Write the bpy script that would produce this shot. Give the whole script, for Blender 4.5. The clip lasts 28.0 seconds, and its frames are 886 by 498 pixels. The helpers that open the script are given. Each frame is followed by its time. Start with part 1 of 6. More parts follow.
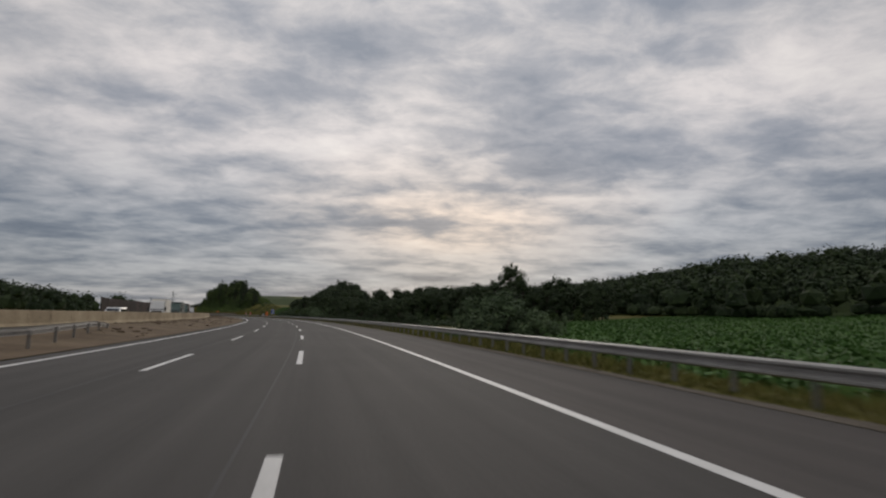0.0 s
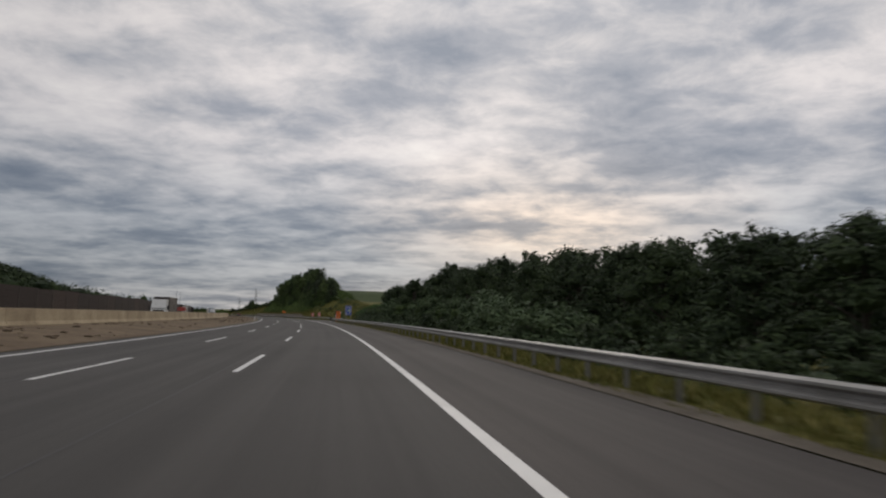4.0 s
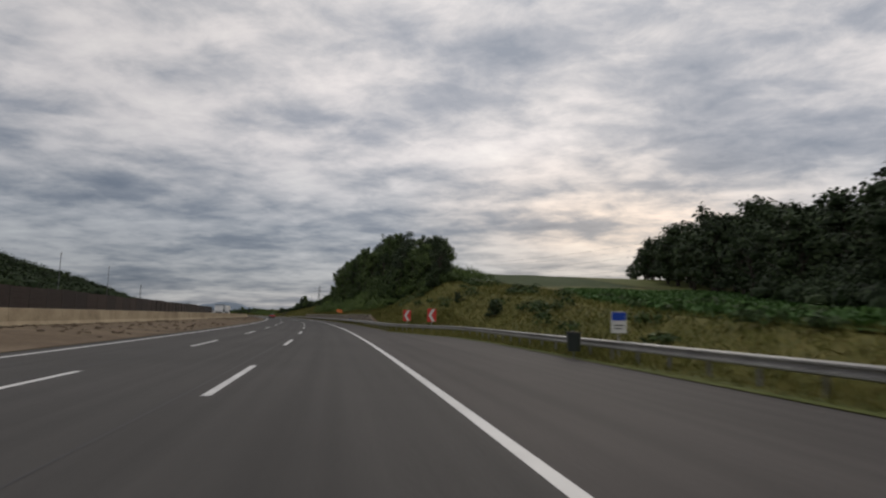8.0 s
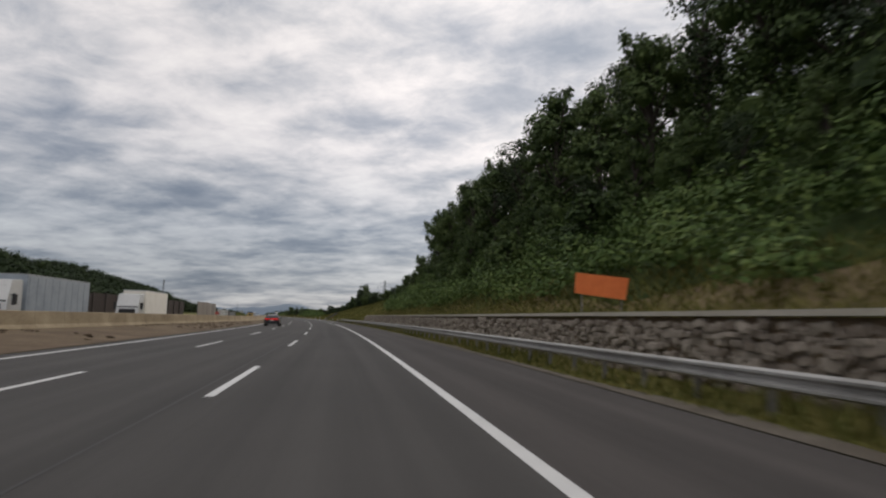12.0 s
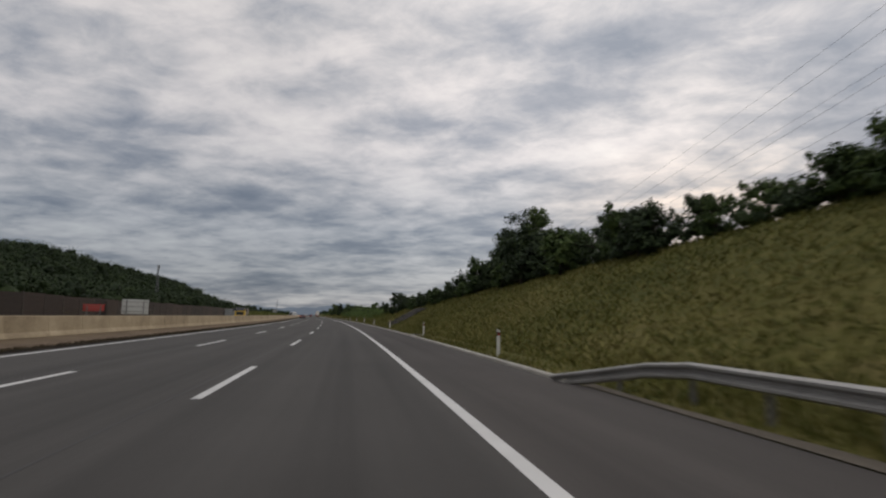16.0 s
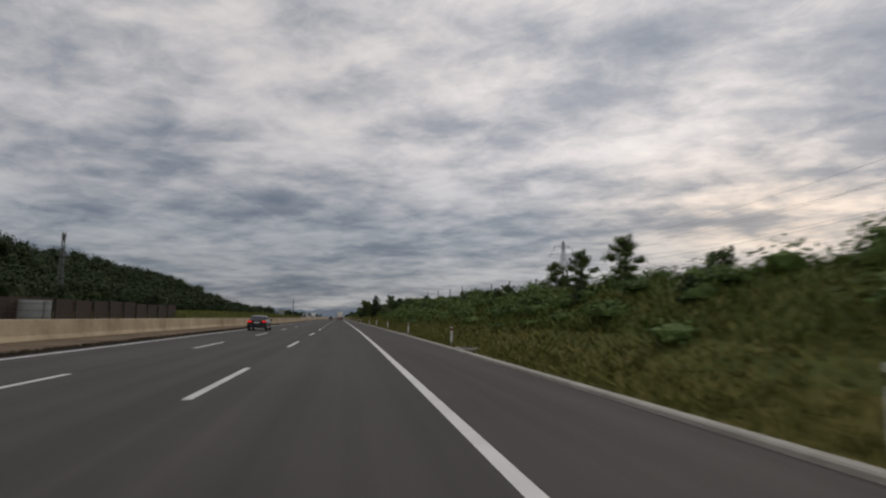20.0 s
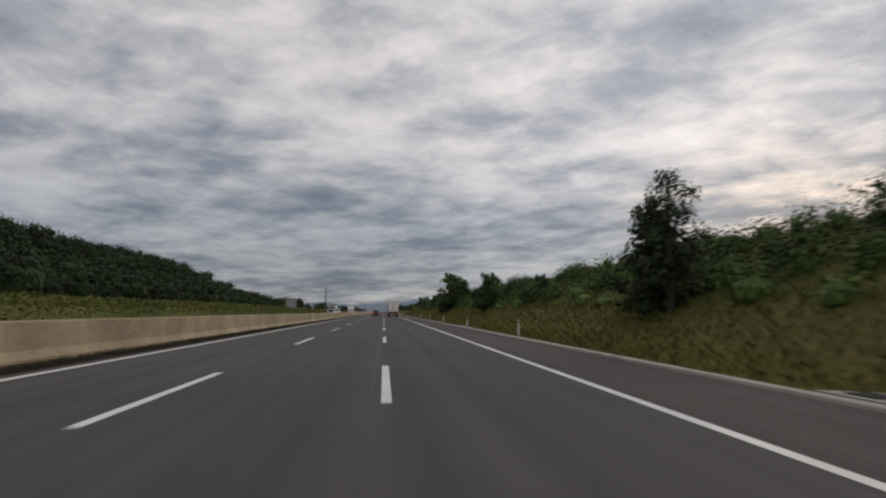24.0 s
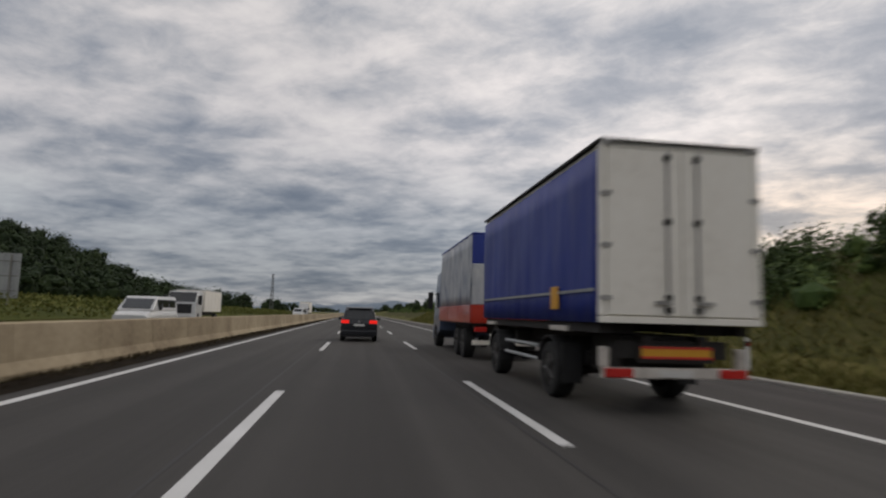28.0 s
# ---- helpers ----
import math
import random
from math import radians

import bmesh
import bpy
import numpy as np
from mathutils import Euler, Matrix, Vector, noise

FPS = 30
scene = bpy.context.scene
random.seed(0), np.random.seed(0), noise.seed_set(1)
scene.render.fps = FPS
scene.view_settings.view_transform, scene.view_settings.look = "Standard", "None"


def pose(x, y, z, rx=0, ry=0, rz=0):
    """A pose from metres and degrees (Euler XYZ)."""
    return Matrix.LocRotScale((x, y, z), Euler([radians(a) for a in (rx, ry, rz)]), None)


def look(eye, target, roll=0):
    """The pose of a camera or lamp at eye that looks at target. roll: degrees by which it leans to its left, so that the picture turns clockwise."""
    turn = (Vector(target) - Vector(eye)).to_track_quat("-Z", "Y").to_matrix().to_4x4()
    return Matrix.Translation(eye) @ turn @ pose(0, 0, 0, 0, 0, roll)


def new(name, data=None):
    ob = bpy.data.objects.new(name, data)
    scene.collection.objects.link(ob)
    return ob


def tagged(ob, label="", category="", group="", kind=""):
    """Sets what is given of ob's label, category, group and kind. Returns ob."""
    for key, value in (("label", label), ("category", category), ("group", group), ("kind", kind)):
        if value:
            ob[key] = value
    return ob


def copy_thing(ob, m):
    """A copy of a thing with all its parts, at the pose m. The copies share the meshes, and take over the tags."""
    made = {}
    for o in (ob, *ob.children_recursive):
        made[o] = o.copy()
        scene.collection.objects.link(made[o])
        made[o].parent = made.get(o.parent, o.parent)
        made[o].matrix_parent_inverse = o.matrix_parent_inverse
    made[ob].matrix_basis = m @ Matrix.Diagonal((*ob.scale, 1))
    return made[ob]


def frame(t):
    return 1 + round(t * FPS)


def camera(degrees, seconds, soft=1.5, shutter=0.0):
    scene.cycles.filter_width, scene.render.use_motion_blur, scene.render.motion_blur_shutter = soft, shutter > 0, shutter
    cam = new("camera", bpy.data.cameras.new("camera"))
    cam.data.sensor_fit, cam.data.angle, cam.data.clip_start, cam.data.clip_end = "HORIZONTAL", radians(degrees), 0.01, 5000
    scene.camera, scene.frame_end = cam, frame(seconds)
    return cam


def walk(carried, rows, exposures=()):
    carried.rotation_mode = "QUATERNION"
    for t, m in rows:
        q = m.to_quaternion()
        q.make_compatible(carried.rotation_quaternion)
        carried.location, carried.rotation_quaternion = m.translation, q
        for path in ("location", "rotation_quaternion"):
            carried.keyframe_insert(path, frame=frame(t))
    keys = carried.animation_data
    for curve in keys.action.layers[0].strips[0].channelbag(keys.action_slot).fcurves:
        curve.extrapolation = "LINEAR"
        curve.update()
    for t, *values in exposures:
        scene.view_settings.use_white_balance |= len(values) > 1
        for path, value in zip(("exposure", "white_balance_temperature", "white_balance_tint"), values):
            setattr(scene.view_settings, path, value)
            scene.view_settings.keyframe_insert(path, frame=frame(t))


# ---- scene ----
# The road's line: s metres along the right edge line, u metres to its left. It bends to the left and then runs straight.
BEND = [(-400, .0007), (0, .00072), (100, .00083), (200, .00078), (300, .00076), (400, .00062), (480, .0006),
        (580, .00042), (660, .00036), (760, .00018), (850, 0), (4600, 0)]
RS = np.arange(-400, 4600, 1.0)
RK = np.interp(RS, [b[0] for b in BEND], [b[1] for b in BEND])
RP = np.concatenate([[0], np.cumsum((RK[1:] + RK[:-1]) / 2)])
RP -= np.interp(0, RS, RP)
RX = np.concatenate([[0], np.cumsum(-np.sin((RP[1:] + RP[:-1]) / 2))])
RY = np.concatenate([[0], np.cumsum(np.cos((RP[1:] + RP[:-1]) / 2))])
RX -= np.interp(0, RS, RX)
RY -= np.interp(0, RS, RY)


def heading(s):
    return float(np.interp(s, RS, RP))


def rd(s, u, z=0.0):
    """World place of the road point (s, u) at height z."""
    a = heading(s)
    return Vector((float(np.interp(s, RS, RX)) - u * math.cos(a), float(np.interp(s, RS, RY)) - u * math.sin(a), z))


def rd_arrays(s, u, z):
    a = np.interp(s, RS, RP)
    return np.stack([np.interp(s, RS, RX) - u * np.cos(a), np.interp(s, RS, RY) - u * np.sin(a), z], -1)


def on_road(s, u, z=0.0, turn=0.0):
    """A pose on the road, y ahead along it."""
    p = rd(s, u, z)
    return Matrix.Translation(p) @ Matrix.Rotation(heading(s) + radians(turn), 4, "Z")


# ---------------------------------------------------------------- camera and its drive
cam = camera(73.2, 28.0, soft=2.2, shutter=0.2)
EYE = 1.42
# seconds, s, u, degrees to the right of the road, pitch, roll
CAR = [
    (0, -0.0, 3.81, 11.69, 6.47, 0.81),
    (1, 36.7, 2.89, 10.83, 6.65, 1.31),
    (2, 73.6, 2.26, 10.58, 6.58, 1.13),
    (3, 109.8, 1.88, 10.10, 6.55, 0.83),
    (4, 146.5, 1.78, 9.57, 6.58, 1.22),
    (7, 258.4, 2.03, 9.61, 6.58, 1.30),
    (8, 295.0, 1.99, 9.57, 6.60, 1.27),
    (9, 331.0, 1.97, 9.39, 6.70, 1.22),
    (10, 367.1, 2.07, 9.37, 6.73, 1.40),
    (11, 403.8, 2.09, 9.34, 6.73, 1.21),
    (12, 439.0, 1.97, 9.25, 6.66, 1.24),
    (13, 474.9, 1.86, 9.09, 6.59, 1.07),
    (16, 583.5, 1.77, 8.73, 6.62, 1.47),
    (17, 619.4, 1.68, 8.41, 6.64, 1.40),
    (18, 655.3, 1.56, 8.75, 6.70, 1.16),
    (19, 691.2, 1.64, 8.79, 6.74, 1.26),
    (20, 727.3, 1.56, 8.84, 6.69, 1.05),
    (21, 764.0, 1.64, 8.28, 6.66, 1.29),
    (23.5, 853.5, 3.72, 6.42, 6.27, 0.92),
    (24, 872.5, 4.25, 5.57, 6.05, 0.82),
    (25, 910.3, 5.51, 6.53, 6.31, 1.41),
    (26, 947.0, 6.27, 7.44, 6.32, 1.68),
    (27, 984.0, 6.46, 7.70, 6.28, 1.59),
    (28, 1019.4, 6.55, 7.83, 6.33, 1.61),
]


def glide(t):
    """The car's row at t, on a smooth curve through the rows above."""
    T = [r[0] for r in CAR]
    i = max(0, min(len(T) - 2, int(np.searchsorted(T, t, side="right")) - 1))
    out = []
    for j in range(1, 6):
        def slope(k):
            a, b = max(k - 1, 0), min(k + 1, len(T) - 1)
            return (CAR[b][j] - CAR[a][j]) / (T[b] - T[a])
        h = T[i + 1] - T[i]
        q = (t - T[i]) / h
        out.append((2 * q ** 3 - 3 * q ** 2 + 1) * CAR[i][j] + (q ** 3 - 2 * q ** 2 + q) * h * slope(i)
                   + (3 * q ** 2 - 2 * q ** 3) * CAR[i + 1][j] + (q ** 3 - q ** 2) * h * slope(i + 1))
    return out


rows = []
for step in range(57):
    t = step / 2
    s, u, aside, pitch, roll = glide(t)
    eye = rd(s, u, EYE)
    a = heading(s) - radians(aside)
    p = radians(pitch)
    rows.append((t, look(eye, eye + Vector((-math.sin(a) * math.cos(p), math.cos(a) * math.cos(p), math.sin(p))), roll)))
walk(cam, rows, [(0, -0.2), (4, -0.1), (9, -0.05), (10, 0.0), (11, 0.22), (13.3, 0.28), (15.5, 0.05), (18, -0.1), (21, -0.12), (24, -0.04), (26, -0.1), (28, -0.03)])

# ---------------------------------------------------------------- sky and light
world = bpy.data.worlds.new("sky")
scene.world = world
world.use_nodes = True
SUN_AZ, SUN_EL = -12.6, 14.0     # degrees to the left of +y, and above the horizon


def build_sky():
    nt = world.node_tree
    nt.nodes.clear()
    N, L = nt.nodes.new, nt.links.new

    def math_node(op, a, b=None, c=None, clamp=False):
        n = N("ShaderNodeMath")
        n.operation = op
        n.use_clamp = clamp
        for k, v in enumerate((a, b, c)):
            if v is None:
                continue
            if isinstance(v, (int, float)):
                n.inputs[k].default_value = v
            else:
                L(v, n.inputs[k])
        return n.outputs[0]

    def ramp(fac, stops):
        n = N("ShaderNodeValToRGB")
        el = n.color_ramp.elements
        while len(el) < len(stops):
            el.new(0.5)
        for e, (pos, col) in zip(el, stops):
            e.position, e.color = pos, (*col, 1)
        L(fac, n.inputs[0])
        return n.outputs[0]

    def mix(fac, a, b, kind="MIX"):
        n = N("ShaderNodeMix")
        n.data_type, n.blend_type = "RGBA", kind
        for k, v in ((0, fac), (6, a), (7, b)):
            if isinstance(v, (int, float)):
                n.inputs[k].default_value = v
            elif isinstance(v, tuple):
                n.inputs[k].default_value = (*v, 1)
            else:
                L(v, n.inputs[k])
        return n.outputs[2]

    tc = N("ShaderNodeTexCoord")
    sep = N("ShaderNodeSeparateXYZ")
    L(tc.outputs["Generated"], sep.inputs[0])
    up = math_node("MAXIMUM", sep.outputs[2], 0.0)
    den = math_node("ADD", up, 0.13)
    # the cloud deck is flat: its cells shrink towards the horizon
    flat = N("ShaderNodeCombineXYZ")
    L(math_node("DIVIDE", sep.outputs[0], den), flat.inputs[0])
    L(math_node("DIVIDE", sep.outputs[1], den), flat.inputs[1])

    def layer(scale, detail, rough, stretch, turn, shift, warp=0.0):
        m = N("ShaderNodeMapping")
        m.inputs["Rotation"].default_value = (0, 0, radians(turn))
        m.inputs["Scale"].default_value = stretch
        m.inputs["Location"].default_value = shift
        L(flat.outputs[0], m.inputs[0])
        n = N("ShaderNodeTexNoise")
        n.inputs["Scale"].default_value = scale
        n.inputs["Detail"].default_value = detail
        n.inputs["Roughness"].default_value = rough
        n.inputs["Distortion"].default_value = warp
        L(m.outputs[0], n.inputs[0])
        return n.outputs[0]

    big = layer(0.7, 2, 0.5, (0.7, 1.1, 1), 10, (7.6, 2.9, 0), 0.1)
    mid = layer(1.9, 3, 0.5, (0.8, 1.0, 1), 14, (4.3, 1.1, 0), 0.15)
    fine = layer(5.4, 7, 0.64, (0.8, 0.9, 1), 20, (0.3, 2.2, 0), 0.25)
    dens = math_node("ADD", math_node("MULTIPLY", big, 0.29), math_node("MULTIPLY", mid, 0.42))
    dens = math_node("ADD", dens, math_node("MULTIPLY", fine, 0.29))
    clouds = ramp(dens, [(0.37, (0.29, 0.325, 0.385)), (0.44, (0.43, 0.45, 0.495)), (0.495, (0.62, 0.615, 0.63)),
                         (0.55, (0.82, 0.785, 0.775)), (0.63, (1.0, 0.955, 0.91))])
    # brighter towards the zenith as under any overcast sky, slate blue lower down, paler at the rim
    lift = ramp(up, [(0.0, (0.66, 0.68, 0.69)), (0.05, (0.52, 0.565, 0.61)), (0.14, (0.59, 0.64, 0.70)), (0.28, (0.98, 0.975, 0.99)),
                     (0.45, (1.12, 1.10, 1.09)), (1.0, (1.8, 1.78, 1.76))])
    base = mix(1.0, clouds, lift, "MULTIPLY")
    # the deck is duller away from the low sun behind it
    sun_dir = Vector((-math.sin(radians(SUN_AZ)) * math.cos(radians(SUN_EL - 5)), math.cos(radians(SUN_AZ)) * math.cos(radians(SUN_EL - 5)),
                      math.sin(radians(SUN_EL - 5))))
    dot = N("ShaderNodeVectorMath")
    dot.operation = "DOT_PRODUCT"
    L(tc.outputs["Generated"], dot.inputs[0])
    dot.inputs[1].default_value = sun_dir
    base = mix(1.0, base, ramp(math_node("MULTIPLY_ADD", dot.outputs["Value"], 0.5, 0.5), [(0.0, (0.82, 0.84, 0.86)), (0.5, (0.775, 0.785, 0.80)), (0.85, (0.775, 0.785, 0.80)), (0.90, (0.86, 0.865, 0.875)), (0.95, (1.0, 0.995, 0.995)), (1.0, (1.09, 1.08, 1.07))]), "MULTIPLY")
    # a flat streak of warm light where the sun stands
    tall = N("ShaderNodeVectorMath")
    tall.operation = "MULTIPLY"
    L(tc.outputs["Generated"], tall.inputs[0])
    tall.inputs[1].default_value = (1, 1, 3.6)
    unit = N("ShaderNodeVectorMath")
    unit.operation = "NORMALIZE"
    L(tall.outputs[0], unit.inputs[0])
    streak = N("ShaderNodeVectorMath")
    streak.operation = "DOT_PRODUCT"
    L(unit.outputs[0], streak.inputs[0])
    streak.inputs[1].default_value = Vector((sun_dir.x, sun_dir.y, sun_dir.z * 3.6)).normalized()
    glow = ramp(streak.outputs["Value"], [(0.95, (0, 0, 0)), (0.985, (0.35, 0.35, 0.35)), (1.0, (1, 1, 1))])
    glow = mix(1.0, glow, ramp(dens, [(0.43, (0.12, 0.12, 0.12)), (0.56, (1, 1, 1))]), "MULTIPLY")
    base = mix(1.0, base, mix(1.0, glow, (0.44, 0.27, 0.12), "MULTIPLY"), "ADD")
    sky = N("ShaderNodeTexSky")
    sky.sky_type, sky.sun_disc = "NISHITA", False
    sky.sun_elevation, sky.sun_rotation = radians(SUN_EL), radians(-SUN_AZ)
    b1, b2, add, out = N("ShaderNodeBackground"), N("ShaderNodeBackground"), N("ShaderNodeMixShader"), N("ShaderNodeOutputWorld")
    add.inputs[0].default_value = 0.94    # the deck hides nearly all of the clear sky
    L(sky.outputs[0], b1.inputs[0])
    b1.inputs[1].default_value = 0.05
    L(base, b2.inputs[0])
    b2.inputs[1].default_value = 1.0
    L(b1.outputs[0], add.inputs[1])
    L(b2.outputs[0], add.inputs[2])
    L(add.outputs[0], out.inputs[0])


build_sky()
sun = new("sun", bpy.data.lights.new("sun", "SUN"))
sun.data.energy, sun.data.angle, sun.data.color = 0.5, radians(25), (1.0, 0.9, 0.78)
sun.matrix_world = look((0, 0, 60), Vector((0, 0, 60)) + Vector((math.sin(radians(SUN_AZ)) * math.cos(radians(SUN_EL)),
                        -math.cos(radians(SUN_AZ)) * math.cos(radians(SUN_EL)), -math.sin(radians(SUN_EL)))))


# ---------------------------------------------------------------- materials
def surface(name, colours, rough=0.8, metal=0.0, scale=1.0, fine=12.0, bump=0.0, per_object=0.0, per_island=0.0, spec=0.4,
            stretch=(1, 1, 1), emit=None, coat=0.0):
    """Two scales of noise run through the colours; bump is the fine relief."""
    m = bpy.data.materials.new(name)
    m.use_nodes = True
    nt = m.node_tree
    N, L = nt.nodes.new, nt.links.new
    b = nt.nodes["Principled BSDF"]
    b.inputs["Metallic"].default_value = metal
    b.inputs["Specular IOR Level"].default_value = spec
    if coat:
        b.inputs["Coat Weight"].default_value = coat
    tc, mp = N("ShaderNodeTexCoord"), N("ShaderNodeMapping")
    mp.inputs["Scale"].default_value = stretch
    L(tc.outputs["Object"], mp.inputs[0])
    n1, n2 = N("ShaderNodeTexNoise"), N("ShaderNodeTexNoise")
    for n, sc, d in ((n1, scale, 4), (n2, fine, 3)):
        n.inputs["Scale"].default_value = sc
        n.inputs["Detail"].default_value = d
        n.inputs["Roughness"].default_value = 0.6
        L(mp.outputs[0], n.inputs[0])
    mix = N("ShaderNodeMath")
    mix.operation = "MULTIPLY_ADD"
    L(n1.outputs[0], mix.inputs[0])
    mix.inputs[1].default_value = 0.6
    half = N("ShaderNodeMath")
    half.operation = "MULTIPLY"
    L(n2.outputs[0], half.inputs[0])
    half.inputs[1].default_value = 0.4
    L(half.outputs[0], mix.inputs[2])
    value = mix.outputs[0]
    for amount, node, socket in ((per_object, "ShaderNodeObjectInfo", "Random"), (per_island, "ShaderNodeNewGeometry", "Random Per Island")):
        if amount:
            r, k, a = N(node), N("ShaderNodeMath"), N("ShaderNodeMath")
            k.operation, a.operation = "MULTIPLY_ADD", "ADD"
            L(r.outputs[socket], k.inputs[0])
            k.inputs[1].default_value, k.inputs[2].default_value = amount, -amount / 2
            L(value, a.inputs[0])
            L(k.outputs[0], a.inputs[1])
            value = a.outputs[0]
    ramp = N("ShaderNodeValToRGB")
    el = ramp.color_ramp.elements
    while len(el) < len(colours):
        el.new(0.5)
    for i, (e, c) in enumerate(zip(el, colours)):
        e.position = 0.28 + 0.44 * i / max(1, len(colours) - 1)
        e.color = (*c, 1)
    L(value, ramp.inputs[0])
    L(ramp.outputs[0], b.inputs["Base Color"])
    rr = N("ShaderNodeMapRange")
    L(n2.outputs[0], rr.inputs[0])
    rr.inputs[3].default_value, rr.inputs[4].default_value = max(0.02, rough - 0.12), min(1, rough + 0.1)
    L(rr.outputs[0], b.inputs["Roughness"])
    if bump:
        bp = N("ShaderNodeBump")
        bp.inputs["Strength"].default_value = bump
        bp.inputs["Distance"].default_value = 0.05
        L(n2.outputs[0], bp.inputs["Height"])
        L(bp.outputs[0], b.inputs["Normal"])
    if emit:
        b.inputs["Emission Color"].default_value = (*emit[0], 1)
        b.inputs["Emission Strength"].default_value = emit[1]
    return m


def asphalt(name, colours):
    """Asphalt with streaks of wear along the lanes; the UV map holds metres along and across."""
    m = surface(name, colours, 0.86, scale=0.12, fine=14, bump=0.25, spec=0.25)
    nt = m.node_tree
    N, L = nt.nodes.new, nt.links.new
    uv, mp, n, r, mx = N("ShaderNodeUVMap"), N("ShaderNodeMapping"), N("ShaderNodeTexNoise"), N("ShaderNodeMapRange"), N("ShaderNodeMix")
    mp.inputs["Scale"].default_value = (0.012, 0.9, 1)
    L(uv.outputs[0], mp.inputs[0])
    L(mp.outputs[0], n.inputs[0])
    n.inputs["Scale"].default_value, n.inputs["Detail"].default_value = 1.6, 5
    L(n.outputs[0], r.inputs[0])
    r.inputs[1].default_value, r.inputs[2].default_value, r.inputs[3].default_value, r.inputs[4].default_value = 0.3, 0.7, 0.78, 1.2
    mx.data_type, mx.blend_type = "RGBA", "MULTIPLY"
    mx.inputs[0].default_value = 1.0
    b = nt.nodes["Principled BSDF"]
    L(b.inputs["Base Color"].links[0].from_socket, mx.inputs[6])
    L(r.outputs[0], mx.inputs[7])
    L(mx.outputs[2], b.inputs["Base Color"])
    return m


ASPHALT = asphalt("asphalt", [(0.043, 0.040, 0.037), (0.054, 0.050, 0.046), (0.066, 0.061, 0.057)])
ASPHALT_SIDE = asphalt("asphalt_hard_shoulder", [(0.045, 0.040, 0.036), (0.057, 0.050, 0.046), (0.071, 0.063, 0.057)])
SEAM = surface("bitumen_seam", [(0.022, 0.021, 0.020), (0.030, 0.028, 0.027), (0.042, 0.040, 0.037)], 0.7, scale=0.5, fine=6)
ASPHALT_OLD = surface("asphalt_shoulder", [(0.080, 0.074, 0.068), (0.100, 0.093, 0.086), (0.125, 0.117, 0.108)], 0.9, scale=0.25, fine=9, bump=0.35, spec=0.2)
PAINT = surface("road_paint", [(0.42, 0.41, 0.39), (0.56, 0.55, 0.53), (0.66, 0.65, 0.63)], 0.6, scale=0.8, fine=25, per_object=0.15)
GRASS = surface("verge_grass", [(0.046, 0.053, 0.016), (0.082, 0.083, 0.023), (0.125, 0.112, 0.035), (0.175, 0.142, 0.060)], 0.95, scale=0.11, fine=1.6, bump=0.8, spec=0.1)
GREEN_GRASS = surface("green_bank_grass", [(0.046, 0.068, 0.017), (0.090, 0.118, 0.029), (0.145, 0.160, 0.047)], 0.9, scale=0.15, fine=2, per_island=0.45, spec=0.1)
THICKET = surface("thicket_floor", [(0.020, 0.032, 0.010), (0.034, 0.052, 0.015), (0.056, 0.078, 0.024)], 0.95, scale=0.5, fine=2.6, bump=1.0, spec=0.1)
DRY_TURF = surface("dry_bank_turf", [(0.042, 0.044, 0.014), (0.068, 0.066, 0.021), (0.108, 0.092, 0.036)], 0.95, scale=0.2, fine=1.8, bump=0.8, spec=0.1)
TURF = surface("bank_turf", [(0.050, 0.062, 0.018), (0.084, 0.096, 0.027), (0.130, 0.130, 0.044)], 0.95, scale=0.2, fine=1.8, bump=0.8, spec=0.1)
FIELD = surface("crop_leaves", [(0.035, 0.075, 0.018), (0.050, 0.110, 0.022), (0.075, 0.140, 0.030)], 0.7, scale=0.05, fine=2.0, per_island=0.25, spec=0.25)
DRY = surface("dry_grass_blades", [(0.068, 0.076, 0.019), (0.132, 0.132, 0.035), (0.215, 0.185, 0.068)], 0.9, scale=0.08, fine=2, per_island=0.5, spec=0.1)
LEAF_DARK = surface("oak_leaves", [(0.018, 0.028, 0.014), (0.030, 0.047, 0.019), (0.050, 0.072, 0.027)], 0.75, scale=0.35, fine=2.5, per_object=0.12, per_island=0.35, spec=0.2)
LEAF = surface("hedge_leaves", [(0.026, 0.044, 0.014), (0.046, 0.074, 0.020), (0.080, 0.112, 0.032)], 0.75, scale=0.35, fine=2.5, per_object=0.2, per_island=0.35, spec=0.2)
LEAF_ASH = surface("ash_leaves", [(0.034, 0.054, 0.018), (0.060, 0.092, 0.027), (0.100, 0.135, 0.042)], 0.75, scale=0.35, fine=2.5, per_object=0.2, per_island=0.35, spec=0.2)
LEAF_FAR = surface("forest_leaves", [(0.014, 0.022, 0.011), (0.025, 0.040, 0.016), (0.042, 0.060, 0.022)], 0.8, scale=0.08, fine=0.5, per_island=0.3, spec=0.15)
LEAF_LIGHT = surface("thicket_leaves", [(0.036, 0.066, 0.016), (0.074, 0.118, 0.028), (0.130, 0.172, 0.046)], 0.75, scale=0.22, fine=1.6, per_island=0.35, spec=0.2)
LEAF_PALE = surface("willow_leaves", [(0.040, 0.062, 0.030), (0.066, 0.098, 0.044), (0.10, 0.135, 0.065)], 0.75, scale=0.35, fine=2.5, per_object=0.15, per_island=0.3, spec=0.2)
BARK = surface("bark", [(0.035, 0.028, 0.022), (0.060, 0.048, 0.038), (0.095, 0.080, 0.065)], 0.95, scale=1.5, fine=14, bump=0.8)
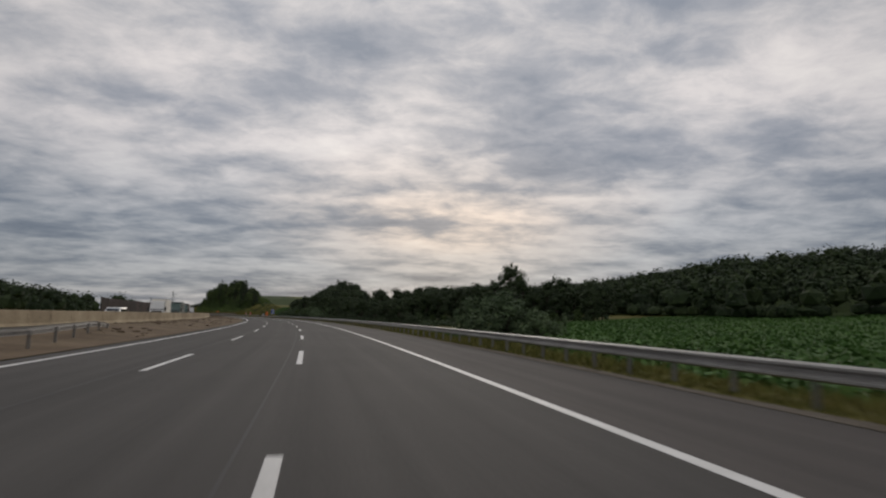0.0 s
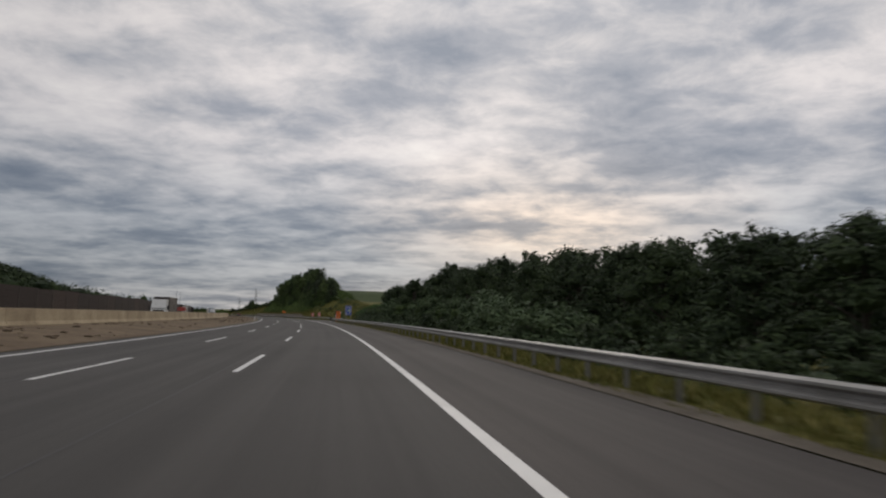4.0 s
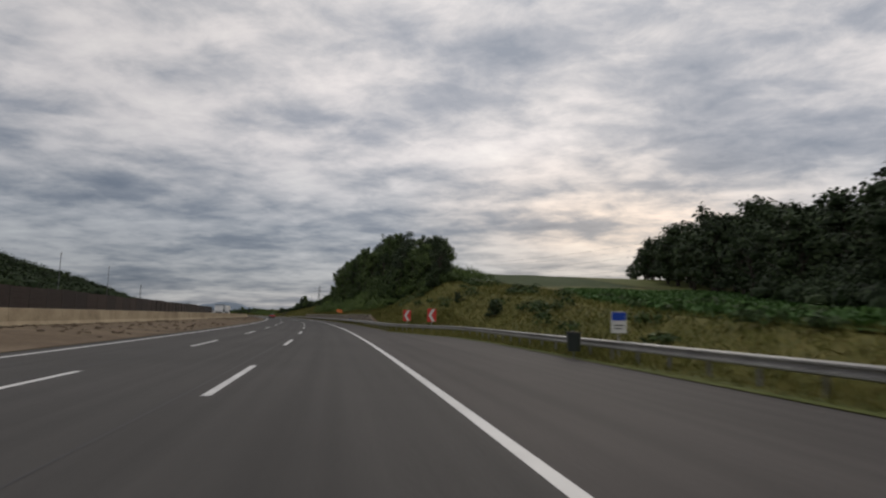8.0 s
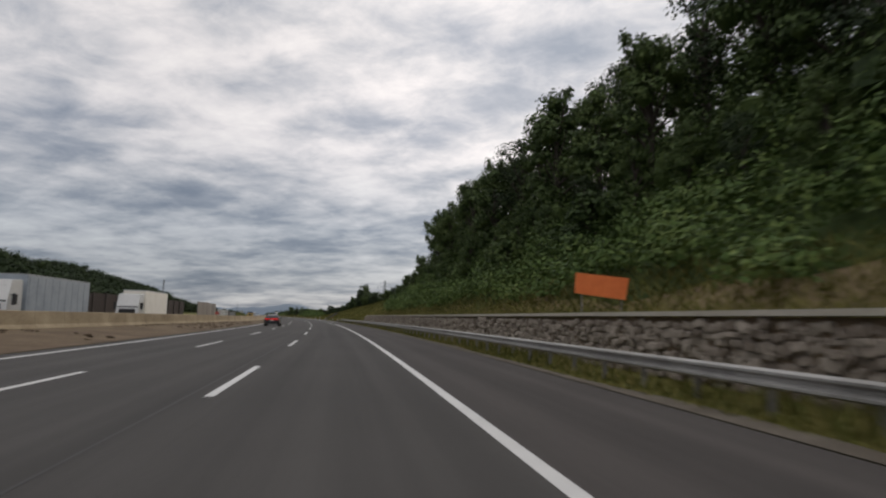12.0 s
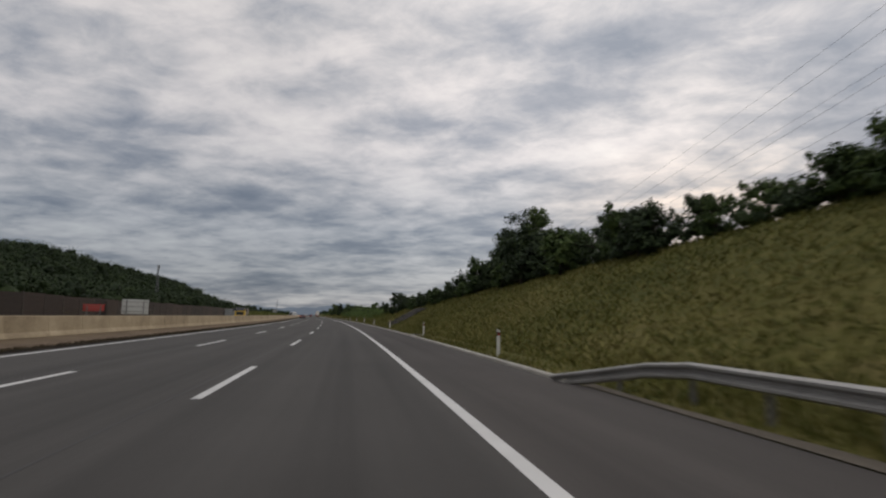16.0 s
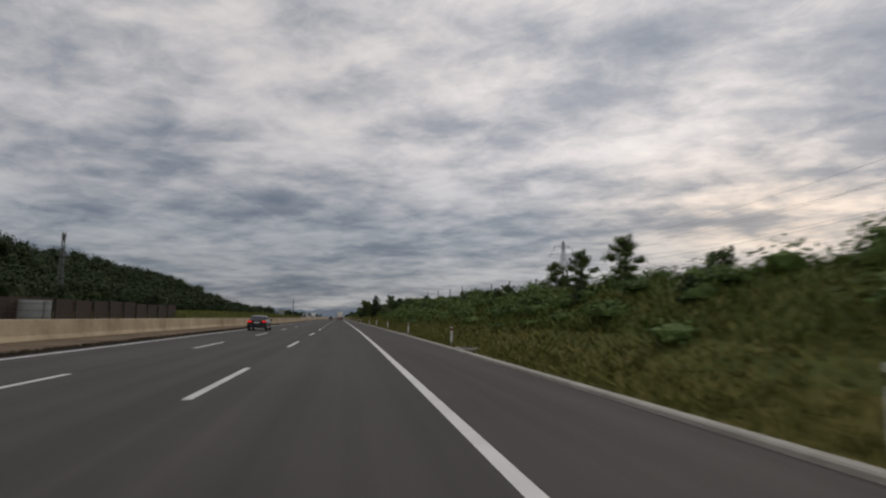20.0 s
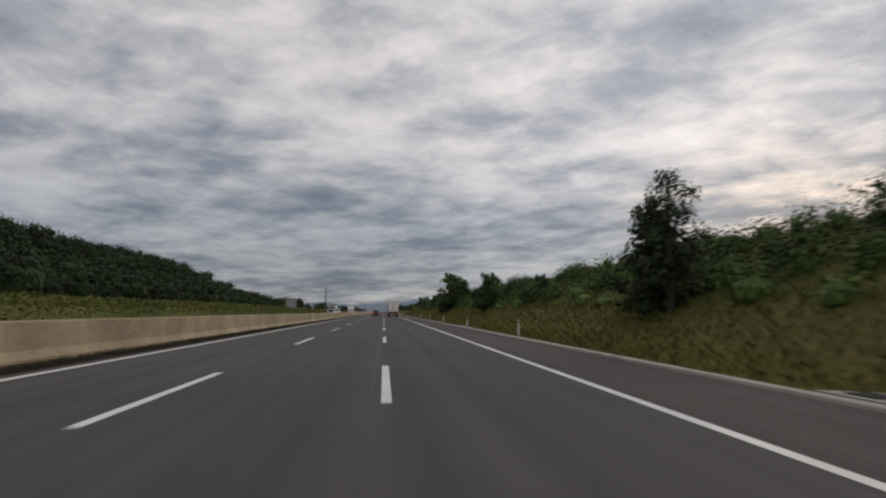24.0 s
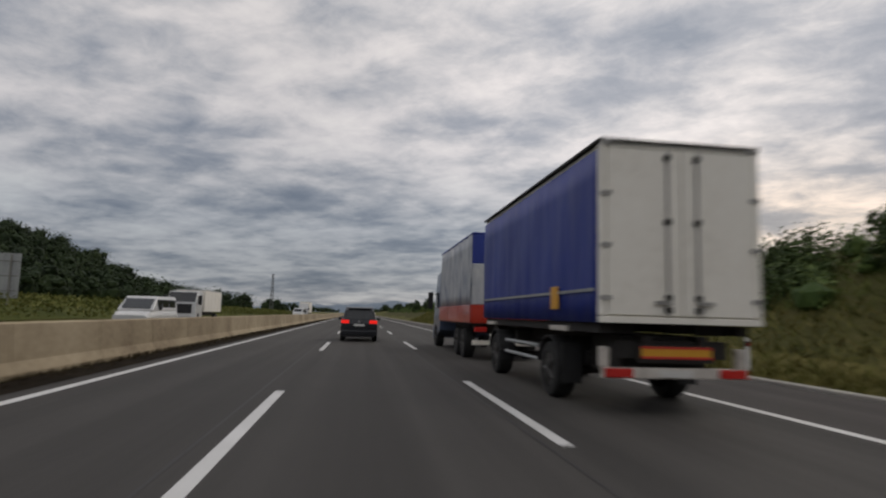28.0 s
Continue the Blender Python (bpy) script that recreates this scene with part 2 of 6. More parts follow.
CONCRETE = surface("barrier_concrete", [(0.20, 0.152, 0.098), (0.37, 0.298, 0.196), (0.50, 0.41, 0.28)], 0.9, scale=0.45, fine=7, bump=0.2, per_object=0.12, spec=0.2)
KERB = surface("kerb_concrete", [(0.25, 0.235, 0.20), (0.33, 0.31, 0.27), (0.40, 0.38, 0.33)], 0.9, scale=0.9, fine=12, bump=0.3, per_object=0.2)
STEEL = surface("galvanised_steel", [(0.20, 0.195, 0.18), (0.29, 0.28, 0.265), (0.40, 0.39, 0.37)], 0.5, 0.35, scale=0.7, fine=6, bump=0.1, per_object=0.12)
POST_STEEL = surface("weathered_post_steel", [(0.16, 0.155, 0.14), (0.22, 0.21, 0.195), (0.28, 0.27, 0.25)], 0.65, 0.6, scale=1.5, fine=9, bump=0.2, per_object=0.2)
SOIL = surface("bare_soil", [(0.075, 0.054, 0.036), (0.130, 0.095, 0.062), (0.195, 0.150, 0.100)], 0.97, scale=0.3, fine=3.5, bump=0.9, spec=0.1)
STONE = surface("gabion_stone", [(0.110, 0.088, 0.068), (0.175, 0.143, 0.113), (0.29, 0.25, 0.205)], 0.95, scale=1.2, fine=8, bump=0.6, per_object=0.45, per_island=0.45)
ROCK = surface("dark_riprap", [(0.024, 0.022, 0.022), (0.044, 0.040, 0.040), (0.080, 0.072, 0.070)], 0.9, scale=1.2, fine=8, bump=0.6, per_object=0.4, per_island=0.4)


# ---------------------------------------------------------------- mesh helpers
def mesh_of(name, verts, faces, material, smooth=False):
    me = bpy.data.meshes.new(name)
    me.from_pydata([tuple(v) for v in verts], [], [tuple(f) for f in faces])
    me.materials.append(material)
    if smooth:
        me.polygons.foreach_set("use_smooth", [True] * len(me.polygons))
    me.update()
    return me


def thing(name, m, label, category, group="", kind=""):
    ob = new(name)
    ob.empty_display_size = 0.3
    ob.matrix_world = m
    return tagged(ob, label, category, group, kind)


def child(name, me, parent, m=None, label=""):
    """A mesh as one part under its parent; m is its pose in the parent's space."""
    ob = new(name, me)
    ob.parent = parent
    ob.matrix_parent_inverse = Matrix.Identity(4)
    if m is not None:
        ob.matrix_basis = m
    if label:
        ob["label"] = label
    return ob


def part(name, bm, material, parent, label="", smooth=False):
    me = bpy.data.meshes.new(name)
    bm.normal_update()
    bm.to_mesh(me)
    bm.free()
    me.materials.append(material)
    if smooth:
        me.polygons.foreach_set("use_smooth", [True] * len(me.polygons))
    return child(name, me, parent, None, label)


def box(bm, x0, x1, y0, y1, z0, z1, bevel=0.0):
    r = bmesh.ops.create_cube(bm, size=1.0)
    for v in r["verts"]:
        v.co = Vector(((x0 + x1) / 2 + v.co.x * (x1 - x0), (y0 + y1) / 2 + v.co.y * (y1 - y0), (z0 + z1) / 2 + v.co.z * (z1 - z0)))
    if bevel:
        edges = list({e for v in r["verts"] for e in v.link_edges})
        bmesh.ops.bevel(bm, geom=edges, offset=bevel, segments=2, affect="EDGES", profile=0.6)
    return bm


def boxes(*args, bevel=0.0):
    bm = bmesh.new()
    for a in args:
        box(bm, *a, bevel=bevel)
    return bm


def tube(bm, a, b, r0, r1=None, n=10):
    """A round bar from a to b."""
    a, b = Vector(a), Vector(b)
    r1 = r0 if r1 is None else r1
    q = (b - a).to_track_quat("Z", "Y")
    rings = []
    for p, r in ((a, r0), (b, r1)):
        rings.append([bm.verts.new(p + q @ Vector((r * math.cos(6.28318 * i / n), r * math.sin(6.28318 * i / n), 0))) for i in range(n)])
    for i in range(n):
        j = (i + 1) % n
        bm.faces.new((rings[0][i], rings[0][j], rings[1][j], rings[1][i]))
    bm.faces.new(rings[0][::-1])
    bm.faces.new(rings[1])
    return bm


def tubes(*args, n=8):
    bm = bmesh.new()
    for a in args:
        tube(bm, *a, n=n)
    return bm


def loft_road(name, profile, s0, s1, ds, material, close=False, caps=True, smooth=False, lanes=False):
    """A cross-section swept along the road; profile(s) gives points (u, z)."""
    n = max(1, round((s1 - s0) / ds))
    verts, faces = [], []
    for i in range(n + 1):
        s = s0 + (s1 - s0) * i / n
        pr = profile(s)
        for u, z in pr:
            verts.append(rd(s, u, z))
    k = len(pr)
    for i in range(n):
        for j in range(k if close else k - 1):
            a, b = i * k + j, i * k + (j + 1) % k
            faces.append((a, b, b + k, a + k))
    if close and caps:
        faces.append(tuple(range(k))[::-1])
        faces.append(tuple(n * k + j for j in range(k)))
    me = mesh_of(name, verts, faces, material, smooth)
    if lanes:
        flat_uv = [(s0 + (s1 - s0) * i / n, u) for i in range(n + 1) for u, _ in profile(s0 + (s1 - s0) * i / n)]
        layer = me.uv_layers.new(name="lanes")
        for loop in me.loops:
            layer.data[loop.index].uv = flat_uv[loop.vertex_index]
    return me


def knots(table):
    xs, ys = [p[0] for p in table], [p[1] for p in table]
    return lambda s: np.interp(s, xs, ys)


# ---------------------------------------------------------------- the lie of the land
crest_h = knots([(-400, -1.0), (0, -0.9), (120, -1.2), (210, -0.6), (270, 0.2), (300, 0.8), (330, 2.2), (360, 4.4), (400, 8), (430, 12), (480, 15.5),
                 (535, 15.5), (580, 8.8), (610, 6.1), (645, 4.7), (670, 3.5), (700, 3.0), (740, 3), (780, 3.2), (850, 5), (910, 6), (960, 5.6),
                 (1000, 5.2), (1060, 4.6), (1150, 4), (1500, 2.5), (2200, 1), (4600, 0)])
foot_v = knots([(-400, 5.0), (270, 5.0), (292, 8.6), (345, 10.2), (356, 6.6), (372, 6.4), (385, 7.4), (560, 7.4), (590, 5.2), (620, 4.6), (4600, 4.6)])
slope_k = knots([(-400, 2.5), (300, 2.6), (400, 1.8), (430, 1.4), (545, 1.4), (600, 2.0), (4600, 1.9)])
gabion_z = knots([(-400, 0), (383, 0), (395, 1.6), (555, 1.6), (566, 0), (4600, 0)])
wall_u = knots([(-400, 21.5), (440, 21.0), (540, 18.5), (600, 16.0), (800, 16.0), (850, 13.6), (905, 12.95), (4600, 12.95)])
wall_top = knots([(-400, 1.48), (440, 1.46), (540, 1.2), (600, 1.05), (4600, 1.03)])
wall_foot = knots([(-400, 0.35), (440, 0.35), (580, 0.05), (4600, 0.0)])
ridge_h = knots([(-400, 0), (100, 0), (200, 9), (300, 17), (360, 21), (480, 28), (600, 29), (650, 28), (750, 32.5), (800, 31), (880, 23), (950, 26), (1000, 33), (1050, 27), (1100, 27), (1150, 31.5), (1200, 27.5),
                 (1250, 30), (1340, 31), (1395, 8), (1450, 2.5), (1600, 2), (4600, 0)])
bank_l = knots([(-400, 0), (840, 0), (890, 1.3), (1000, 1.5), (1150, 0.9), (1300, 0.3), (4600, 0)])


def smooth01(x):
    x = np.clip(x, 0, 1)
    return x * x * (3 - 2 * x)


def land(s, u):
    """Height of the ground beside the road."""
    s, u = np.asarray(s, float), np.asarray(u, float)
    v = -u
    h, f, k, g = crest_h(s), foot_v(s), slope_k(s), gabion_z(s)
    width = np.maximum(np.abs(h - g) * k, 5.0)
    q = (v - f) / width
    rise = g * smooth01((v - f + 1.1) / 0.8) + (h - g) * np.where(h > 0, np.clip(q, 0, 1) * 0.75 + 0.25 * smooth01(q), smooth01(q))
    beyond = np.clip(v - f - width, 0, 400)
    right = rise + beyond * np.where(h > 0.5, 0.003, 0.0)
    right = right + 27 * np.exp(-((s - 230) / 170) ** 2 - ((v - 300) / 120) ** 2) * smooth01((v - 14) / 60) + 3.0 * smooth01((beyond - 20) / 150) * (s < 260)
    w = wall_u(s)
    left = wall_foot(s) * smooth01((u - 12.6) / 5) * smooth01((w + 1.2 - u) / 1.0)
    left = left + bank_l(s) * smooth01((u - 29) / 4.5) + ridge_h(s) * smooth01((u - 80) / 105) + 0.004 * np.clip(u - 45, 0, 60)
    bumps = 0.12 * np.sin(s * 0.21 + u * 0.33) * np.sin(s * 0.093 - u * 0.17) * smooth01((np.abs(u - 4) - 14) / 12)
    z = np.where(u < 0, right, left) + bumps
    return np.where((u > -4.2) & (u < 12.5), -0.06, z - 0.03)


def ground_z(s, u):
    return float(land(s, u))


def build_ground():
    ss = np.concatenate([np.arange(-400, 0, 12), np.arange(0, 1150, 3.0), np.arange(1150, 1500, 10), np.arange(1500, 4600, 60)])
    us = np.concatenate([[-1800, -1200, -800], np.arange(-560, -120, 20), np.arange(-120, -46, 5), np.arange(-46, -3.9, 0.9), [-3.9, -3.7],
                         [0, 6, 12.4, 12.8], np.arange(13.5, 36, 1.0), np.arange(36, 80, 4), np.arange(80, 330, 12), [380, 460, 600, 800, 1000]])
    A, B = np.meshgrid(ss, us, indexing="ij")
    P = rd_arrays(A.ravel(), B.ravel(), land(A, B).ravel())
    n, k = len(ss), len(us)
    faces = [(i * k + j, (i + 1) * k + j, (i + 1) * k + j + 1, i * k + j + 1) for i in range(n - 1) for j in range(k - 1)]
    me = mesh_of("ground", P, faces, GRASS, smooth=True)
    tagged(new("ground", me), "rough olive and straw coloured grass over verges, banks and hills", "ground", kind="structure")


build_ground()

# ---------------------------------------------------------------- carriageways
LANE1, LANE2, EDGE_L, KERB_U = 4.17, 7.87, 11.5, -3.29
shoulder = knots([(-400, -3.45), (278, -3.5), (290, -5.8), (300, -6.4), (330, -7.3), (339, -7.0), (344, -5.7), (350, -4.4), (356, -3.7), (600, -3.5), (4600, -3.5)])
road = tagged(new("road", loft_road("road", lambda s: [(0, 0), (LANE1, 0), (LANE2, 0), (12.35, 0), (12.45, -0.2)],
              -400, 4500, 4, ASPHALT, lanes=True)), "dark grey three lane motorway carriageway of worn asphalt", "road", kind="structure")
tagged(new("hard_shoulder", loft_road("hard_shoulder", lambda s: [(float(shoulder(s)) - 0.12, -0.2), (float(shoulder(s)), 0), (0, 0)], -400, 4500, 2, ASPHALT_SIDE, lanes=True)),
       "brownish grey asphalt hard shoulder that widens into a lay-by", "hard shoulder", kind="structure")
for u, a, b in ((4.55, -60, 700), (4.42, 780, 1600), (8.2, -60, 1500)):
    child("seam", loft_road("seam", lambda s: [(u + 0.02 + 0.03 * math.sin(s * 0.11), 0.003), (u - 0.02 + 0.03 * math.sin(s * 0.11), 0.003)], a, b, 4, SEAM), road, label="dark bitumen seam between the lanes")
tagged(new("opposite_road", loft_road("opposite_road", lambda s: [(float(wall_u(s)) + 0.75, -0.2), (float(wall_u(s)) + 0.8, 0.02), (float(wall_u(s)) + 12.8, 0.02), (float(wall_u(s)) + 12.85, -0.2)],
       -400, 4500, 8, ASPHALT_OLD)), "grey asphalt carriageway for the opposite traffic behind the concrete wall", "road", kind="structure")


def line_mesh(name, u, w, s0, s1, ds):
    return loft_road(name, lambda s: [(u + w / 2, 0.004), (u - w / 2, 0.004)], s0, s1, ds, PAINT)


child("edge_line", line_mesh("edge_line", 0, 0.2, -60, 1900, 4), road, label="solid white edge line beside the shoulder")
child("edge_line", line_mesh("edge_line", EDGE_L, 0.2, -60, 1900, 4), road, label="solid white edge line beside the median")
for u, phase in ((LANE1, 0.03), (LANE2, -1.89)):
    for i in range(-2, 92):
        s = phase + 18 * i
        child("lane_dash", line_mesh("lane_dash", u, 0.17, s, s + 6.4, 3.2), road)

# ---------------------------------------------------------------- median soil, concrete wall, kerb
def sheet(name, u_of, s0, s1, ds, material, rise=0.02, n=8):
    """A thin sheet that lies on the land between two lines."""
    def profile(s):
        a, b = u_of(s)
        return [(float(u), ground_z(s, u) + rise) for u in np.linspace(a, b, n)]
    return loft_road(name, profile, s0, s1, ds, material, smooth=True)


tagged(new("median_soil", sheet("median_soil", lambda s: (float(wall_u(s)) + 0.05, 12.5), -80, 900, 3, SOIL, 0.035)),
       "bare brown soil and rubble strip along the median", "soil", kind="structure")


def wall_profile(s):
    w, t, f = float(wall_u(s)), float(wall_top(s)), float(wall_foot(s)) - 0.06
    k = (t - f) / 1.1
    return [(w, f), (w, f + 0.10 * k), (w + 0.14, f + 0.32 * k), (w + 0.20, t - 0.03), (w + 0.23, t), (w + 0.41, t), (w + 0.44, t - 0.03),
            (w + 0.50, f + 0.32 * k), (w + 0.64, f + 0.10 * k), (w + 0.64, f)][::-1]


barrier = thing("concrete_barrier", Matrix.Identity(4), "sand coloured precast concrete safety wall along the median", "barrier")
for i in range(296):
    s = -60 + 4 * i
    child("wall_element", loft_road("wall_element", wall_profile, s + 0.012, s + 3.988, 2, CONCRETE, close=True), barrier)
rest = child("wall_element", loft_road("wall_elements_far", wall_profile, 1124, 2400, 8, CONCRETE, close=True), barrier)
rest["kind"] = "stuff"

kerb_line = thing("kerb", Matrix.Identity(4), "pale grey concrete kerb stones along the hard shoulder", "kerb", kind="structure")


def kerb_profile(s):
    return [(KERB_U - 0.21, -0.1), (KERB_U - 0.21, 0.09), (KERB_U - 0.03, 0.09), (KERB_U, 0.065), (KERB_U + 0.02, -0.1)]


for i in range(300):
    s = 597 + 1.0 * i
    child("kerb_stone", loft_road("kerb_stone", kerb_profile, s + 0.012, s + 0.988, 1, KERB, close=True), kerb_line)
far_kerb = child("kerb_stones", loft_road("kerb_stones", kerb_profile, 897, 1500, 4, KERB, close=True), kerb_line)
far_kerb["kind"] = "stuff"
tagged(new("median_gutter", loft_road("median_gutter", lambda s: [(12.75, 0.012), (11.95, 0.006)], 560, 1500, 4,
       surface("median_grime", [(0.010, 0.008, 0.006), (0.020, 0.016, 0.012), (0.044, 0.034, 0.024)], 1.0, scale=0.8, fine=4, bump=1.0, spec=0.02))),
       "dark strip of dirt and weeds at the foot of the concrete wall", "dirt", kind="structure")


# ---------------------------------------------------------------- guardrails
def rail_profile(s, u, z):
    """Cross-section of the corrugated beam; its face looks at the road."""
    pts = [(0.0, -0.155), (0.085, -0.115), (0.085, -0.075), (0.0, -0.025), (0.0, 0.025), (0.085, 0.075), (0.085, 0.115), (0.0, 0.155)]
    return [(u + a, z + b) for a, b in pts] + [(u + a - 0.012, z + b) for a, b in pts[::-1]]


POST_BM = boxes((-0.05, 0.05, -0.006, 0.006, -0.5, 0.68), (-0.05, -0.038, -0.03, 0.03, -0.5, 0.68), (0.038, 0.05, -0.03, 0.03, -0.5, 0.68))
POST_ME = bpy.data.meshes.new("post")
POST_BM.to_mesh(POST_ME)
POST_BM.free()
POST_ME.materials.append(POST_STEEL)
SPACER_BM = boxes((-0.03, 0.09, -0.04, 0.04, 0.50, 0.68), bevel=0.01)
SPACER_ME = bpy.data.meshes.new("spacer")
SPACER_BM.to_mesh(SPACER_ME)
SPACER_BM.free()
SPACER_ME.materials.append(STEEL)


def guardrail(s0, s1, u_of, z_of, label, post_gap=2.0):
    g = thing("guardrail", Matrix.Identity(4), label, "guardrail")
    n = round((s1 - s0) / 4)
    for i in range(n):
        a = s0 + (s1 - s0) * i / n
        b = s0 + (s1 - s0) * (i + 1) / n + 0.12
        lap = 0.004 * (i % 2)
        child("rail_beam", loft_road("rail_beam", lambda s: rail_profile(s, float(u_of(s)) + lap, float(z_of(s))), a, b, 1.4, STEEL, close=True), g)
    s = s0 + 0.6
    while s < s1:
        z = float(z_of(s))
        u = float(u_of(s)) - 0.12
        base = ground_z(s, u)
        if z > 0.3:
            post = child("post", POST_ME, g, on_road(s, u, min(z - 0.62, 0.02 + max(base, -0.3))))
            child("spacer", SPACER_ME, post)
        s += post_gap
    return g


rail_a = knots([(-60, -4.25), (270, -4.25), (283, -4.05), (290, -3.9)])
guardrail(-60, 289.5, rail_a, knots([(-60, 0.60), (282, 0.60), (289.5, 0.02)]), "weathered galvanised steel guardrail along the hard shoulder")
rail_b = knots([(283, -6.5), (304, -7.5), (325, -8.2), (340, -9.0), (345, -8.8), (349.5, -6.6), (354, -5.1), (358, -4.6), (366, -4.5), (374, -4.6), (390, -4.9), (420, -4.7), (560, -4.4), (594.4, -4.3), (597.4, -3.2)])
guardrail(283, 597.4, rail_b, knots([(283, 0.05), (287, 0.60), (594.2, 0.60), (597.4, 0.0)]), "galvanised steel guardrail round a lay-by and along a stone wall")
guardrail(-40, 46, knots([(-40, 13.6), (25, 13.9), (46, 17.2)]), knots([(-40, 0.66), (40, 0.72), (46, 0.5)]), "dark weathered steel guardrail on the median soil", 4.0)


# ---------------------------------------------------------------- plants
def rand_dirs(rng, n):
    d = rng.normal(size=(n, 3))
    return d / np.linalg.norm(d, axis=1)[:, None]


def leaf_quads(rng, centres, size, flat=0.0, out=None):
    """A leaf spray at each centre, spread across the way out of the crown if that is given; returns vertices and quads."""
    n = len(centres)
    a = rand_dirs(rng, n)
    a[:, 2] *= 1 - flat
    a /= np.linalg.norm(a, axis=1)[:, None]
    face = rand_dirs(rng, n) if out is None else out + 0.75 * rand_dirs(rng, n) + np.array([0, 0, 0.3])
    b = np.cross(a, face)
    b /= np.linalg.norm(b, axis=1)[:, None]
    if out is not None:
        a = np.cross(face, b)
        a /= np.linalg.norm(a, axis=1)[:, None]
    b /= np.linalg.norm(b, axis=1)[:, None]
    sz = size * rng.uniform(0.55, 1.35, n)[:, None]
    w = sz * rng.uniform(0.35, 0.7, n)[:, None]
    verts = np.stack([centres - a * sz * 0.5, centres + b * w * 0.5, centres + a * sz * 0.5, centres - b * w * 0.5], 1).reshape(-1, 3)
    faces = np.arange(n * 4).reshape(-1, 4)
    return verts, faces


BALL = bmesh.new()
bmesh.ops.create_icosphere(BALL, subdivisions=2, radius=1.0)
BALL_V = np.array([v.co[:] for v in BALL.verts])
BALL_F = np.array([[v.index for v in f.verts] for f in BALL.faces])
BALL.free()
BALL = bmesh.new()
bmesh.ops.create_icosphere(BALL, subdivisions=1, radius=1.0)
SEED_V = np.array([v.co[:] for v in BALL.verts])
SEED_F = np.array([[v.index for v in f.verts] for f in BALL.faces])
BALL.free()


def foliage(rng, lobes, per_lobe, size, core=0.46, small=True, gaps=0.0):
    """Leaves round a set of lobes (centre, radii), with a dense uneven heart in each."""
    V, F, at = [], [], 0
    bv, bf = (SEED_V, SEED_F) if small else (BALL_V, BALL_F)
    for c, r in lobes:
        c, r = np.array(c, float), np.array(r, float)
        n = int(per_lobe * (r.prod() / np.mean([np.prod(q[1]) for q in lobes])) ** 0.67)
        d = rand_dirs(rng, n)
        d[:, 2] = np.where(d[:, 2] < -0.35, -d[:, 2], d[:, 2])
        rad = rng.uniform(0.42, 1.12, n) + (rng.random(n) < 0.15) * rng.uniform(0, 0.2, n)
        v, f = leaf_quads(rng, c + d * r * rad[:, None], size, out=d)
        V.append(v)
        F += (f + at).tolist()
        at += len(v)
        if core and rng.random() >= gaps:
            wob = 1 + 0.22 * np.sin(bv[:, 0] * 5 + c[0]) * np.sin(bv[:, 1] * 4 + c[1]) + rng.uniform(-0.14, 0.14, len(bv))
            V.append(c + bv * r * core * wob[:, None])
            F += (bf + at).tolist()
            at += len(bv)
    return np.concatenate(V), F


def tree_meshes(seed, height, spread, leaf, n_lobes, per_lobe, size, core=0.46, bare=0.3, gaps=0.0):
    """Trunk and crown meshes of a tree that stands at the origin."""
    rng = np.random.default_rng(seed)
    lobes = []
    for i in range(n_lobes):
        q = (i + 0.5) / n_lobes
        z = height * (bare + (1 - bare) * (0.10 + 0.80 * q))
        girth = spread * (0.55 + 0.45 * math.sin(math.pi * min(1, 0.3 + 0.5 * q))) * (1 if q < 0.7 else 1.25 - q * 0.36 * 1.0) * (1 - 0.55 * max(0, q - 0.6) / 0.4)
        a = 2.4 * i + rng.uniform(-0.6, 0.6)
        off = girth * rng.uniform(0.3, 0.78)
        r = spread * rng.uniform(0.30, 0.50)
        lobes.append(((off * math.cos(a), off * math.sin(a), z), (r, r, r * rng.uniform(0.7, 1.1))))
    # a few loose shoots that break the outline
    for i in range(n_lobes // 2):
        c0, r0 = lobes[int(rng.integers(n_lobes // 3, n_lobes))]
        a = rng.uniform(0, 6.28)
        lobes.append(((c0[0] + r0[0] * math.cos(a) * 0.8, c0[1] + r0[1] * math.sin(a) * 0.8, c0[2] + r0[2] * rng.uniform(0.4, 0.95)), (r0[0] * 0.34, r0[0] * 0.34, r0[2] * rng.uniform(0.5, 0.8))))
    v, f = foliage(rng, lobes, per_lobe, size, core, gaps=gaps)
    crown = mesh_of("crown", v, f, leaf)
    bm = bmesh.new()
    bend = Vector((rng.uniform(-0.3, 0.3), rng.uniform(-0.3, 0.3), 0))
    pts = [Vector((0, 0, -0.6)), Vector((0, 0, height * 0.2)) + bend * 0.5, Vector((0, 0, height * 0.5)) + bend, Vector((0, 0, height * 0.86)) + bend * 0.6]
    rad = [height * 0.024 + 0.05, height * 0.017 + 0.03, height * 0.011 + 0.02, 0.03]
    for i in range(3):
        tube(bm, pts[i], pts[i + 1], rad[i], rad[i + 1], 8)
    for c, r in lobes:
        z = max(height * 0.15, c[2] * 0.62)
        tube(bm, Vector((0, 0, z)) + bend * 0.7, Vector(c), height * 0.008 + 0.015, 0.02, 6)
    me = bpy.data.meshes.new("trunk")
    bm.to_mesh(me)
    bm.free()
    me.materials.append(BARK)
    return me, crown


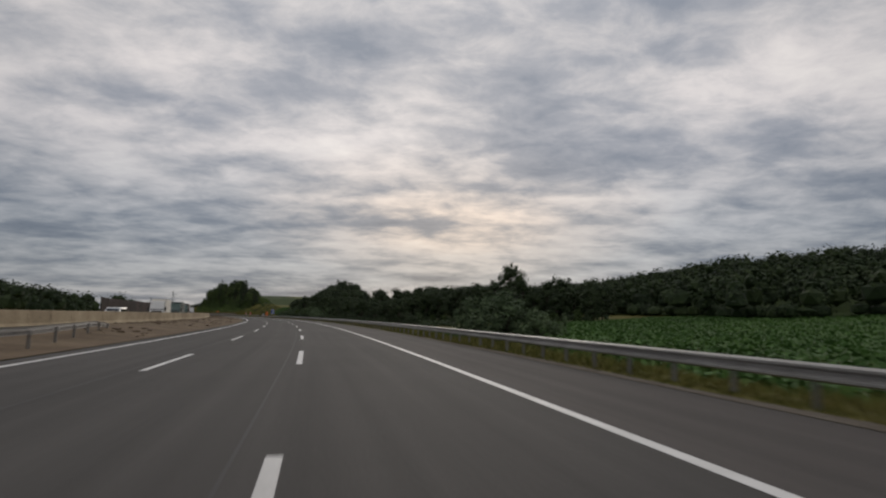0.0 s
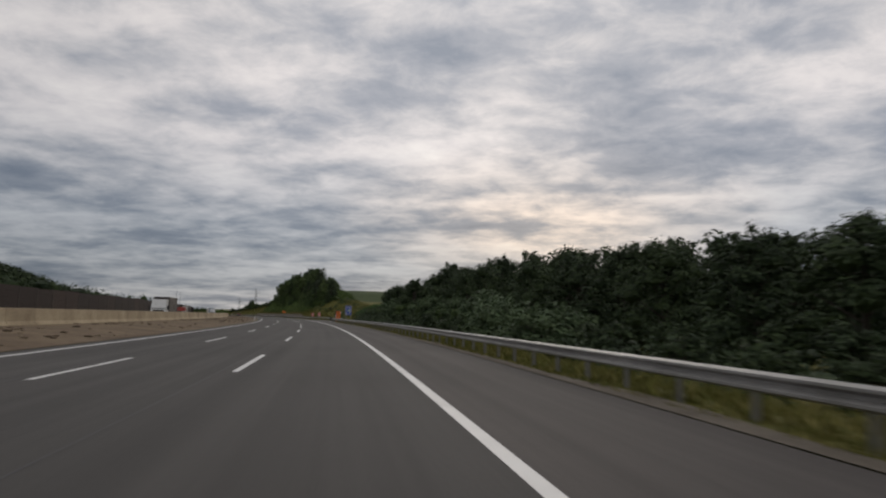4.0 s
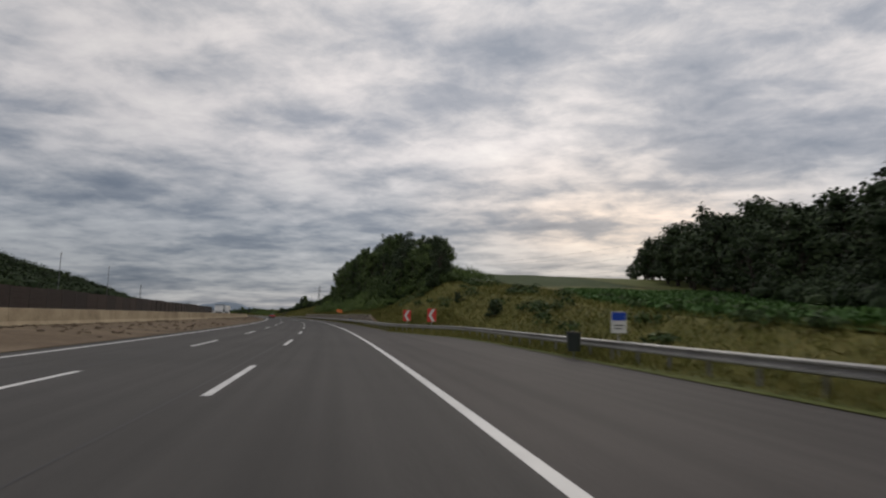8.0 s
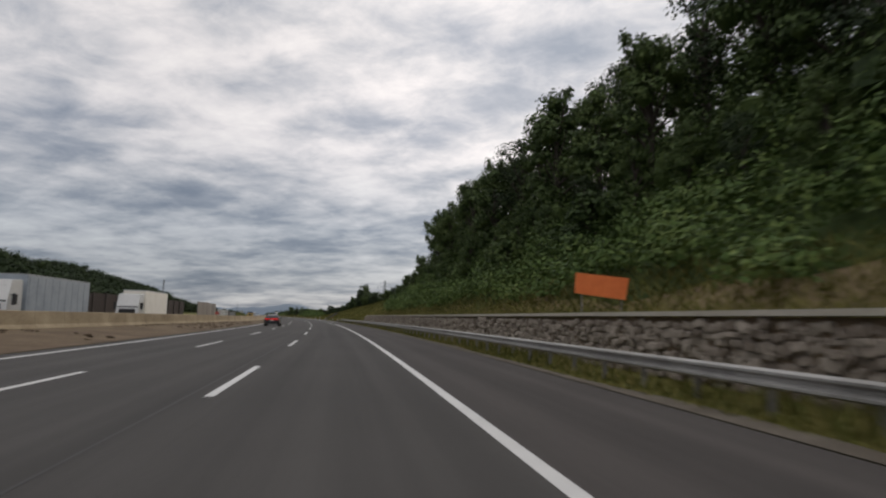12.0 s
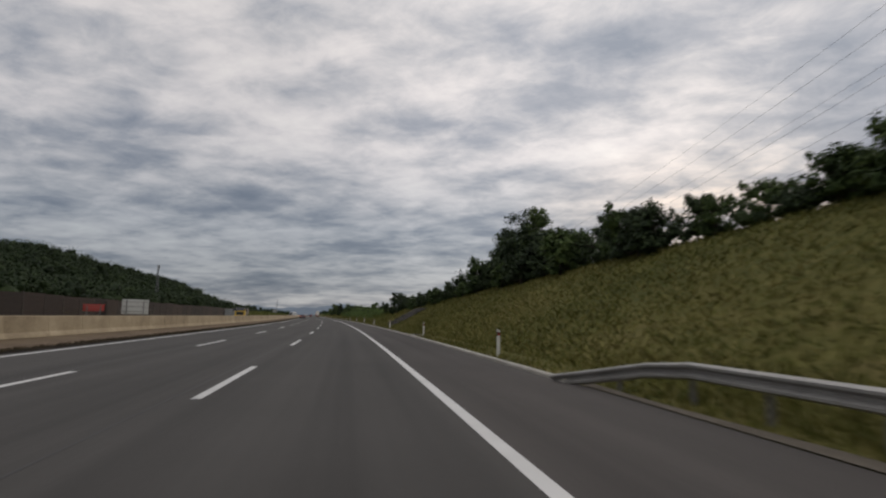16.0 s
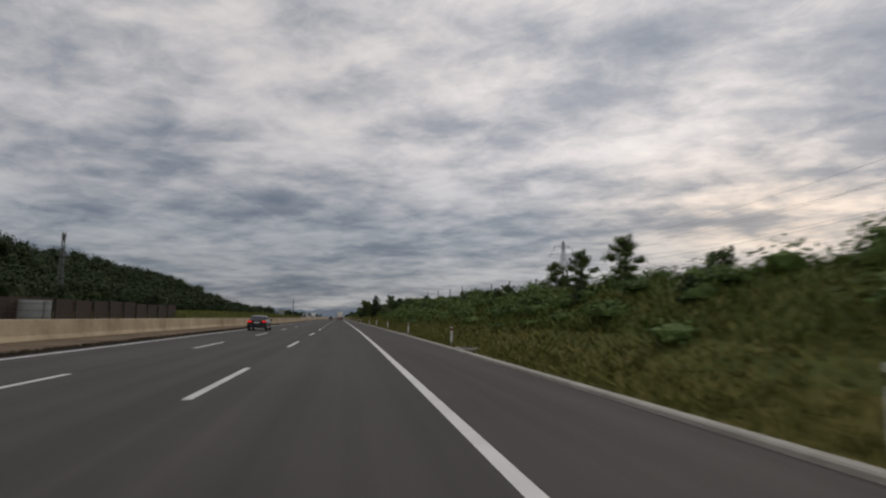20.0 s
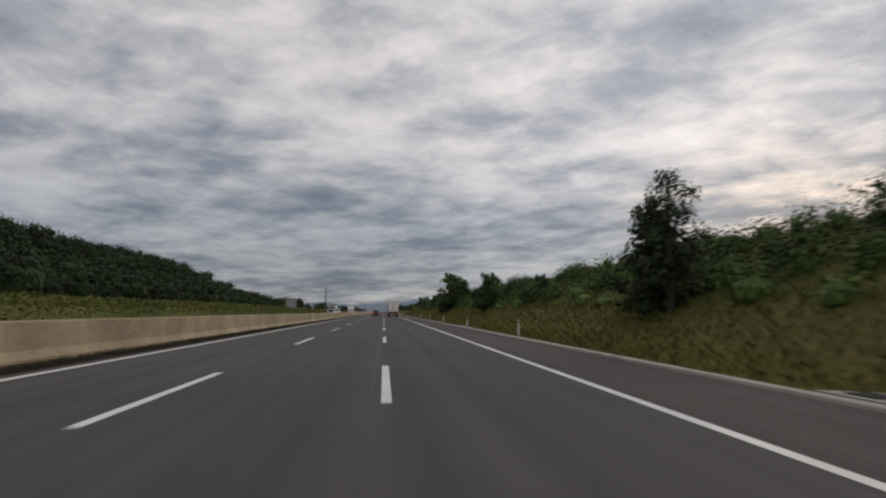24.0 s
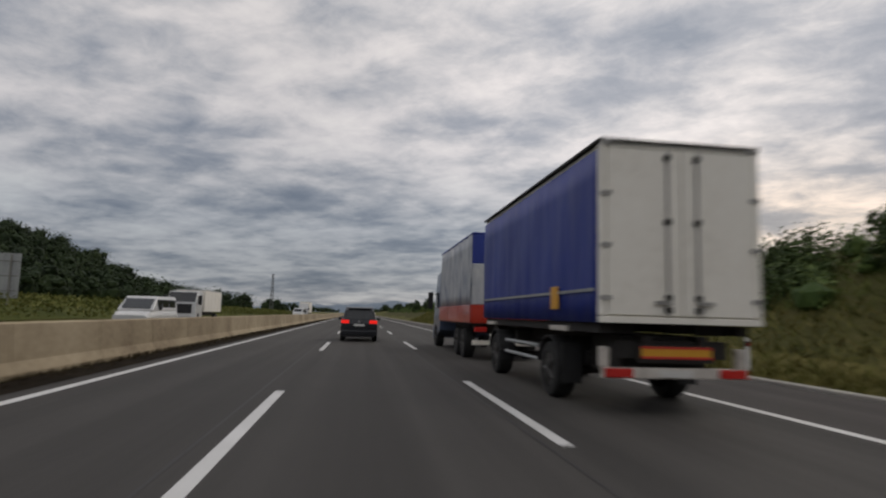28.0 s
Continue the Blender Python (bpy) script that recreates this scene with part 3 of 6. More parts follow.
OAKS = [tree_meshes(11 + k, 13, 4.4, LEAF_DARK, 17, 310, 0.39, bare=0.06) for k in range(5)]
ASHES = [tree_meshes(31 + k, 9, 2.7, LEAF_ASH, 14, 270, 0.285, bare=0.08) for k in range(5)]
AIRY = [tree_meshes(51 + k, 9, 2.6, LEAF_DARK, 13, 210, 0.25, core=0.0, bare=0.14) for k in range(3)]
OAKS_FAR = [tree_meshes(121 + k, 13, 4.4, LEAF_DARK, 15, 100, 0.68, bare=0.02) for k in range(4)]
SHRUBS = [tree_meshes(71 + k, 3.2, 1.75, LEAF, 11, 150, 0.255, bare=-0.06) for k in range(5)]
DARK_SHRUBS = [tree_meshes(81 + k, 3.4, 1.7, LEAF_DARK, 11, 150, 0.255, bare=-0.06) for k in range(4)]
PALE_SHRUBS = [tree_meshes(91 + k, 4.2, 2.3, LEAF_PALE, 12, 200, 0.27, bare=-0.05) for k in range(3)]
plant_rng = np.random.default_rng(5)


def plant(name, meshes, s, u, height, base_height, label, category, group="", wide=1.0):
    k = height / base_height
    m = Matrix.Translation(rd(s, u, ground_z(s, u) - 0.05)) @ Matrix.Rotation(plant_rng.uniform(0, 6.28), 4, "Z") @ Matrix.Diagonal((k * wide, k * wide, k, 1))
    t = thing(name, m, label, category, group)
    pair = meshes[int(plant_rng.integers(len(meshes)))]
    child("trunk", pair[0], t)
    child("crown", pair[1], t)
    return t


# the wood that closes in on the road from the field to the lay-by
OAK_LABEL = "dark green broadleaf tree at the edge of the wood"
wood_v = knots([(148, 84), (160, 66), (180, 44), (200, 28), (215, 19), (268, 13.5)])
for row in range(4):
    s = 150.0 + 2 * row
    while s < 272 - 2 * row:
        v = float(wood_v(s)) + 6.5 * row + plant_rng.uniform(-1.5, 1.5)
        h = plant_rng.uniform(9, 12.5) * (0.82 if row == 0 else 1.08) * (0.88 if s > 190 else 1.0)
        plant("tree", OAKS if row == 0 or s > 225 else OAKS_FAR, s, -v, h * (0.66 if s > 252 else 1.0), 13, OAK_LABEL, "tree", "trees of the wood", wide=1.12)
        s += plant_rng.uniform(4.5, 6.5) if s < 205 else plant_rng.uniform(6.0, 9.0)
for s, v, h in ((133, 21, 6.5), (139, 20, 6.6), (146, 21, 5.6), (153, 20, 6), (160, 21, 6.5), (167, 19, 7), (174, 20, 7.5), (181, 19, 7.5), (188, 20, 8), (196, 20, 8), (204, 19, 8)):
    plant("tree", OAKS, s, -v, h, 13, "round-headed dark tree at the edge of the wood", "tree", "trees of the wood", wide=1.25)
for s, v, h in ((270, 16.5, 7.6), (274, 15.5, 7.4), (278, 18, 7.6)):
    plant("tree", OAKS, s, -v, h, 13, "dark tree where the wood ends at the lay-by", "tree", "trees of the wood", wide=1.2)
plant("tree", OAKS, 196, -80, 20, 13, "tall round-headed oak that stands over the wood", "tree")
for s, v, h in ((31, 8.4, 2.6), (34, 7.6, 3.2), (37, 8.2, 3.6), (40, 7.4, 3.0)):
    plant("shrub", PALE_SHRUBS, s, -v, h, 4.2, "pale green willow bush behind the guardrail", "shrub", "willow bushes at the field")
for s in np.arange(150, 268, 3.4):
    v = float(wood_v(s)) - plant_rng.uniform(3.0, 4.6)
    if v > 7:
        plant("shrub", SHRUBS if plant_rng.random() < 0.6 else PALE_SHRUBS, s, -v, plant_rng.uniform(2.4, 4.2), 3.4, "green bush in front of the wood", "shrub", "bushes of the wood")
# bushes that fill the space between the guardrail and the wood
s = 122.0
while s < 268:
    reach = min(float(wood_v(s)) - 1.0, 30.0)
    for k in range(1 + (reach > 14) + (reach > 22)):
        v = 8.6 + k * 6.5 + plant_rng.uniform(-0.7, 1.6)
        pale = 172 < s < 192 and k == 0
        plant("shrub", PALE_SHRUBS if pale else DARK_SHRUBS, s, -v, plant_rng.uniform(1.3, 2.3) + 0.5 * k + (1.2 if pale else 0.0), 3.7, "pale green bush behind the guardrail" if pale else "dark green bush behind the guardrail", "shrub", "bushes behind the guardrail", wide=1.25)
    s += plant_rng.uniform(2.6, 4.0)
# the wood on the far side of the crop field
far_edge = knots([(268, 14.5), (300, 23), (350, 44), (400, 70), (470, 105)])
for row in range(3):
    s = 272.0 + 3 * row
    while s < 466:
        v = float(far_edge(s)) + 7 * row + plant_rng.uniform(-1.5, 1.5)
        plant("tree", OAKS_FAR if row or s > 330 else OAKS, s, -v, plant_rng.uniform(9, 12.5) * (0.85 if row == 0 else 1.05) * float(np.interp(s, [272, 310, 350, 400, 435, 466], [0.72, 1.0, 1.05, 1.3, 1.15, 0.6])), 13, "dark tree of the wood beyond the crop field", "tree", "trees beyond the field", wide=1.15)
        s += plant_rng.uniform(6.5, 9.5)
# the clump where the bank begins
for s, v, h in ((396, 15, 6.5), (400, 17, 9), (403, 19, 9.5), (406, 12.5, 7), (409, 16, 8.5), (413, 19, 10), (417, 18, 7), (436, 21, 6), (404, 21, 9), (408, 22, 9.5), (398, 16.5, 7), (411, 18, 8)):
    plant("tree", ASHES + OAKS[:1], s, -v, h, 10.5, "leafy tree of a clump on the bank", "tree", "clump of trees on the bank")
plant("tree", OAKS, 401, -18.5, 8.6, 13, "broad leafy tree that tops the clump on the bank", "tree", "clump of trees on the bank", wide=1.1)
for s, v, h in ((394, 18, 6.5), (411, 14, 8.0), (421, 19, 9.5), (425, 17, 9), (430, 18, 8.5)):
    plant("tree", AIRY, s, -v, h, 9, "sparse leafy tree at the edge of the clump", "tree", "clump of trees on the bank", wide=1.2)
# trees along the top of the steep bank
for row in range(3):
    s = 434.0 + 3 * row
    while s < 572:
        v = 14.5 + 5.5 * row + plant_rng.uniform(-2, 2)
        kind = AIRY if plant_rng.random() < (0.1, 0.4, 0.55)[row] else ASHES
        tall = float(np.interp(s, [434, 448, 462, 494, 555, 575], [5.5, 8, 12.5, 12.5, 10.5, 6])) * (0.42 if row == 0 else 1.0)
        plant("tree", kind, s, -v, tall * plant_rng.uniform(0.75, 1.12), 9, "slender tree on the steep bank", "tree", "trees on the steep bank")
        s += plant_rng.uniform(4.5, 7.5)
for s in np.arange(404, 560, 6.2):
    plant("shrub", SHRUBS, s, -(11 + plant_rng.uniform(0, 8)), plant_rng.uniform(2.6, 4.6), 3.2, "dense green bush on the steep bank", "shrub", "bushes on the steep bank", wide=1.15)
for s, v, h in ((392, 16.5, 3.2), (396, 18.5, 3.8), (399, 20, 4.0), (348, 13, 1.6), (362, 13, 1.2)):
    plant("shrub", DARK_SHRUBS, s, -v, h, 3.3, "dark bush on the grassy mound", "shrub", "bushes on the mound", wide=1.2)
# crest of the grassy slope
def on_crest(s):
    return float(foot_v(s)) + float(crest_h(s)) * float(slope_k(s))


s = 568.0
while s < 690:
    h = float(np.interp(s, [568, 580, 592, 604, 618, 632, 644, 656, 668, 676, 682, 690], [3.8, 2.9, 2.4, 2.2, 2.8, 3.6, 3.8, 2.2, 2.0, 2.0, 1.0, 0.9])) * plant_rng.uniform(0.7, 1.25)
    plant("shrub", DARK_SHRUBS if plant_rng.random() < 0.6 else SHRUBS, s, -(on_crest(s) + plant_rng.uniform(-1.6, 1.4)), h, 3.3, "dark bush on the crest of the grassy slope", "shrub", "bushes on the crest", wide=1.1)
    s += plant_rng.uniform(1.2, 2.6)
for s, h in ((635, 6.5), (639, 7.4), (643, 6.0)):
    plant("tree", AIRY if h > 7 else ASHES, s, -(on_crest(s) + 0.8), h, 9, "sparse dark tree on the crest of the grassy slope", "tree", "trees on the crest", wide=1.2)
for s, h in ((629, 3.0), (633, 3.8), (637, 4.4), (641, 4.2), (645, 3.4), (649, 2.8)):
    plant("shrub", DARK_SHRUBS, s, -(on_crest(s) + 0.4), h, 3.3, "dense dark bush on the crest of the grassy slope", "shrub", "bushes on the crest", wide=1.2)
plant("shrub", DARK_SHRUBS, 690, -8.7, 3.3, 3.3, "round dark bush on the grassy slope", "shrub", wide=1.4)
plant("shrub", DARK_SHRUBS, 688.5, -10.2, 2.4, 3.3, "low dark bush beside the round one", "shrub", wide=1.3)
plant("shrub", DARK_SHRUBS, 697, -11.5, 1.5, 3.3, "small dark bush on the grassy slope", "shrub")
s = 706.0
while s < 1330:
    v = 8.5 + plant_rng.uniform(0, 4.5)
    kind = DARK_SHRUBS if plant_rng.random() < 0.45 else SHRUBS
    plant("shrub", kind, s, -v, plant_rng.uniform(1.1, 2.3) * (0.6 if s < 860 else 1.0), 3.3, "leafy bush on the low bank", "shrub", "bushes on the low bank", wide=1.1)
    s += plant_rng.uniform(3.2, 6.5)
for s, v, h in ((753, 11, 2.4), (757, 10.5, 2.2), (762, 11, 2.0), (868, 10, 3.2), (885, 11, 4.2), (943, 8.2, 4.5), (948, 9.5, 4.0), (985, 8.2, 7.2), (989, 9.6, 6.0), (983, 10.5, 4.6), (992, 10.2, 5.6), (996, 9.6, 4.6),
                (1012, 9, 4.0), (1034, 9.5, 3.6), (1060, 9, 4.2), (1088, 9, 4.6)):
    plant("tree", ASHES, s, -v, h, 9, "small dark tree on the low bank", "tree", "small trees on the low bank", wide=1.35)


for s, v, h in ((983, 7.8, 3.2), (987, 7.6, 3.4), (990, 8.4, 3.6), (994, 9.2, 3.0), (945, 8.0, 2.6), (901, 8.6, 2.8)):
    plant("shrub", DARK_SHRUBS, s, -v, h, 3.3, "dark leafy bush at the foot of the low bank", "shrub", "bushes on the low bank", wide=1.1)
plant("shrub", DARK_SHRUBS, 898, -8.0, 4.6, 3.4, "tall dark spiky bush on the low bank", "shrub", wide=0.95)
plant("tree", AIRY, 897, -8.0, 6.3, 9, "sparse dark tree on the low bank", "tree", wide=0.9)


def scatter_plants(name, spots, label, category, leaf, per, size, rng, core=0.7, low=0.42):
    """One joined mass of low growth; spots are rows of s, u, radius, height."""
    V, F, at = [], [], 0
    for s, u, r, h in spots:
        p = rd(s, u, ground_z(s, u))
        v, f = foliage(rng, [((p.x, p.y, p.z + h * low), (r, r, h * (1 - low)))], per, size, core, small=True)
        V.append(v)
        F += [[i + at for i in q] for q in f]
        at += len(v)
    me = mesh_of(name, np.concatenate(V), F, leaf)
    return tagged(new(name, me), label, category, kind="stuff")


rng = np.random.default_rng(21)
spots = []
for s in np.arange(398, 566, 2.3):
    for v in np.arange(9.3, 30, 2.2):
        fade = 1.0 if 405 < s < 548 else 0.55
        if rng.random() < 0.93 * fade and v > 9 + 1.1 * (s - 549):
            spots.append((s + rng.uniform(-1, 1), -(v + rng.uniform(-1, 1)), rng.uniform(1.1, 1.9), rng.uniform(1.2, 2.5)))
scatter_plants("undergrowth", spots, "dense green thicket that covers the steep bank", "thicket", LEAF_LIGHT, 350, 0.255, rng, 0)
spots = [(s, -v, rng.uniform(1.0, 1.7), rng.uniform(1.2, 2.4)) for s, v in zip(rng.uniform(391, 403, 45), rng.uniform(14, 21, 45))]
spots += [(s, -(17 + rng.uniform(0, 9)), rng.uniform(1.3, 2.2), rng.uniform(3.4, 6.2)) for s in np.arange(438, 562, 2.4)]
scatter_plants("undergrowth", spots, "tall bushes among the trees of the steep bank", "thicket", LEAF, 420, 0.25, rng, 0.45)
spots = [(s, -(on_crest(s) + rng.uniform(-0.8, 1.6)), rng.uniform(0.7, 1.3), rng.uniform(0.7, 1.6)) for s in rng.uniform(566, 692, 130)]
scatter_plants("undergrowth", spots, "dark low growth along the crest of the grassy slope", "thicket", LEAF_DARK, 260, 0.2, rng, 0.5)
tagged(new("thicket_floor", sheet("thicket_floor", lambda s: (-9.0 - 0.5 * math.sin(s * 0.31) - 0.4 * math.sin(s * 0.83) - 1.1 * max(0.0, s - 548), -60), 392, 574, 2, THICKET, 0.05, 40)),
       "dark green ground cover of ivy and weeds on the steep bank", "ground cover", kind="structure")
LEDGE = surface("dry_ledge_soil", [(0.085, 0.066, 0.036), (0.150, 0.112, 0.064), (0.240, 0.180, 0.110), (0.12, 0.115, 0.045)], 0.97, scale=0.35, fine=2.4, bump=1.0, spec=0.1)
tagged(new("ledge_soil", sheet("ledge_soil", lambda s: (-6.95, -9.1 - 0.5 * math.sin(s * 0.31)), 394, 560, 2, LEDGE, 0.03, 8)),
       "dry brown soil ledge above the stone wall", "soil", kind="structure")
spots = []
for s in np.arange(713, 1340, 2.6):
    for v in np.arange(7.4 if s < 850 else 9.2, 17, 2.2):
        if rng.random() < (0.85 if s < 830 else 0.6):
            spots.append((s + rng.uniform(-1, 1), -(v + rng.uniform(-0.9, 0.9)), rng.uniform(0.6, 1.3), rng.uniform(0.3, 0.95) if s < 850 else rng.uniform(0.5, 1.4)))
scatter_plants("undergrowth", spots, "low bushes and weeds along the bank", "thicket", LEAF_LIGHT, 130, 0.21, rng, 0.55, 0.2)
spots = [(s, -rng.uniform(7.0, 12), rng.uniform(0.6, 1.3), rng.uniform(0.5, 1.2)) for s in rng.uniform(717, 862, 105)]
scatter_plants("undergrowth", spots, "low leafy bushes among the weeds of the bank", "thicket", LEAF_LIGHT, 420, 0.16, rng, 0.5)
spots = [(s, -rng.uniform(9.6, 14.5), rng.uniform(1.0, 2.0), rng.uniform(0.9, 2.0)) for s in rng.uniform(862, 1090, 180)]
scatter_plants("undergrowth", spots, "leafy bushes along the top of the low bank", "thicket", LEAF, 620, 0.2, rng, 0, 0.15)
spots = [(s + rng.uniform(-2, 2), -(11 + rng.uniform(0, 13)), rng.uniform(0.6, 1.2), rng.uniform(0.5, 1.2)) for s in np.arange(300, 400, 1.7)]
scatter_plants("undergrowth", spots, "brambles and weeds on the grassy mound", "thicket", LEAF, 110, 0.3, rng, 0)
spots = [(s + rng.uniform(-2, 2), -(float(wood_v(s)) - rng.uniform(-3, 4)), rng.uniform(1.6, 2.8), rng.uniform(1.8, 3.6)) for s in np.arange(148, 272, 0.45)]
spots += [(s, -(7.0 + rng.uniform(0, 1) * (min(float(wood_v(s)), 40) - 7)), rng.uniform(1.0, 1.9), rng.uniform(0.9, 2.0)) for s in rng.uniform(124, 270, 330)]
spots += [(s, -(float(far_edge(s)) - 2.5 + rng.uniform(-1.5, 4)), rng.uniform(1.5, 2.6), rng.uniform(2.2, 4.4)) for s in np.arange(266, 345, 0.35)]
spots += [(s, -rng.uniform(9.6, max(10.2, float(far_edge(s)))), rng.uniform(1.2, 2.2), rng.uniform(1.6, 3.2)) for s in rng.uniform(262, 279, 60)]
for s in rng.uniform(266, 318, 300):
    lo = max(9.0, 2.5 + 0.40 * (s - 258))
    if lo < float(far_edge(s)):
        spots.append((s, -rng.uniform(lo, float(far_edge(s))), rng.uniform(1.2, 2.0), rng.uniform(1.2, 2.8)))
scatter_plants("undergrowth", spots, "dark brambles and saplings under the edge of the wood", "thicket", LEAF_DARK, 150, 0.27, rng, 0.4)


def far_wood(name, spots, label, size, per, rng, leaf=LEAF_FAR):
    V, F, at = [], [], 0
    for s, u, h in spots:
        p = rd(s, u, ground_z(s, u))
        r = h * rng.uniform(0.42, 0.62)
        v, f = foliage(rng, [((p.x, p.y, p.z + h * 0.42), (r * 1.05, r * 1.05, h * 0.52)), ((p.x + rng.uniform(-1, 1) * r * 0.5, p.y + rng.uniform(-1, 1) * r * 0.5, p.z + h * 0.72), (r * 0.7, r * 0.7, h * 0.30))],
                       per, size, 0.5, small=True)
        V.append(v)
        F += [[i + at for i in q] for q in f]
        at += len(v)
    return tagged(new(name, mesh_of(name, np.concatenate(V), F, leaf)), label, "forest", kind="stuff")


spots = []
for s in np.arange(120, 1500, 8.0):
    for u in np.arange(84, 205, 10.0):
        h = float(ridge_h(s))
        if h > 3 and (u < 175 or rng.random() < 0.6):
            spots.append((s + rng.uniform(-4, 4), u + rng.uniform(-5, 5), rng.uniform(7.5, 12.5)))
far_wood("far_woods", spots, "dark green forest over the long ridge", 1.3, 66, rng)
wood_foot = knots([(-80, -149), (98, -149), (112, -110), (480, -110)])
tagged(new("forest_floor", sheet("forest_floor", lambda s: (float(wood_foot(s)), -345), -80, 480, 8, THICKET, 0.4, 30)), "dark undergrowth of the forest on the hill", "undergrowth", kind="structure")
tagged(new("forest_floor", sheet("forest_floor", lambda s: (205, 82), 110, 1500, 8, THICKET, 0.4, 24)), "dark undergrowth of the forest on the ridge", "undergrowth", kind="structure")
spots = [(s, float(wood_foot(s)) - rng.uniform(0, 5), rng.uniform(2.2, 3.6), rng.uniform(2.6, 4.6)) for s in np.arange(-40, 260, 1.7)]
scatter_plants("undergrowth", spots, "dark bushes along the foot of the forest", "thicket", LEAF_FAR, 60, 0.9, rng, 0.75)
spots = []
for a in np.arange(-60, 480, 8.5):
    for v in np.arange(152 if a < 105 else 112, 330, 10.0):
        if 27 * math.exp(-((a - 230) / 170) ** 2 - ((v - 300) / 120) ** 2) > 1.6:
            spots.append((a + rng.uniform(-5, 5), -(v + rng.uniform(-6, 6)), rng.uniform(8, 13)))
far_wood("far_woods", spots, "dark forest on the hill behind the crop field", 1.5, 54, rng)
spots = [(s + rng.uniform(-4, 4), 46 + rng.uniform(0, 14), rng.uniform(4, 8)) for s in np.arange(60, 480, 5.0)]
spots += [(s + rng.uniform(-4, 4), 48 + rng.uniform(0, 30), rng.uniform(5, 9)) for s in np.arange(1180, 2300, 9.0)]
spots += [(s + rng.uniform(-4, 4), -12 - rng.uniform(0, 24), rng.uniform(3, 7)) for s in np.arange(1340, 2500, 8.0)]
far_wood("far_woods", spots, "rows of dark trees far along the motorway", 0.7, 40, rng)


# ---------------------------------------------------------------- grass and crops
def blades(name, spots, label, category, material, rng, lean=0.35):
    """Grass blades as slim triangles; spots are arrays s, u, height, width."""
    s, u, h, w = spots
    P = rd_arrays(s, u, land(s, u))
    n = len(s)
    a = rng.uniform(0, 6.283, n)
    d = np.stack([np.cos(a), np.sin(a), np.zeros(n)], 1)
    tip = P + np.stack([rng.normal(0, lean, n) * h, rng.normal(0, lean, n) * h, h], 1)
    V = np.stack([P - d * w[:, None], P + d * w[:, None], tip], 1).reshape(-1, 3)
    me = bpy.data.meshes.new(name)
    me.vertices.add(n * 3)
    me.vertices.foreach_set("co", V.ravel())
    me.loops.add(n * 3)
    me.loops.foreach_set("vertex_index", np.arange(n * 3))
    me.polygons.add(n)
    me.polygons.foreach_set("loop_start", np.arange(0, n * 3, 3))
    me.materials.append(material)
    me.update(calc_edges=True)
    me.validate()
    return tagged(new(name, me), label, category, kind="stuff")


def verge(n, s0, s1, v0, v1, h0, h1):
    s = rng.uniform(s0, s1, n)
    f = shoulder(s)
    patch = 0.55 + 0.45 * np.sin(s * 0.37) * np.sin(s * 0.113 + 1)
    v = -f + v0 + (v1 - v0) * rng.random(n) ** 1.3
    return s, -v, rng.uniform(h0, h1, n) * (0.5 + patch), rng.uniform(0.02, 0.05, n)


def join_spots(*a):
    return [np.concatenate(q) for q in zip(*a)]


blades("roadside_grass", join_spots(verge(50000, -30, 600, 0.5, 1.2, 0.03, 0.15), verge(60000, -30, 600, 1.0, 3.0, 0.10, 0.38), verge(40000, 600, 1100, 0.28, 1.9, 0.06, 0.22)),
       "straw and olive coloured grass tufts along the verge", "grass", DRY, rng)


def slope(n, s0, s1, v0, v1, h0, h1):
    s = rng.uniform(s0, s1, n)
    return s, -(v0 + (v1 - v0) * rng.random(n) ** 1.4), rng.uniform(h0, h1, n), rng.uniform(0.018, 0.045, n)


blades("slope_grass", join_spots(slope(50000, 296, 400, 9, 30, 0.12, 0.45), slope(24000, 348, 397, 6.2, 11, 0.1, 0.4), slope(45000, 392, 566, 6.9, 10.8, 0.12, 0.5), slope(150000, 560, 705, 5.0, 26, 0.08, 0.28), slope(60000, 830, 1150, 4.6, 9, 0.12, 0.45), slope(50000, 695, 850, 4.3, 9.5, 0.08, 0.34),
                                 slope(26000, 20, 280, 6, 24, 0.2, 0.6)),
       "rough yellowish grass on the banks", "grass", DRY, rng, 0.9)
blades("bank_grass", join_spots(slope(60000, 695, 860, 6.8, 17, 0.12, 0.45), slope(45000, 850, 1180, 8.5, 18, 0.15, 0.55)), "long green grass on the low bank", "grass", GREEN_GRASS, rng, 0.7)
tagged(new("bank_turf", sheet("bank_turf", lambda s: (-6.2 + 0.5 * math.sin(s * 0.13), -26), 692, 850, 3, TURF, 0.015, 30)), "green weedy turf on the low bank", "turf", kind="structure")
tagged(new("dry_bank_turf", sheet("dry_bank_turf", lambda s: (-6.2 + 0.5 * math.sin(s * 0.13), -26), 850.4, 1350, 3, DRY_TURF, 0.015, 30)), "yellowish dry turf on the low bank", "turf", kind="structure")
tagged(new("lay_by_verge", sheet("lay_by_verge", lambda s: (float(shoulder(s)) - 0.14, -9.9), 286, 352, 2, TURF, 0.03, 8)), "green weedy verge between the lay-by and its guardrail", "turf", kind="structure")
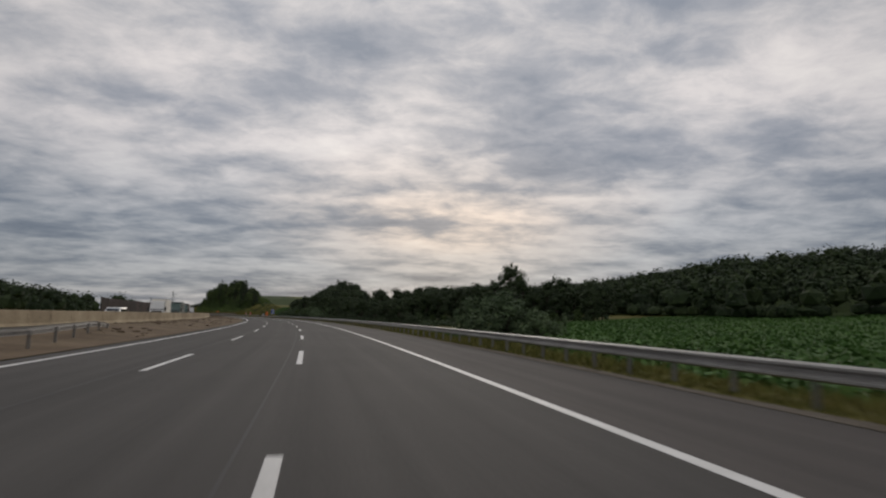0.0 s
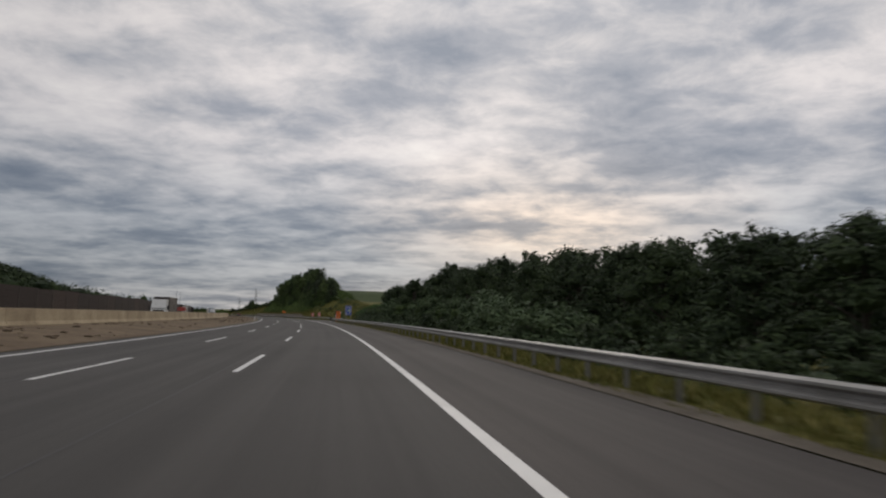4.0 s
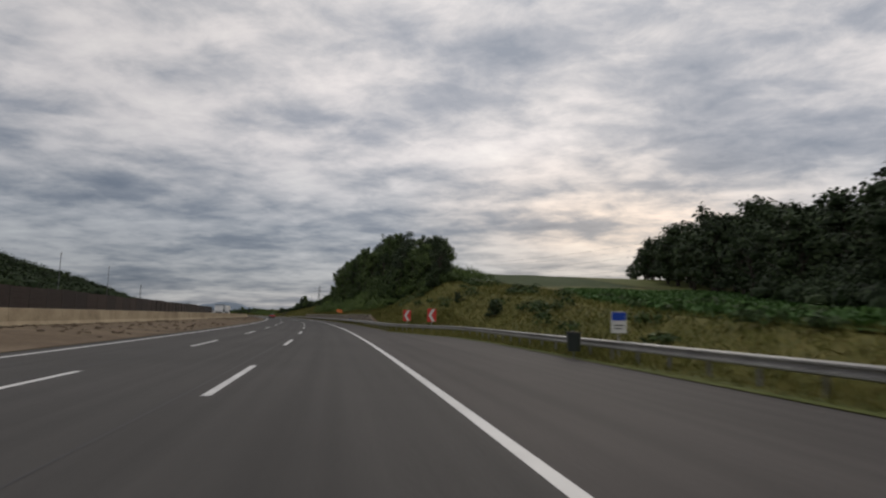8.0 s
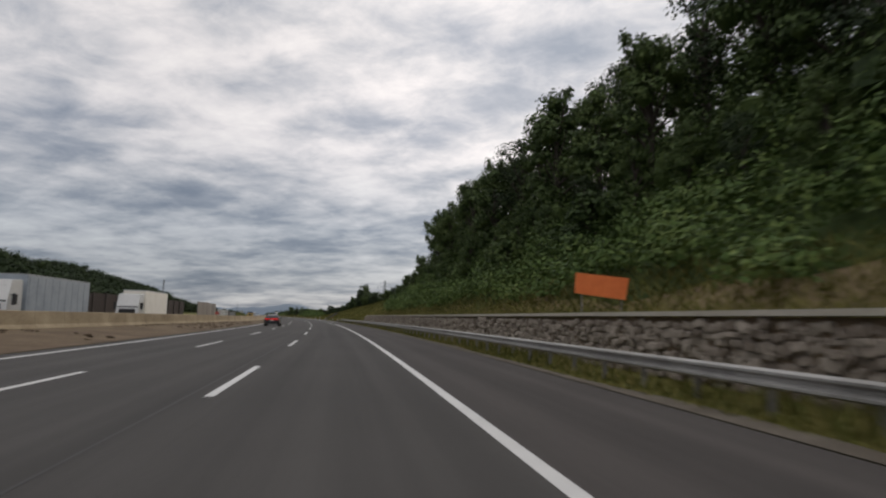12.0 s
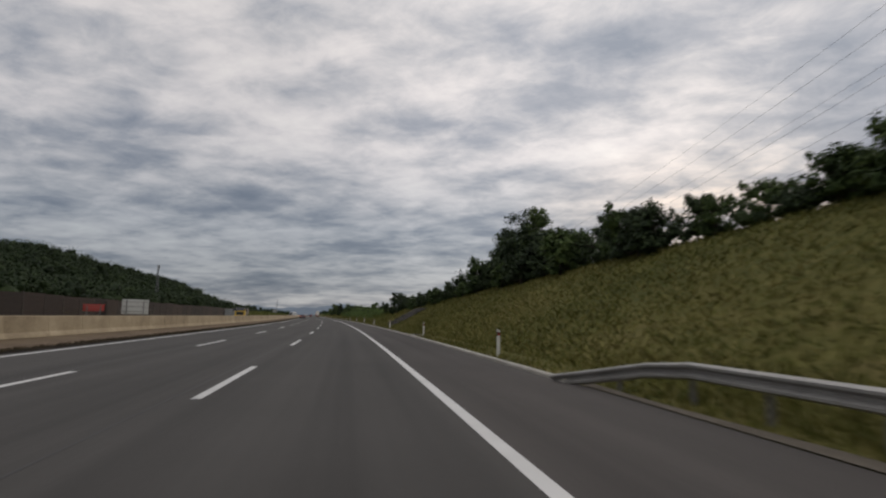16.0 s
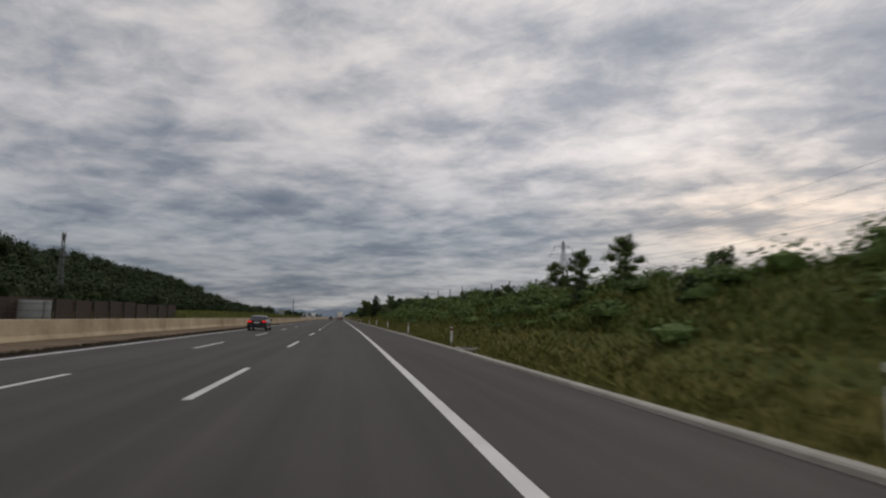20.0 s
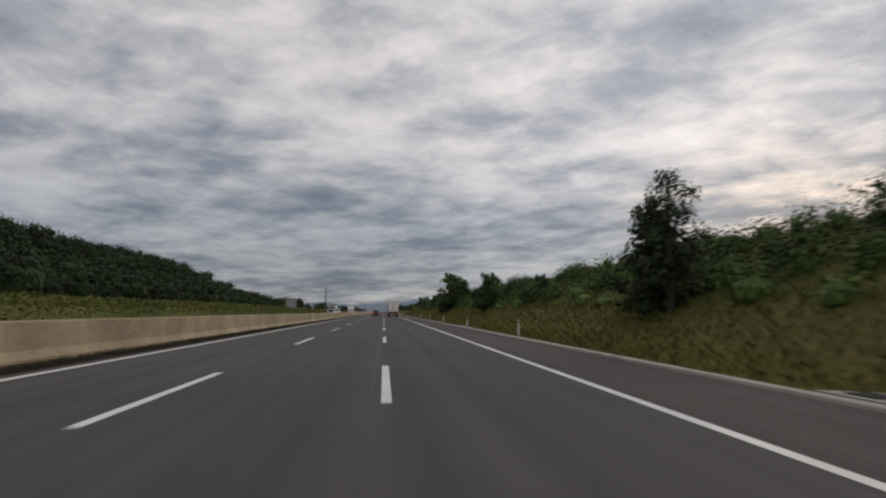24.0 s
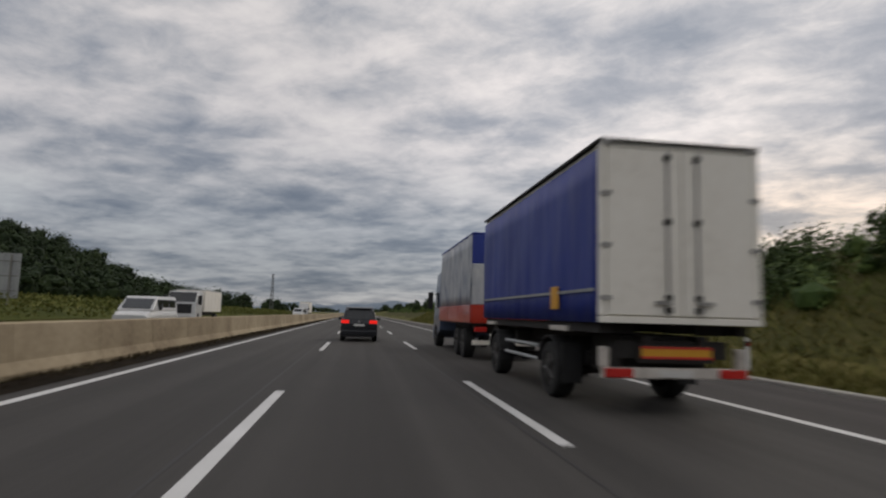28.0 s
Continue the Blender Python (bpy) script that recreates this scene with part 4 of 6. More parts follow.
# the crop field beside the first bend
n = 90000
s = rng.uniform(-90, 148, n)
field_v = knots([(-400, 9.5), (62, 9.5), (80, 13), (100, 22), (125, 42), (150, 68)])
field_end = knots([(-400, 149), (100, 149), (108, 149), (116, 116), (150, 108)])
v = 1.0 + field_v(s) + np.maximum(2, field_end(s) - 3 - field_v(s)) * rng.random(n) ** 1.5
P = rd_arrays(s, -v, land(s, -v) + rng.uniform(0.1, 0.5, n))
vv, ff = leaf_quads(rng, P, 0.55, 0.4)
tagged(new("crop_rows", mesh_of("crop_rows", vv, ff.tolist(), FIELD)), "bright green crop plants in a wide field", "crops", kind="stuff")
FIELD_SOIL = surface("crop_ground", [(0.030, 0.055, 0.016), (0.045, 0.085, 0.020), (0.065, 0.110, 0.028)], 0.9, scale=0.06, fine=1.5, bump=0.6, spec=0.1)
tagged(new("crop_field", sheet("crop_field", lambda s: (-float(field_v(s)), -float(field_end(s))), -120, 150, 4, FIELD_SOIL, 0.06, 40)), "green crop field between the road and the hill", "field", kind="structure")
corn_v = knots([(288, 12.5), (325, 15), (345, 20), (372, 30)])
tagged(new("corn_field", sheet("corn_field", lambda s: (-float(corn_v(s)), -60), 288, 372, 4, FIELD_SOIL, 0.08, 20)), "green maize field on the rounded hill", "field", kind="structure")
n = 40000
s = rng.uniform(289, 372, n)
v = 0.6 + corn_v(s) + (58 - corn_v(s)) * rng.random(n) ** 1.3
P = rd_arrays(s, -v, land(s, -v) + rng.uniform(0.05, 0.55, n))
vv, ff = leaf_quads(rng, P, 0.42, 0.0)
tagged(new("maize", mesh_of("maize", vv, ff.tolist(), FIELD)), "young green maize plants on the hill", "crops", kind="stuff")
tagged(new("maize_field", sheet("maize_field", lambda s: (47, 30.2), 850, 1330, 4, surface("maize_ground", [(0.050, 0.062, 0.016), (0.090, 0.100, 0.026), (0.140, 0.138, 0.044)], 0.95, scale=0.12, fine=1.6, bump=1.0, spec=0.1), 0.1, 14)),
       "yellowish green field edge behind the opposite carriageway", "field", kind="structure")
n = 60000
s = rng.uniform(845, 1330, n)
v = 30.5 + 14 * rng.random(n) ** 1.5
P = rd_arrays(s, v, land(s, v) + rng.uniform(0.0, 1.2, n))
vv, ff = leaf_quads(rng, P, 0.36, 0.0)
tagged(new("maize", mesh_of("maize", vv, ff.tolist(), surface("maize_leaves", [(0.060, 0.075, 0.016), (0.115, 0.125, 0.030), (0.170, 0.165, 0.050)], 0.8, scale=0.1, fine=2, per_island=0.4, spec=0.15))),
       "yellowish green maize behind the opposite carriageway", "crops", kind="stuff")

GRAVEL = surface("verge_gravel", [(0.075, 0.062, 0.048), (0.120, 0.103, 0.082), (0.185, 0.162, 0.132)], 0.97, scale=0.6, fine=18, bump=0.8, spec=0.1)
tagged(new("gravel_verge", sheet("gravel_verge", lambda s: (float(shoulder(s)) - 0.11, float(shoulder(s)) - 0.62 - 0.14 * math.sin(s * 0.41) * math.sin(s * 0.13)), -60, 284, 2, GRAVEL, 0.05, 4)),
       "grey brown gravel strip between the asphalt and the grass", "gravel", kind="structure")
tagged(new("gravel_verge", sheet("gravel_verge", lambda s: (float(shoulder(s)) - 0.11, float(shoulder(s)) - 0.52 - 0.12 * math.sin(s * 0.41) * math.sin(s * 0.13)), 358, 597, 2, GRAVEL, 0.05, 4)),
       "grey brown gravel strip below the guardrail", "gravel", kind="structure")

tagged(new("far_meadow", sheet("far_meadow", lambda s: (-60.5, -260), 300, 700, 8, TURF, 0.1, 30)), "olive green meadow on the hill behind the mound", "meadow", kind="structure")

# weeds along the foot of the concrete wall
n = 36000
s = rng.uniform(590, 1130, n)
blades("median_weeds", (s, np.minimum(wall_u(s) - 0.08, 12.9) - 0.7 * rng.random(n) ** 1.6, rng.uniform(0.04, 0.16, n), rng.uniform(0.02, 0.05, n)),
       "dark dry weeds at the foot of the concrete wall", "weeds", surface("dark_dry_weeds", [(0.022, 0.017, 0.010), (0.046, 0.036, 0.020), (0.090, 0.070, 0.040)], 0.95, scale=0.2, fine=2, per_island=0.4, spec=0.1), rng)

# ---------------------------------------------------------------- things beside the road
WHITE = surface("white_plastic", [(0.52, 0.51, 0.48), (0.62, 0.61, 0.58), (0.70, 0.69, 0.66)], 0.55, scale=2, fine=12, per_object=0.1)
BLACK = surface("black_plastic", [(0.012, 0.012, 0.013), (0.02, 0.02, 0.021), (0.032, 0.032, 0.033)], 0.6, scale=3, fine=20)
RED = surface("red_sheeting", [(0.48, 0.035, 0.03), (0.58, 0.05, 0.04), (0.64, 0.07, 0.055)], 0.45, scale=2, fine=15)
ORANGE = surface("orange_board", [(0.60, 0.13, 0.03), (0.70, 0.17, 0.04), (0.78, 0.22, 0.06)], 0.6, scale=2, fine=9)
BLUE = surface("blue_sign_face", [(0.012, 0.045, 0.30), (0.016, 0.060, 0.36), (0.022, 0.075, 0.42)], 0.4, scale=1.5, fine=10)
SIGN_BACK = surface("grey_sign_back", [(0.26, 0.27, 0.27), (0.34, 0.35, 0.35), (0.42, 0.43, 0.43)], 0.55, 0.4, scale=1.2, fine=7)
BROWN_WALL = surface("noise_wall_boards", [(0.018, 0.011, 0.009), (0.030, 0.018, 0.014), (0.048, 0.028, 0.021)], 0.9, scale=0.8, fine=5, bump=0.4, per_object=0.3, stretch=(1, 1, 5))
PALE_WALL = surface("pale_noise_wall", [(0.15, 0.125, 0.10), (0.21, 0.18, 0.15), (0.27, 0.235, 0.20)], 0.9, scale=0.8, fine=5, bump=0.3, per_object=0.4)
TOWER = surface("lattice_steel", [(0.10, 0.105, 0.11), (0.14, 0.145, 0.15), (0.19, 0.195, 0.20)], 0.6, 0.5, scale=1, fine=6)
CAP = surface("wall_cap", [(0.34, 0.31, 0.25), (0.42, 0.385, 0.32), (0.50, 0.46, 0.39)], 0.9, scale=0.6, fine=6, bump=0.2)


def flat_poly(pts, y0, y1):
    """A plate in the x-z plane from a list of corners, y0 to y1 thick."""
    bm = bmesh.new()
    a = [bm.verts.new((x, y0, z)) for x, z in pts]
    b = [bm.verts.new((x, y1, z)) for x, z in pts]
    bm.faces.new(a)
    bm.faces.new(b[::-1])
    for i in range(len(pts)):
        j = (i + 1) % len(pts)
        bm.faces.new((a[j], a[i], b[i], b[j]))
    bmesh.ops.recalc_face_normals(bm, faces=bm.faces)
    return bm


# delineator posts
def delineator(m):
    t = thing("delineator_post", m, "white plastic delineator post with a black band beside the kerb", "delineator", "delineators along the kerb")
    bm = bmesh.new()
    box(bm, -0.06, 0.06, -0.045, 0.045, -0.2, 0.78, 0.012)
    part("body", bm, WHITE, t)
    part("band", boxes((-0.063, 0.063, -0.048, 0.048, 0.782, 0.93), bevel=0.008), BLACK, t, "black band")
    part("tip", flat_poly([(-0.06, 0.932), (0.06, 0.932), (0.06, 0.98), (-0.06, 1.04)], -0.045, 0.045), WHITE, t)
    part("reflector", boxes((-0.02, 0.02, -0.054, -0.049, 0.80, 0.90)), RED, t, "red reflector")
    return t


first = first_post = delineator(on_road(607, -4.3, 0.0))
for s in (632, 657, 683, 706.5, 733, 760.5, 783, 808, 833, 858, 910, 933.5, 958, 983.5, 1010, 1035, 1060, 1085):
    copy_thing(first, on_road(s, -4.75 if s == 632 else -4.3, 0.0))


def drain(m):
    t = thing("road_drain", m, "concrete drain inlet with an iron grate at the kerb", "drain", "drains along the kerb")
    part("apron", flat_poly([(-0.05, -0.9), (0.9, -0.55), (0.9, 0.55), (-0.05, 0.9)], 0, 0.25), KERB, t).matrix_basis = Matrix.Rotation(radians(-90), 4, "X") @ Matrix.Translation((0, -0.135, 0))
    bm = boxes((0.08, 0.62, -0.35, -0.31, 0.13, 0.17), (0.08, 0.62, 0.31, 0.35, 0.13, 0.17))
    for i in range(9):
        box(bm, 0.10 + i * 0.058, 0.125 + i * 0.058, -0.31, 0.31, 0.135, 0.165)
    part("grate", bm, BLACK, t, "dark iron grate")
    return t


first = drain(on_road(630.6, -3.68, -0.03))
for s in (680.6, 705, 755, 781.5, 832, 882, 931, 982):
    copy_thing(first, on_road(s, -3.68, -0.03))

# lay-by sign
sign = thing("lay_by_sign", on_road(278, -6.75, -0.05), "blue lay-by sign with a white route diagram on two steel posts", "road sign")
part("panel", flat_poly([(-0.66, 1.62), (0.66, 1.62), (0.66, 3.60), (-0.66, 3.60)], 0, 0.05), BLUE, sign)
part("border", boxes((-0.66, 0.66, -0.006, -0.001, 1.62, 1.66), (-0.66, 0.66, -0.006, -0.001, 3.56, 3.60), (-0.66, -0.62, -0.006, -0.001, 1.66, 3.56), (0.62, 0.66, -0.006, -0.001, 1.66, 3.56)), WHITE, sign)
for z in (1.80, 2.24, 2.68, 3.12):
    part("lane_bar", boxes((-0.50, -0.36, -0.012, -0.001, z, z + 0.28)), WHITE, sign)
part("route_line", boxes((-0.16, 0.10, -0.012, -0.001, 1.86, 1.97), (0.32, 0.43, -0.012, -0.001, 2.18, 3.06), (-0.16, 0.10, -0.012, -0.001, 3.26, 3.37)), WHITE, sign)
part("route_bend", flat_poly([(0.08, 1.86), (0.43, 2.16), (0.34, 2.22), (0.03, 1.96)], -0.014, -0.002), WHITE, sign)
part("route_bend", flat_poly([(0.08, 3.37), (0.43, 3.08), (0.34, 3.02), (0.03, 3.27)], -0.014, -0.002), WHITE, sign)
part("pictogram", boxes((-0.14, 0.22, -0.012, -0.001, 2.40, 2.84)), surface("pale_green_field", [(0.35, 0.5, 0.32), (0.42, 0.56, 0.38), (0.5, 0.62, 0.45)], 0.5), sign, "pale green and white pictogram field")
for x in (-0.5, 0.5):
    part("post", tubes(((x, 0.1, -0.5), (x, 0.1, 3.5), 0.05), n=10), STEEL, sign, smooth=True)


def chevron(m, k):
    t = thing("chevron_sign", m, "red and white chevron board on a short post", "road sign", "chevron boards at the lay-by")
    part("board", boxes((-0.34 * k, 0.34 * k, 0, 0.03, 1.05, 1.05 + 0.96 * k), bevel=0.008), RED, t)
    z0, z1, zm = 1.05 + 0.03, 1.05 + 0.93 * k, 1.05 + 0.48 * k
    part("arrow", flat_poly([(0.24 * k, z0), (0.02 * k, z0), (-0.25 * k, zm), (0.02 * k, z1), (0.24 * k, z1), (-0.03 * k, zm)], -0.008, -0.001), WHITE, t, "white arrow that points along the bend")
    part("post", tubes(((0, 0.06, -0.4), (0, 0.06, 1.2), 0.035), n=8), STEEL, t)
    return t


chevron(on_road(353.2, -5.7, 0.0, 4), 1.12)
chevron(on_road(349.3, -7.4, 0.0, 4), 1.25)

small = thing("small_sign", on_road(316, -8.5, 0.05), "small blue and white sign behind the guardrail", "road sign")
part("face", boxes((-0.3, 0.3, 0, 0.03, 0.95, 1.75), bevel=0.006), WHITE, small)
part("blue_field", boxes((-0.28, 0.28, -0.006, -0.001, 1.42, 1.73)), BLUE, small, "blue upper field")
part("lettering", boxes((-0.2, 0.2, -0.006, -0.001, 1.22, 1.26), (-0.2, 0.12, -0.006, -0.001, 1.10, 1.14)), BLACK, small)
part("post", tubes(((0, 0.06, -0.8), (0, 0.06, 1.7), 0.03), n=8), STEEL, small)

board = thing("orange_board", on_road(287.5, -5.6, 0.0, 3), "upright orange warning board on two posts behind the rail end", "warning board")
for i, x in enumerate((-0.48, 0.06)):
    part("slat", boxes((x, x + 0.42, 0, 0.04, 0.65, 2.45), bevel=0.012), ORANGE, board)
for x in (-0.42, 0.42):
    part("leg", tubes(((x, 0.08, -0.3), (x, 0.08, 2.4), 0.03), n=8), POST_STEEL, board)
part("lamp", tubes(((0.62, 0.05, 1.9), (0.62, 0.05, 2.2), 0.09), n=12), WHITE, board, "white warning lamp")
cone = thing("traffic_cone", on_road(285, -4.9, 0.0), "small orange traffic cone at the rail end", "traffic cone")
part("base", boxes((-0.2, 0.2, -0.2, 0.2, 0, 0.04), bevel=0.012), BLACK, cone)
part("cone", tubes(((0, 0, 0.04), (0, 0, 0.62), 0.15, 0.03), n=16), ORANGE, cone)
part("collar", tubes(((0, 0, 0.30), (0, 0, 0.42), 0.108, 0.082), n=16), WHITE, cone, "white reflective collar")
panel = thing("tarpaulin_screen", on_road(459.0, -7.15, 2.1, -38), "leaning orange construction screen above the stone wall", "screen")
part("sheet", flat_poly([(-0.95, 0.35), (0.85, 0.10), (0.98, 0.86), (-0.90, 1.10)], 0, 0.05), ORANGE, panel)
for x in (-0.7, 0.7):
    part("leg", tubes(((x, 0.07, -0.8), (x, 0.07, 0.9), 0.03), n=8), POST_STEEL, panel)
bin_ = thing("blue_barrel", on_road(423.9, -6.05, 0.0), "blue plastic barrel at the foot of the stone wall", "barrel")
part("body", tubes(((0, 0, 0), (0, 0, 0.9), 0.29), n=20), surface("blue_plastic", [(0.02, 0.05, 0.22), (0.03, 0.07, 0.28), (0.05, 0.1, 0.33)], 0.5), bin_, smooth=False)
part("rim", tubes(((0, 0, 0.86), (0, 0, 0.93), 0.305), n=20), BLACK, bin_)

DARK_POST = surface("dark_wall_post", [(0.030, 0.024, 0.020), (0.050, 0.041, 0.036), (0.075, 0.062, 0.054)], 0.85, scale=1.5, fine=9, bump=0.2, per_object=0.3)


# noise walls behind the opposite carriageway
def noise_wall(s0, s1, off, height, material, label, step=5.0):
    w = thing("noise_wall", Matrix.Identity(4), label, "noise wall")
    n = int((s1 - s0) / step)
    panel_me = bpy.data.meshes.new("panel")
    bm = bmesh.new()
    for k in range(6):
        box(bm, -0.06 - 0.015 * (k % 2), 0.06 + 0.015 * (k % 2), 0.06, step - 0.06, height * k / 6 + 0.01, height * (k + 1) / 6)
    bm.to_mesh(panel_me)
    bm.free()
    panel_me.materials.append(material)
    post_me = bpy.data.meshes.new("wall_post")
    bm = boxes((-0.11, 0.11, -0.07, 0.07, -0.5, height + 0.08), bevel=0.015)
    bm.to_mesh(post_me)
    bm.free()
    post_me.materials.append(DARK_POST if material == BROWN_WALL else POST_STEEL)
    for i in range(n):
        s = s0 + step * i
        u = float(wall_u(s)) + off
        child("panel", panel_me, w, on_road(s, u, ground_z(s, u)))
        child("wall_post", post_me, w, on_road(s, u, ground_z(s, u)))
    return w


noise_wall(120, 585, 15.0, 4.0, BROWN_WALL, "dark brown timber noise wall behind the opposite carriageway")
noise_wall(600, 640, 15.0, 4.4, PALE_WALL, "weathered pale concrete noise wall panels", 4.0)
noise_wall(645, 850, 19.5, 3.0, BROWN_WALL, "low dark brown noise wall below the wooded ridge")

def sign_back(s, u, w, z0, z1, label, material=SIGN_BACK, turn=0.0):
    t = thing("large_sign", on_road(s, u, ground_z(s, u), turn), label, "road sign")
    part("panel", boxes((-w / 2, w / 2, -0.04, 0.0, z0, z1), bevel=0.01), material, t)
    for k in range(3):
        part("stiffener", boxes((-w / 2 + 0.1, w / 2 - 0.1, -0.09, -0.045, z0 + (z1 - z0) * (0.15 + 0.33 * k), z0 + (z1 - z0) * (0.15 + 0.33 * k) + 0.07)), POST_STEEL, t)
    for x in (-w * 0.32, w * 0.32):
        part("post", boxes((x - 0.06, x + 0.06, -0.18, -0.095, -0.4, z1 - 0.1)), POST_STEEL, t)
    return t


sign_back(682.5, 32.2, 3.7, 0.9, 3.1, "large white sign board beside the opposite carriageway", WHITE, 5)
sign_back(797, 34.2, 3.8, 0.5, 2.7, "weathered grey sign board by the noise wall", SIGN_BACK, 5)
sign_back(1068.5, 33.8, 3.3, 0.6, 4.0, "tall grey back of a motorway sign", SIGN_BACK, 8)
sign_back(669.5, 33.5, 2.4, 1.2, 2.1, "small red and white sign board", RED, 18)


sign_back(353, 34.0, 1.6, 1.6, 3.6, "small pale sign board in front of the noise wall", WHITE, 10)
sign_back(341, 34.0, 2.2, 1.8, 2.8, "low reddish sign board in front of the noise wall", RED, 10)
copy_thing(first_post, on_road(288.8, 12.9, 0.05))


def slim_mast(s, u, h):
    t = thing("slim_mast", on_road(s, u, ground_z(s, u)), "slim grey steel mast behind the opposite carriageway", "mast", "slim masts")
    part("shaft", tubes(((0, 0, -0.5), (0, 0, h), 0.09, 0.04), n=8), TOWER, t)
    part("tip", tubes(((0, 0, h), (0, 0, h + 0.5), 0.10, 0.08), n=8), SIGN_BACK, t)


for s, u, h in ((395, 40, 9.6), (420, 40, 9.2)):
    slim_mast(s, u, h)

# masts and power lines
def lattice(name, m, height, base, label, category, arms=()):
    t = thing(name, m, label, category)
    def half(z):
        return base * (1 - z / height) ** 1.0 * 0.5 + 0.28 * (z / height)
    for a in range(4):
        sx, sy = ((1, 1), (1, -1), (-1, -1), (-1, 1))[a]
        bm = bmesh.new()
        tube(bm, (sx * half(0), sy * half(0), -1), (sx * half(height), sy * half(height), height), 0.10, 0.06, 6)
        part("leg", bm, TOWER, t)
        tx, ty = ((1, -1), (-1, -1), (-1, 1), (1, 1))[a]
        bm = bmesh.new()
        levels = [height * (1 - (1 - k / 11) ** 1.15) for k in range(12)]
        for k in range(11):
            h0, h1 = half(levels[k]), half(levels[k + 1])
            tube(bm, (sx * h0, sy * h0, levels[k]), (tx * h1, ty * h1, levels[k + 1]), 0.05, 0.05, 5)
            tube(bm, (tx * h0, ty * h0, levels[k]), (sx * h1, sy * h1, levels[k + 1]), 0.05, 0.05, 5)
        part("bracing", bm, TOWER, t)["kind"] = "stuff"
    for z, reach in arms:
        for side in (-1, 1):
            bm = bmesh.new()
            tip = (side * reach, 0, z + 0.1)
            for y in (-0.3, 0.3):
                tube(bm, (side * 0.25, y, z), tip, 0.06, 0.04, 5)
                tube(bm, (side * 0.25, y, z + 1.0), tip, 0.05, 0.04, 5)
            for q in (0.3, 0.55, 0.8):
                tube(bm, (side * (0.25 + (reach - 0.25) * q), 0.3 * (1 - q), z + 0.03), (side * (0.25 + (reach - 0.25) * q), -0.3 * (1 - q), z + 1.0 * (1 - q)), 0.03, 0.03, 4)
            arm = part("cross_arm", bm, TOWER, t)
            bm = bmesh.new()
            for k in range(7):
                tube(bm, (tip[0], 0, tip[2] - 0.15 - k * 0.17), (tip[0], 0, tip[2] - 0.26 - k * 0.17), 0.11, 0.11, 8)
            tube(bm, (tip[0], 0, tip[2]), (tip[0], 0, tip[2] - 1.35), 0.025, 0.025, 5)
            part("insulator", bm, BLACK, arm)
    return t


ARMS = ((23.5, 5.0), (27.3, 6.2), (31.4, 4.4))
pylons = []
for s, u, turn, z in ((618, -47.5, 12, 0.0), (955, -86, 14, -1.0), (1330, -140, 14, -2.0), (330, -120, 10, 0)):
    base = ground_z(s, u)
    m = on_road(s, u, base, turn)
    pylons.append((m, 34.5 - base + z))
    if s != 330:
        k = (34.5 + z - base) / 34.5
        lattice("power_pylon", m, 34.5 * k, 5.0, "grey steel lattice power pylon with three cross arms", "pylon", [(a * k, r) for a, r in ARMS])
line = thing("power_line", Matrix.Identity(4), "thin black power line wires between the pylons", "power line")
order = [pylons[3], pylons[0], pylons[1], pylons[2]]
for (ma, ha), (mb, hb) in zip(order[:-1], order[1:]):
    for z, reach in ARMS:
        for side in (-1, 1):
            a = ma @ Vector((side * reach, 0, z * ha / 34.5 - 1.3))
            b = mb @ Vector((side * reach, 0, z * hb / 34.5 - 1.3))
            bm = bmesh.new()
            pts = [a.lerp(b, i / 24) - Vector((0, 0, 9 * 4 * (i / 24) * (1 - i / 24))) for i in range(25)]
            rings = [[bm.verts.new(p + Vector(d)) for d in ((0.017, 0, 0), (0, 0, 0.017), (-0.017, 0, 0), (0, 0, -0.017))] for p in pts]
            for p, q in zip(rings[:-1], rings[1:]):
                for i in range(4):
                    bm.faces.new((p[i], p[(i + 1) % 4], q[(i + 1) % 4], q[i]))
            part("wire", bm, BLACK, line)

mast = lattice("antenna_mast", on_road(930, 88, ground_z(930, 88)), 24, 1.8, "slim lattice antenna mast in front of the wooded ridge", "mast")
for k in range(3):
    a = k * 2.094
    part("antenna_panel", boxes((-0.16 + 0.55 * math.cos(a), 0.16 + 0.55 * math.cos(a), -0.1 + 0.55 * math.sin(a), 0.1 + 0.55 * math.sin(a), 22.0, 24.4), bevel=0.03), SIGN_BACK, mast, "pale antenna panel")
lattice("antenna_mast", on_road(1279, 43, ground_z(1279, 43)), 16.5, 1.5, "far lattice mast beside the motorway", "mast")


def fence_post(s, u, h):
    t = thing("fence_post", on_road(s, u, ground_z(s, u)), "thin weathered fence post on the crest of the bank", "post", "fence posts on the bank")
    part("shaft", tubes(((0, 0, -0.4), (0, 0, h), 0.07, 0.055), n=8), BARK, t)
    part("cap", tubes(((0, 0, h), (0, 0, h + 0.06), 0.075, 0.05), n=8), SIGN_BACK, t)


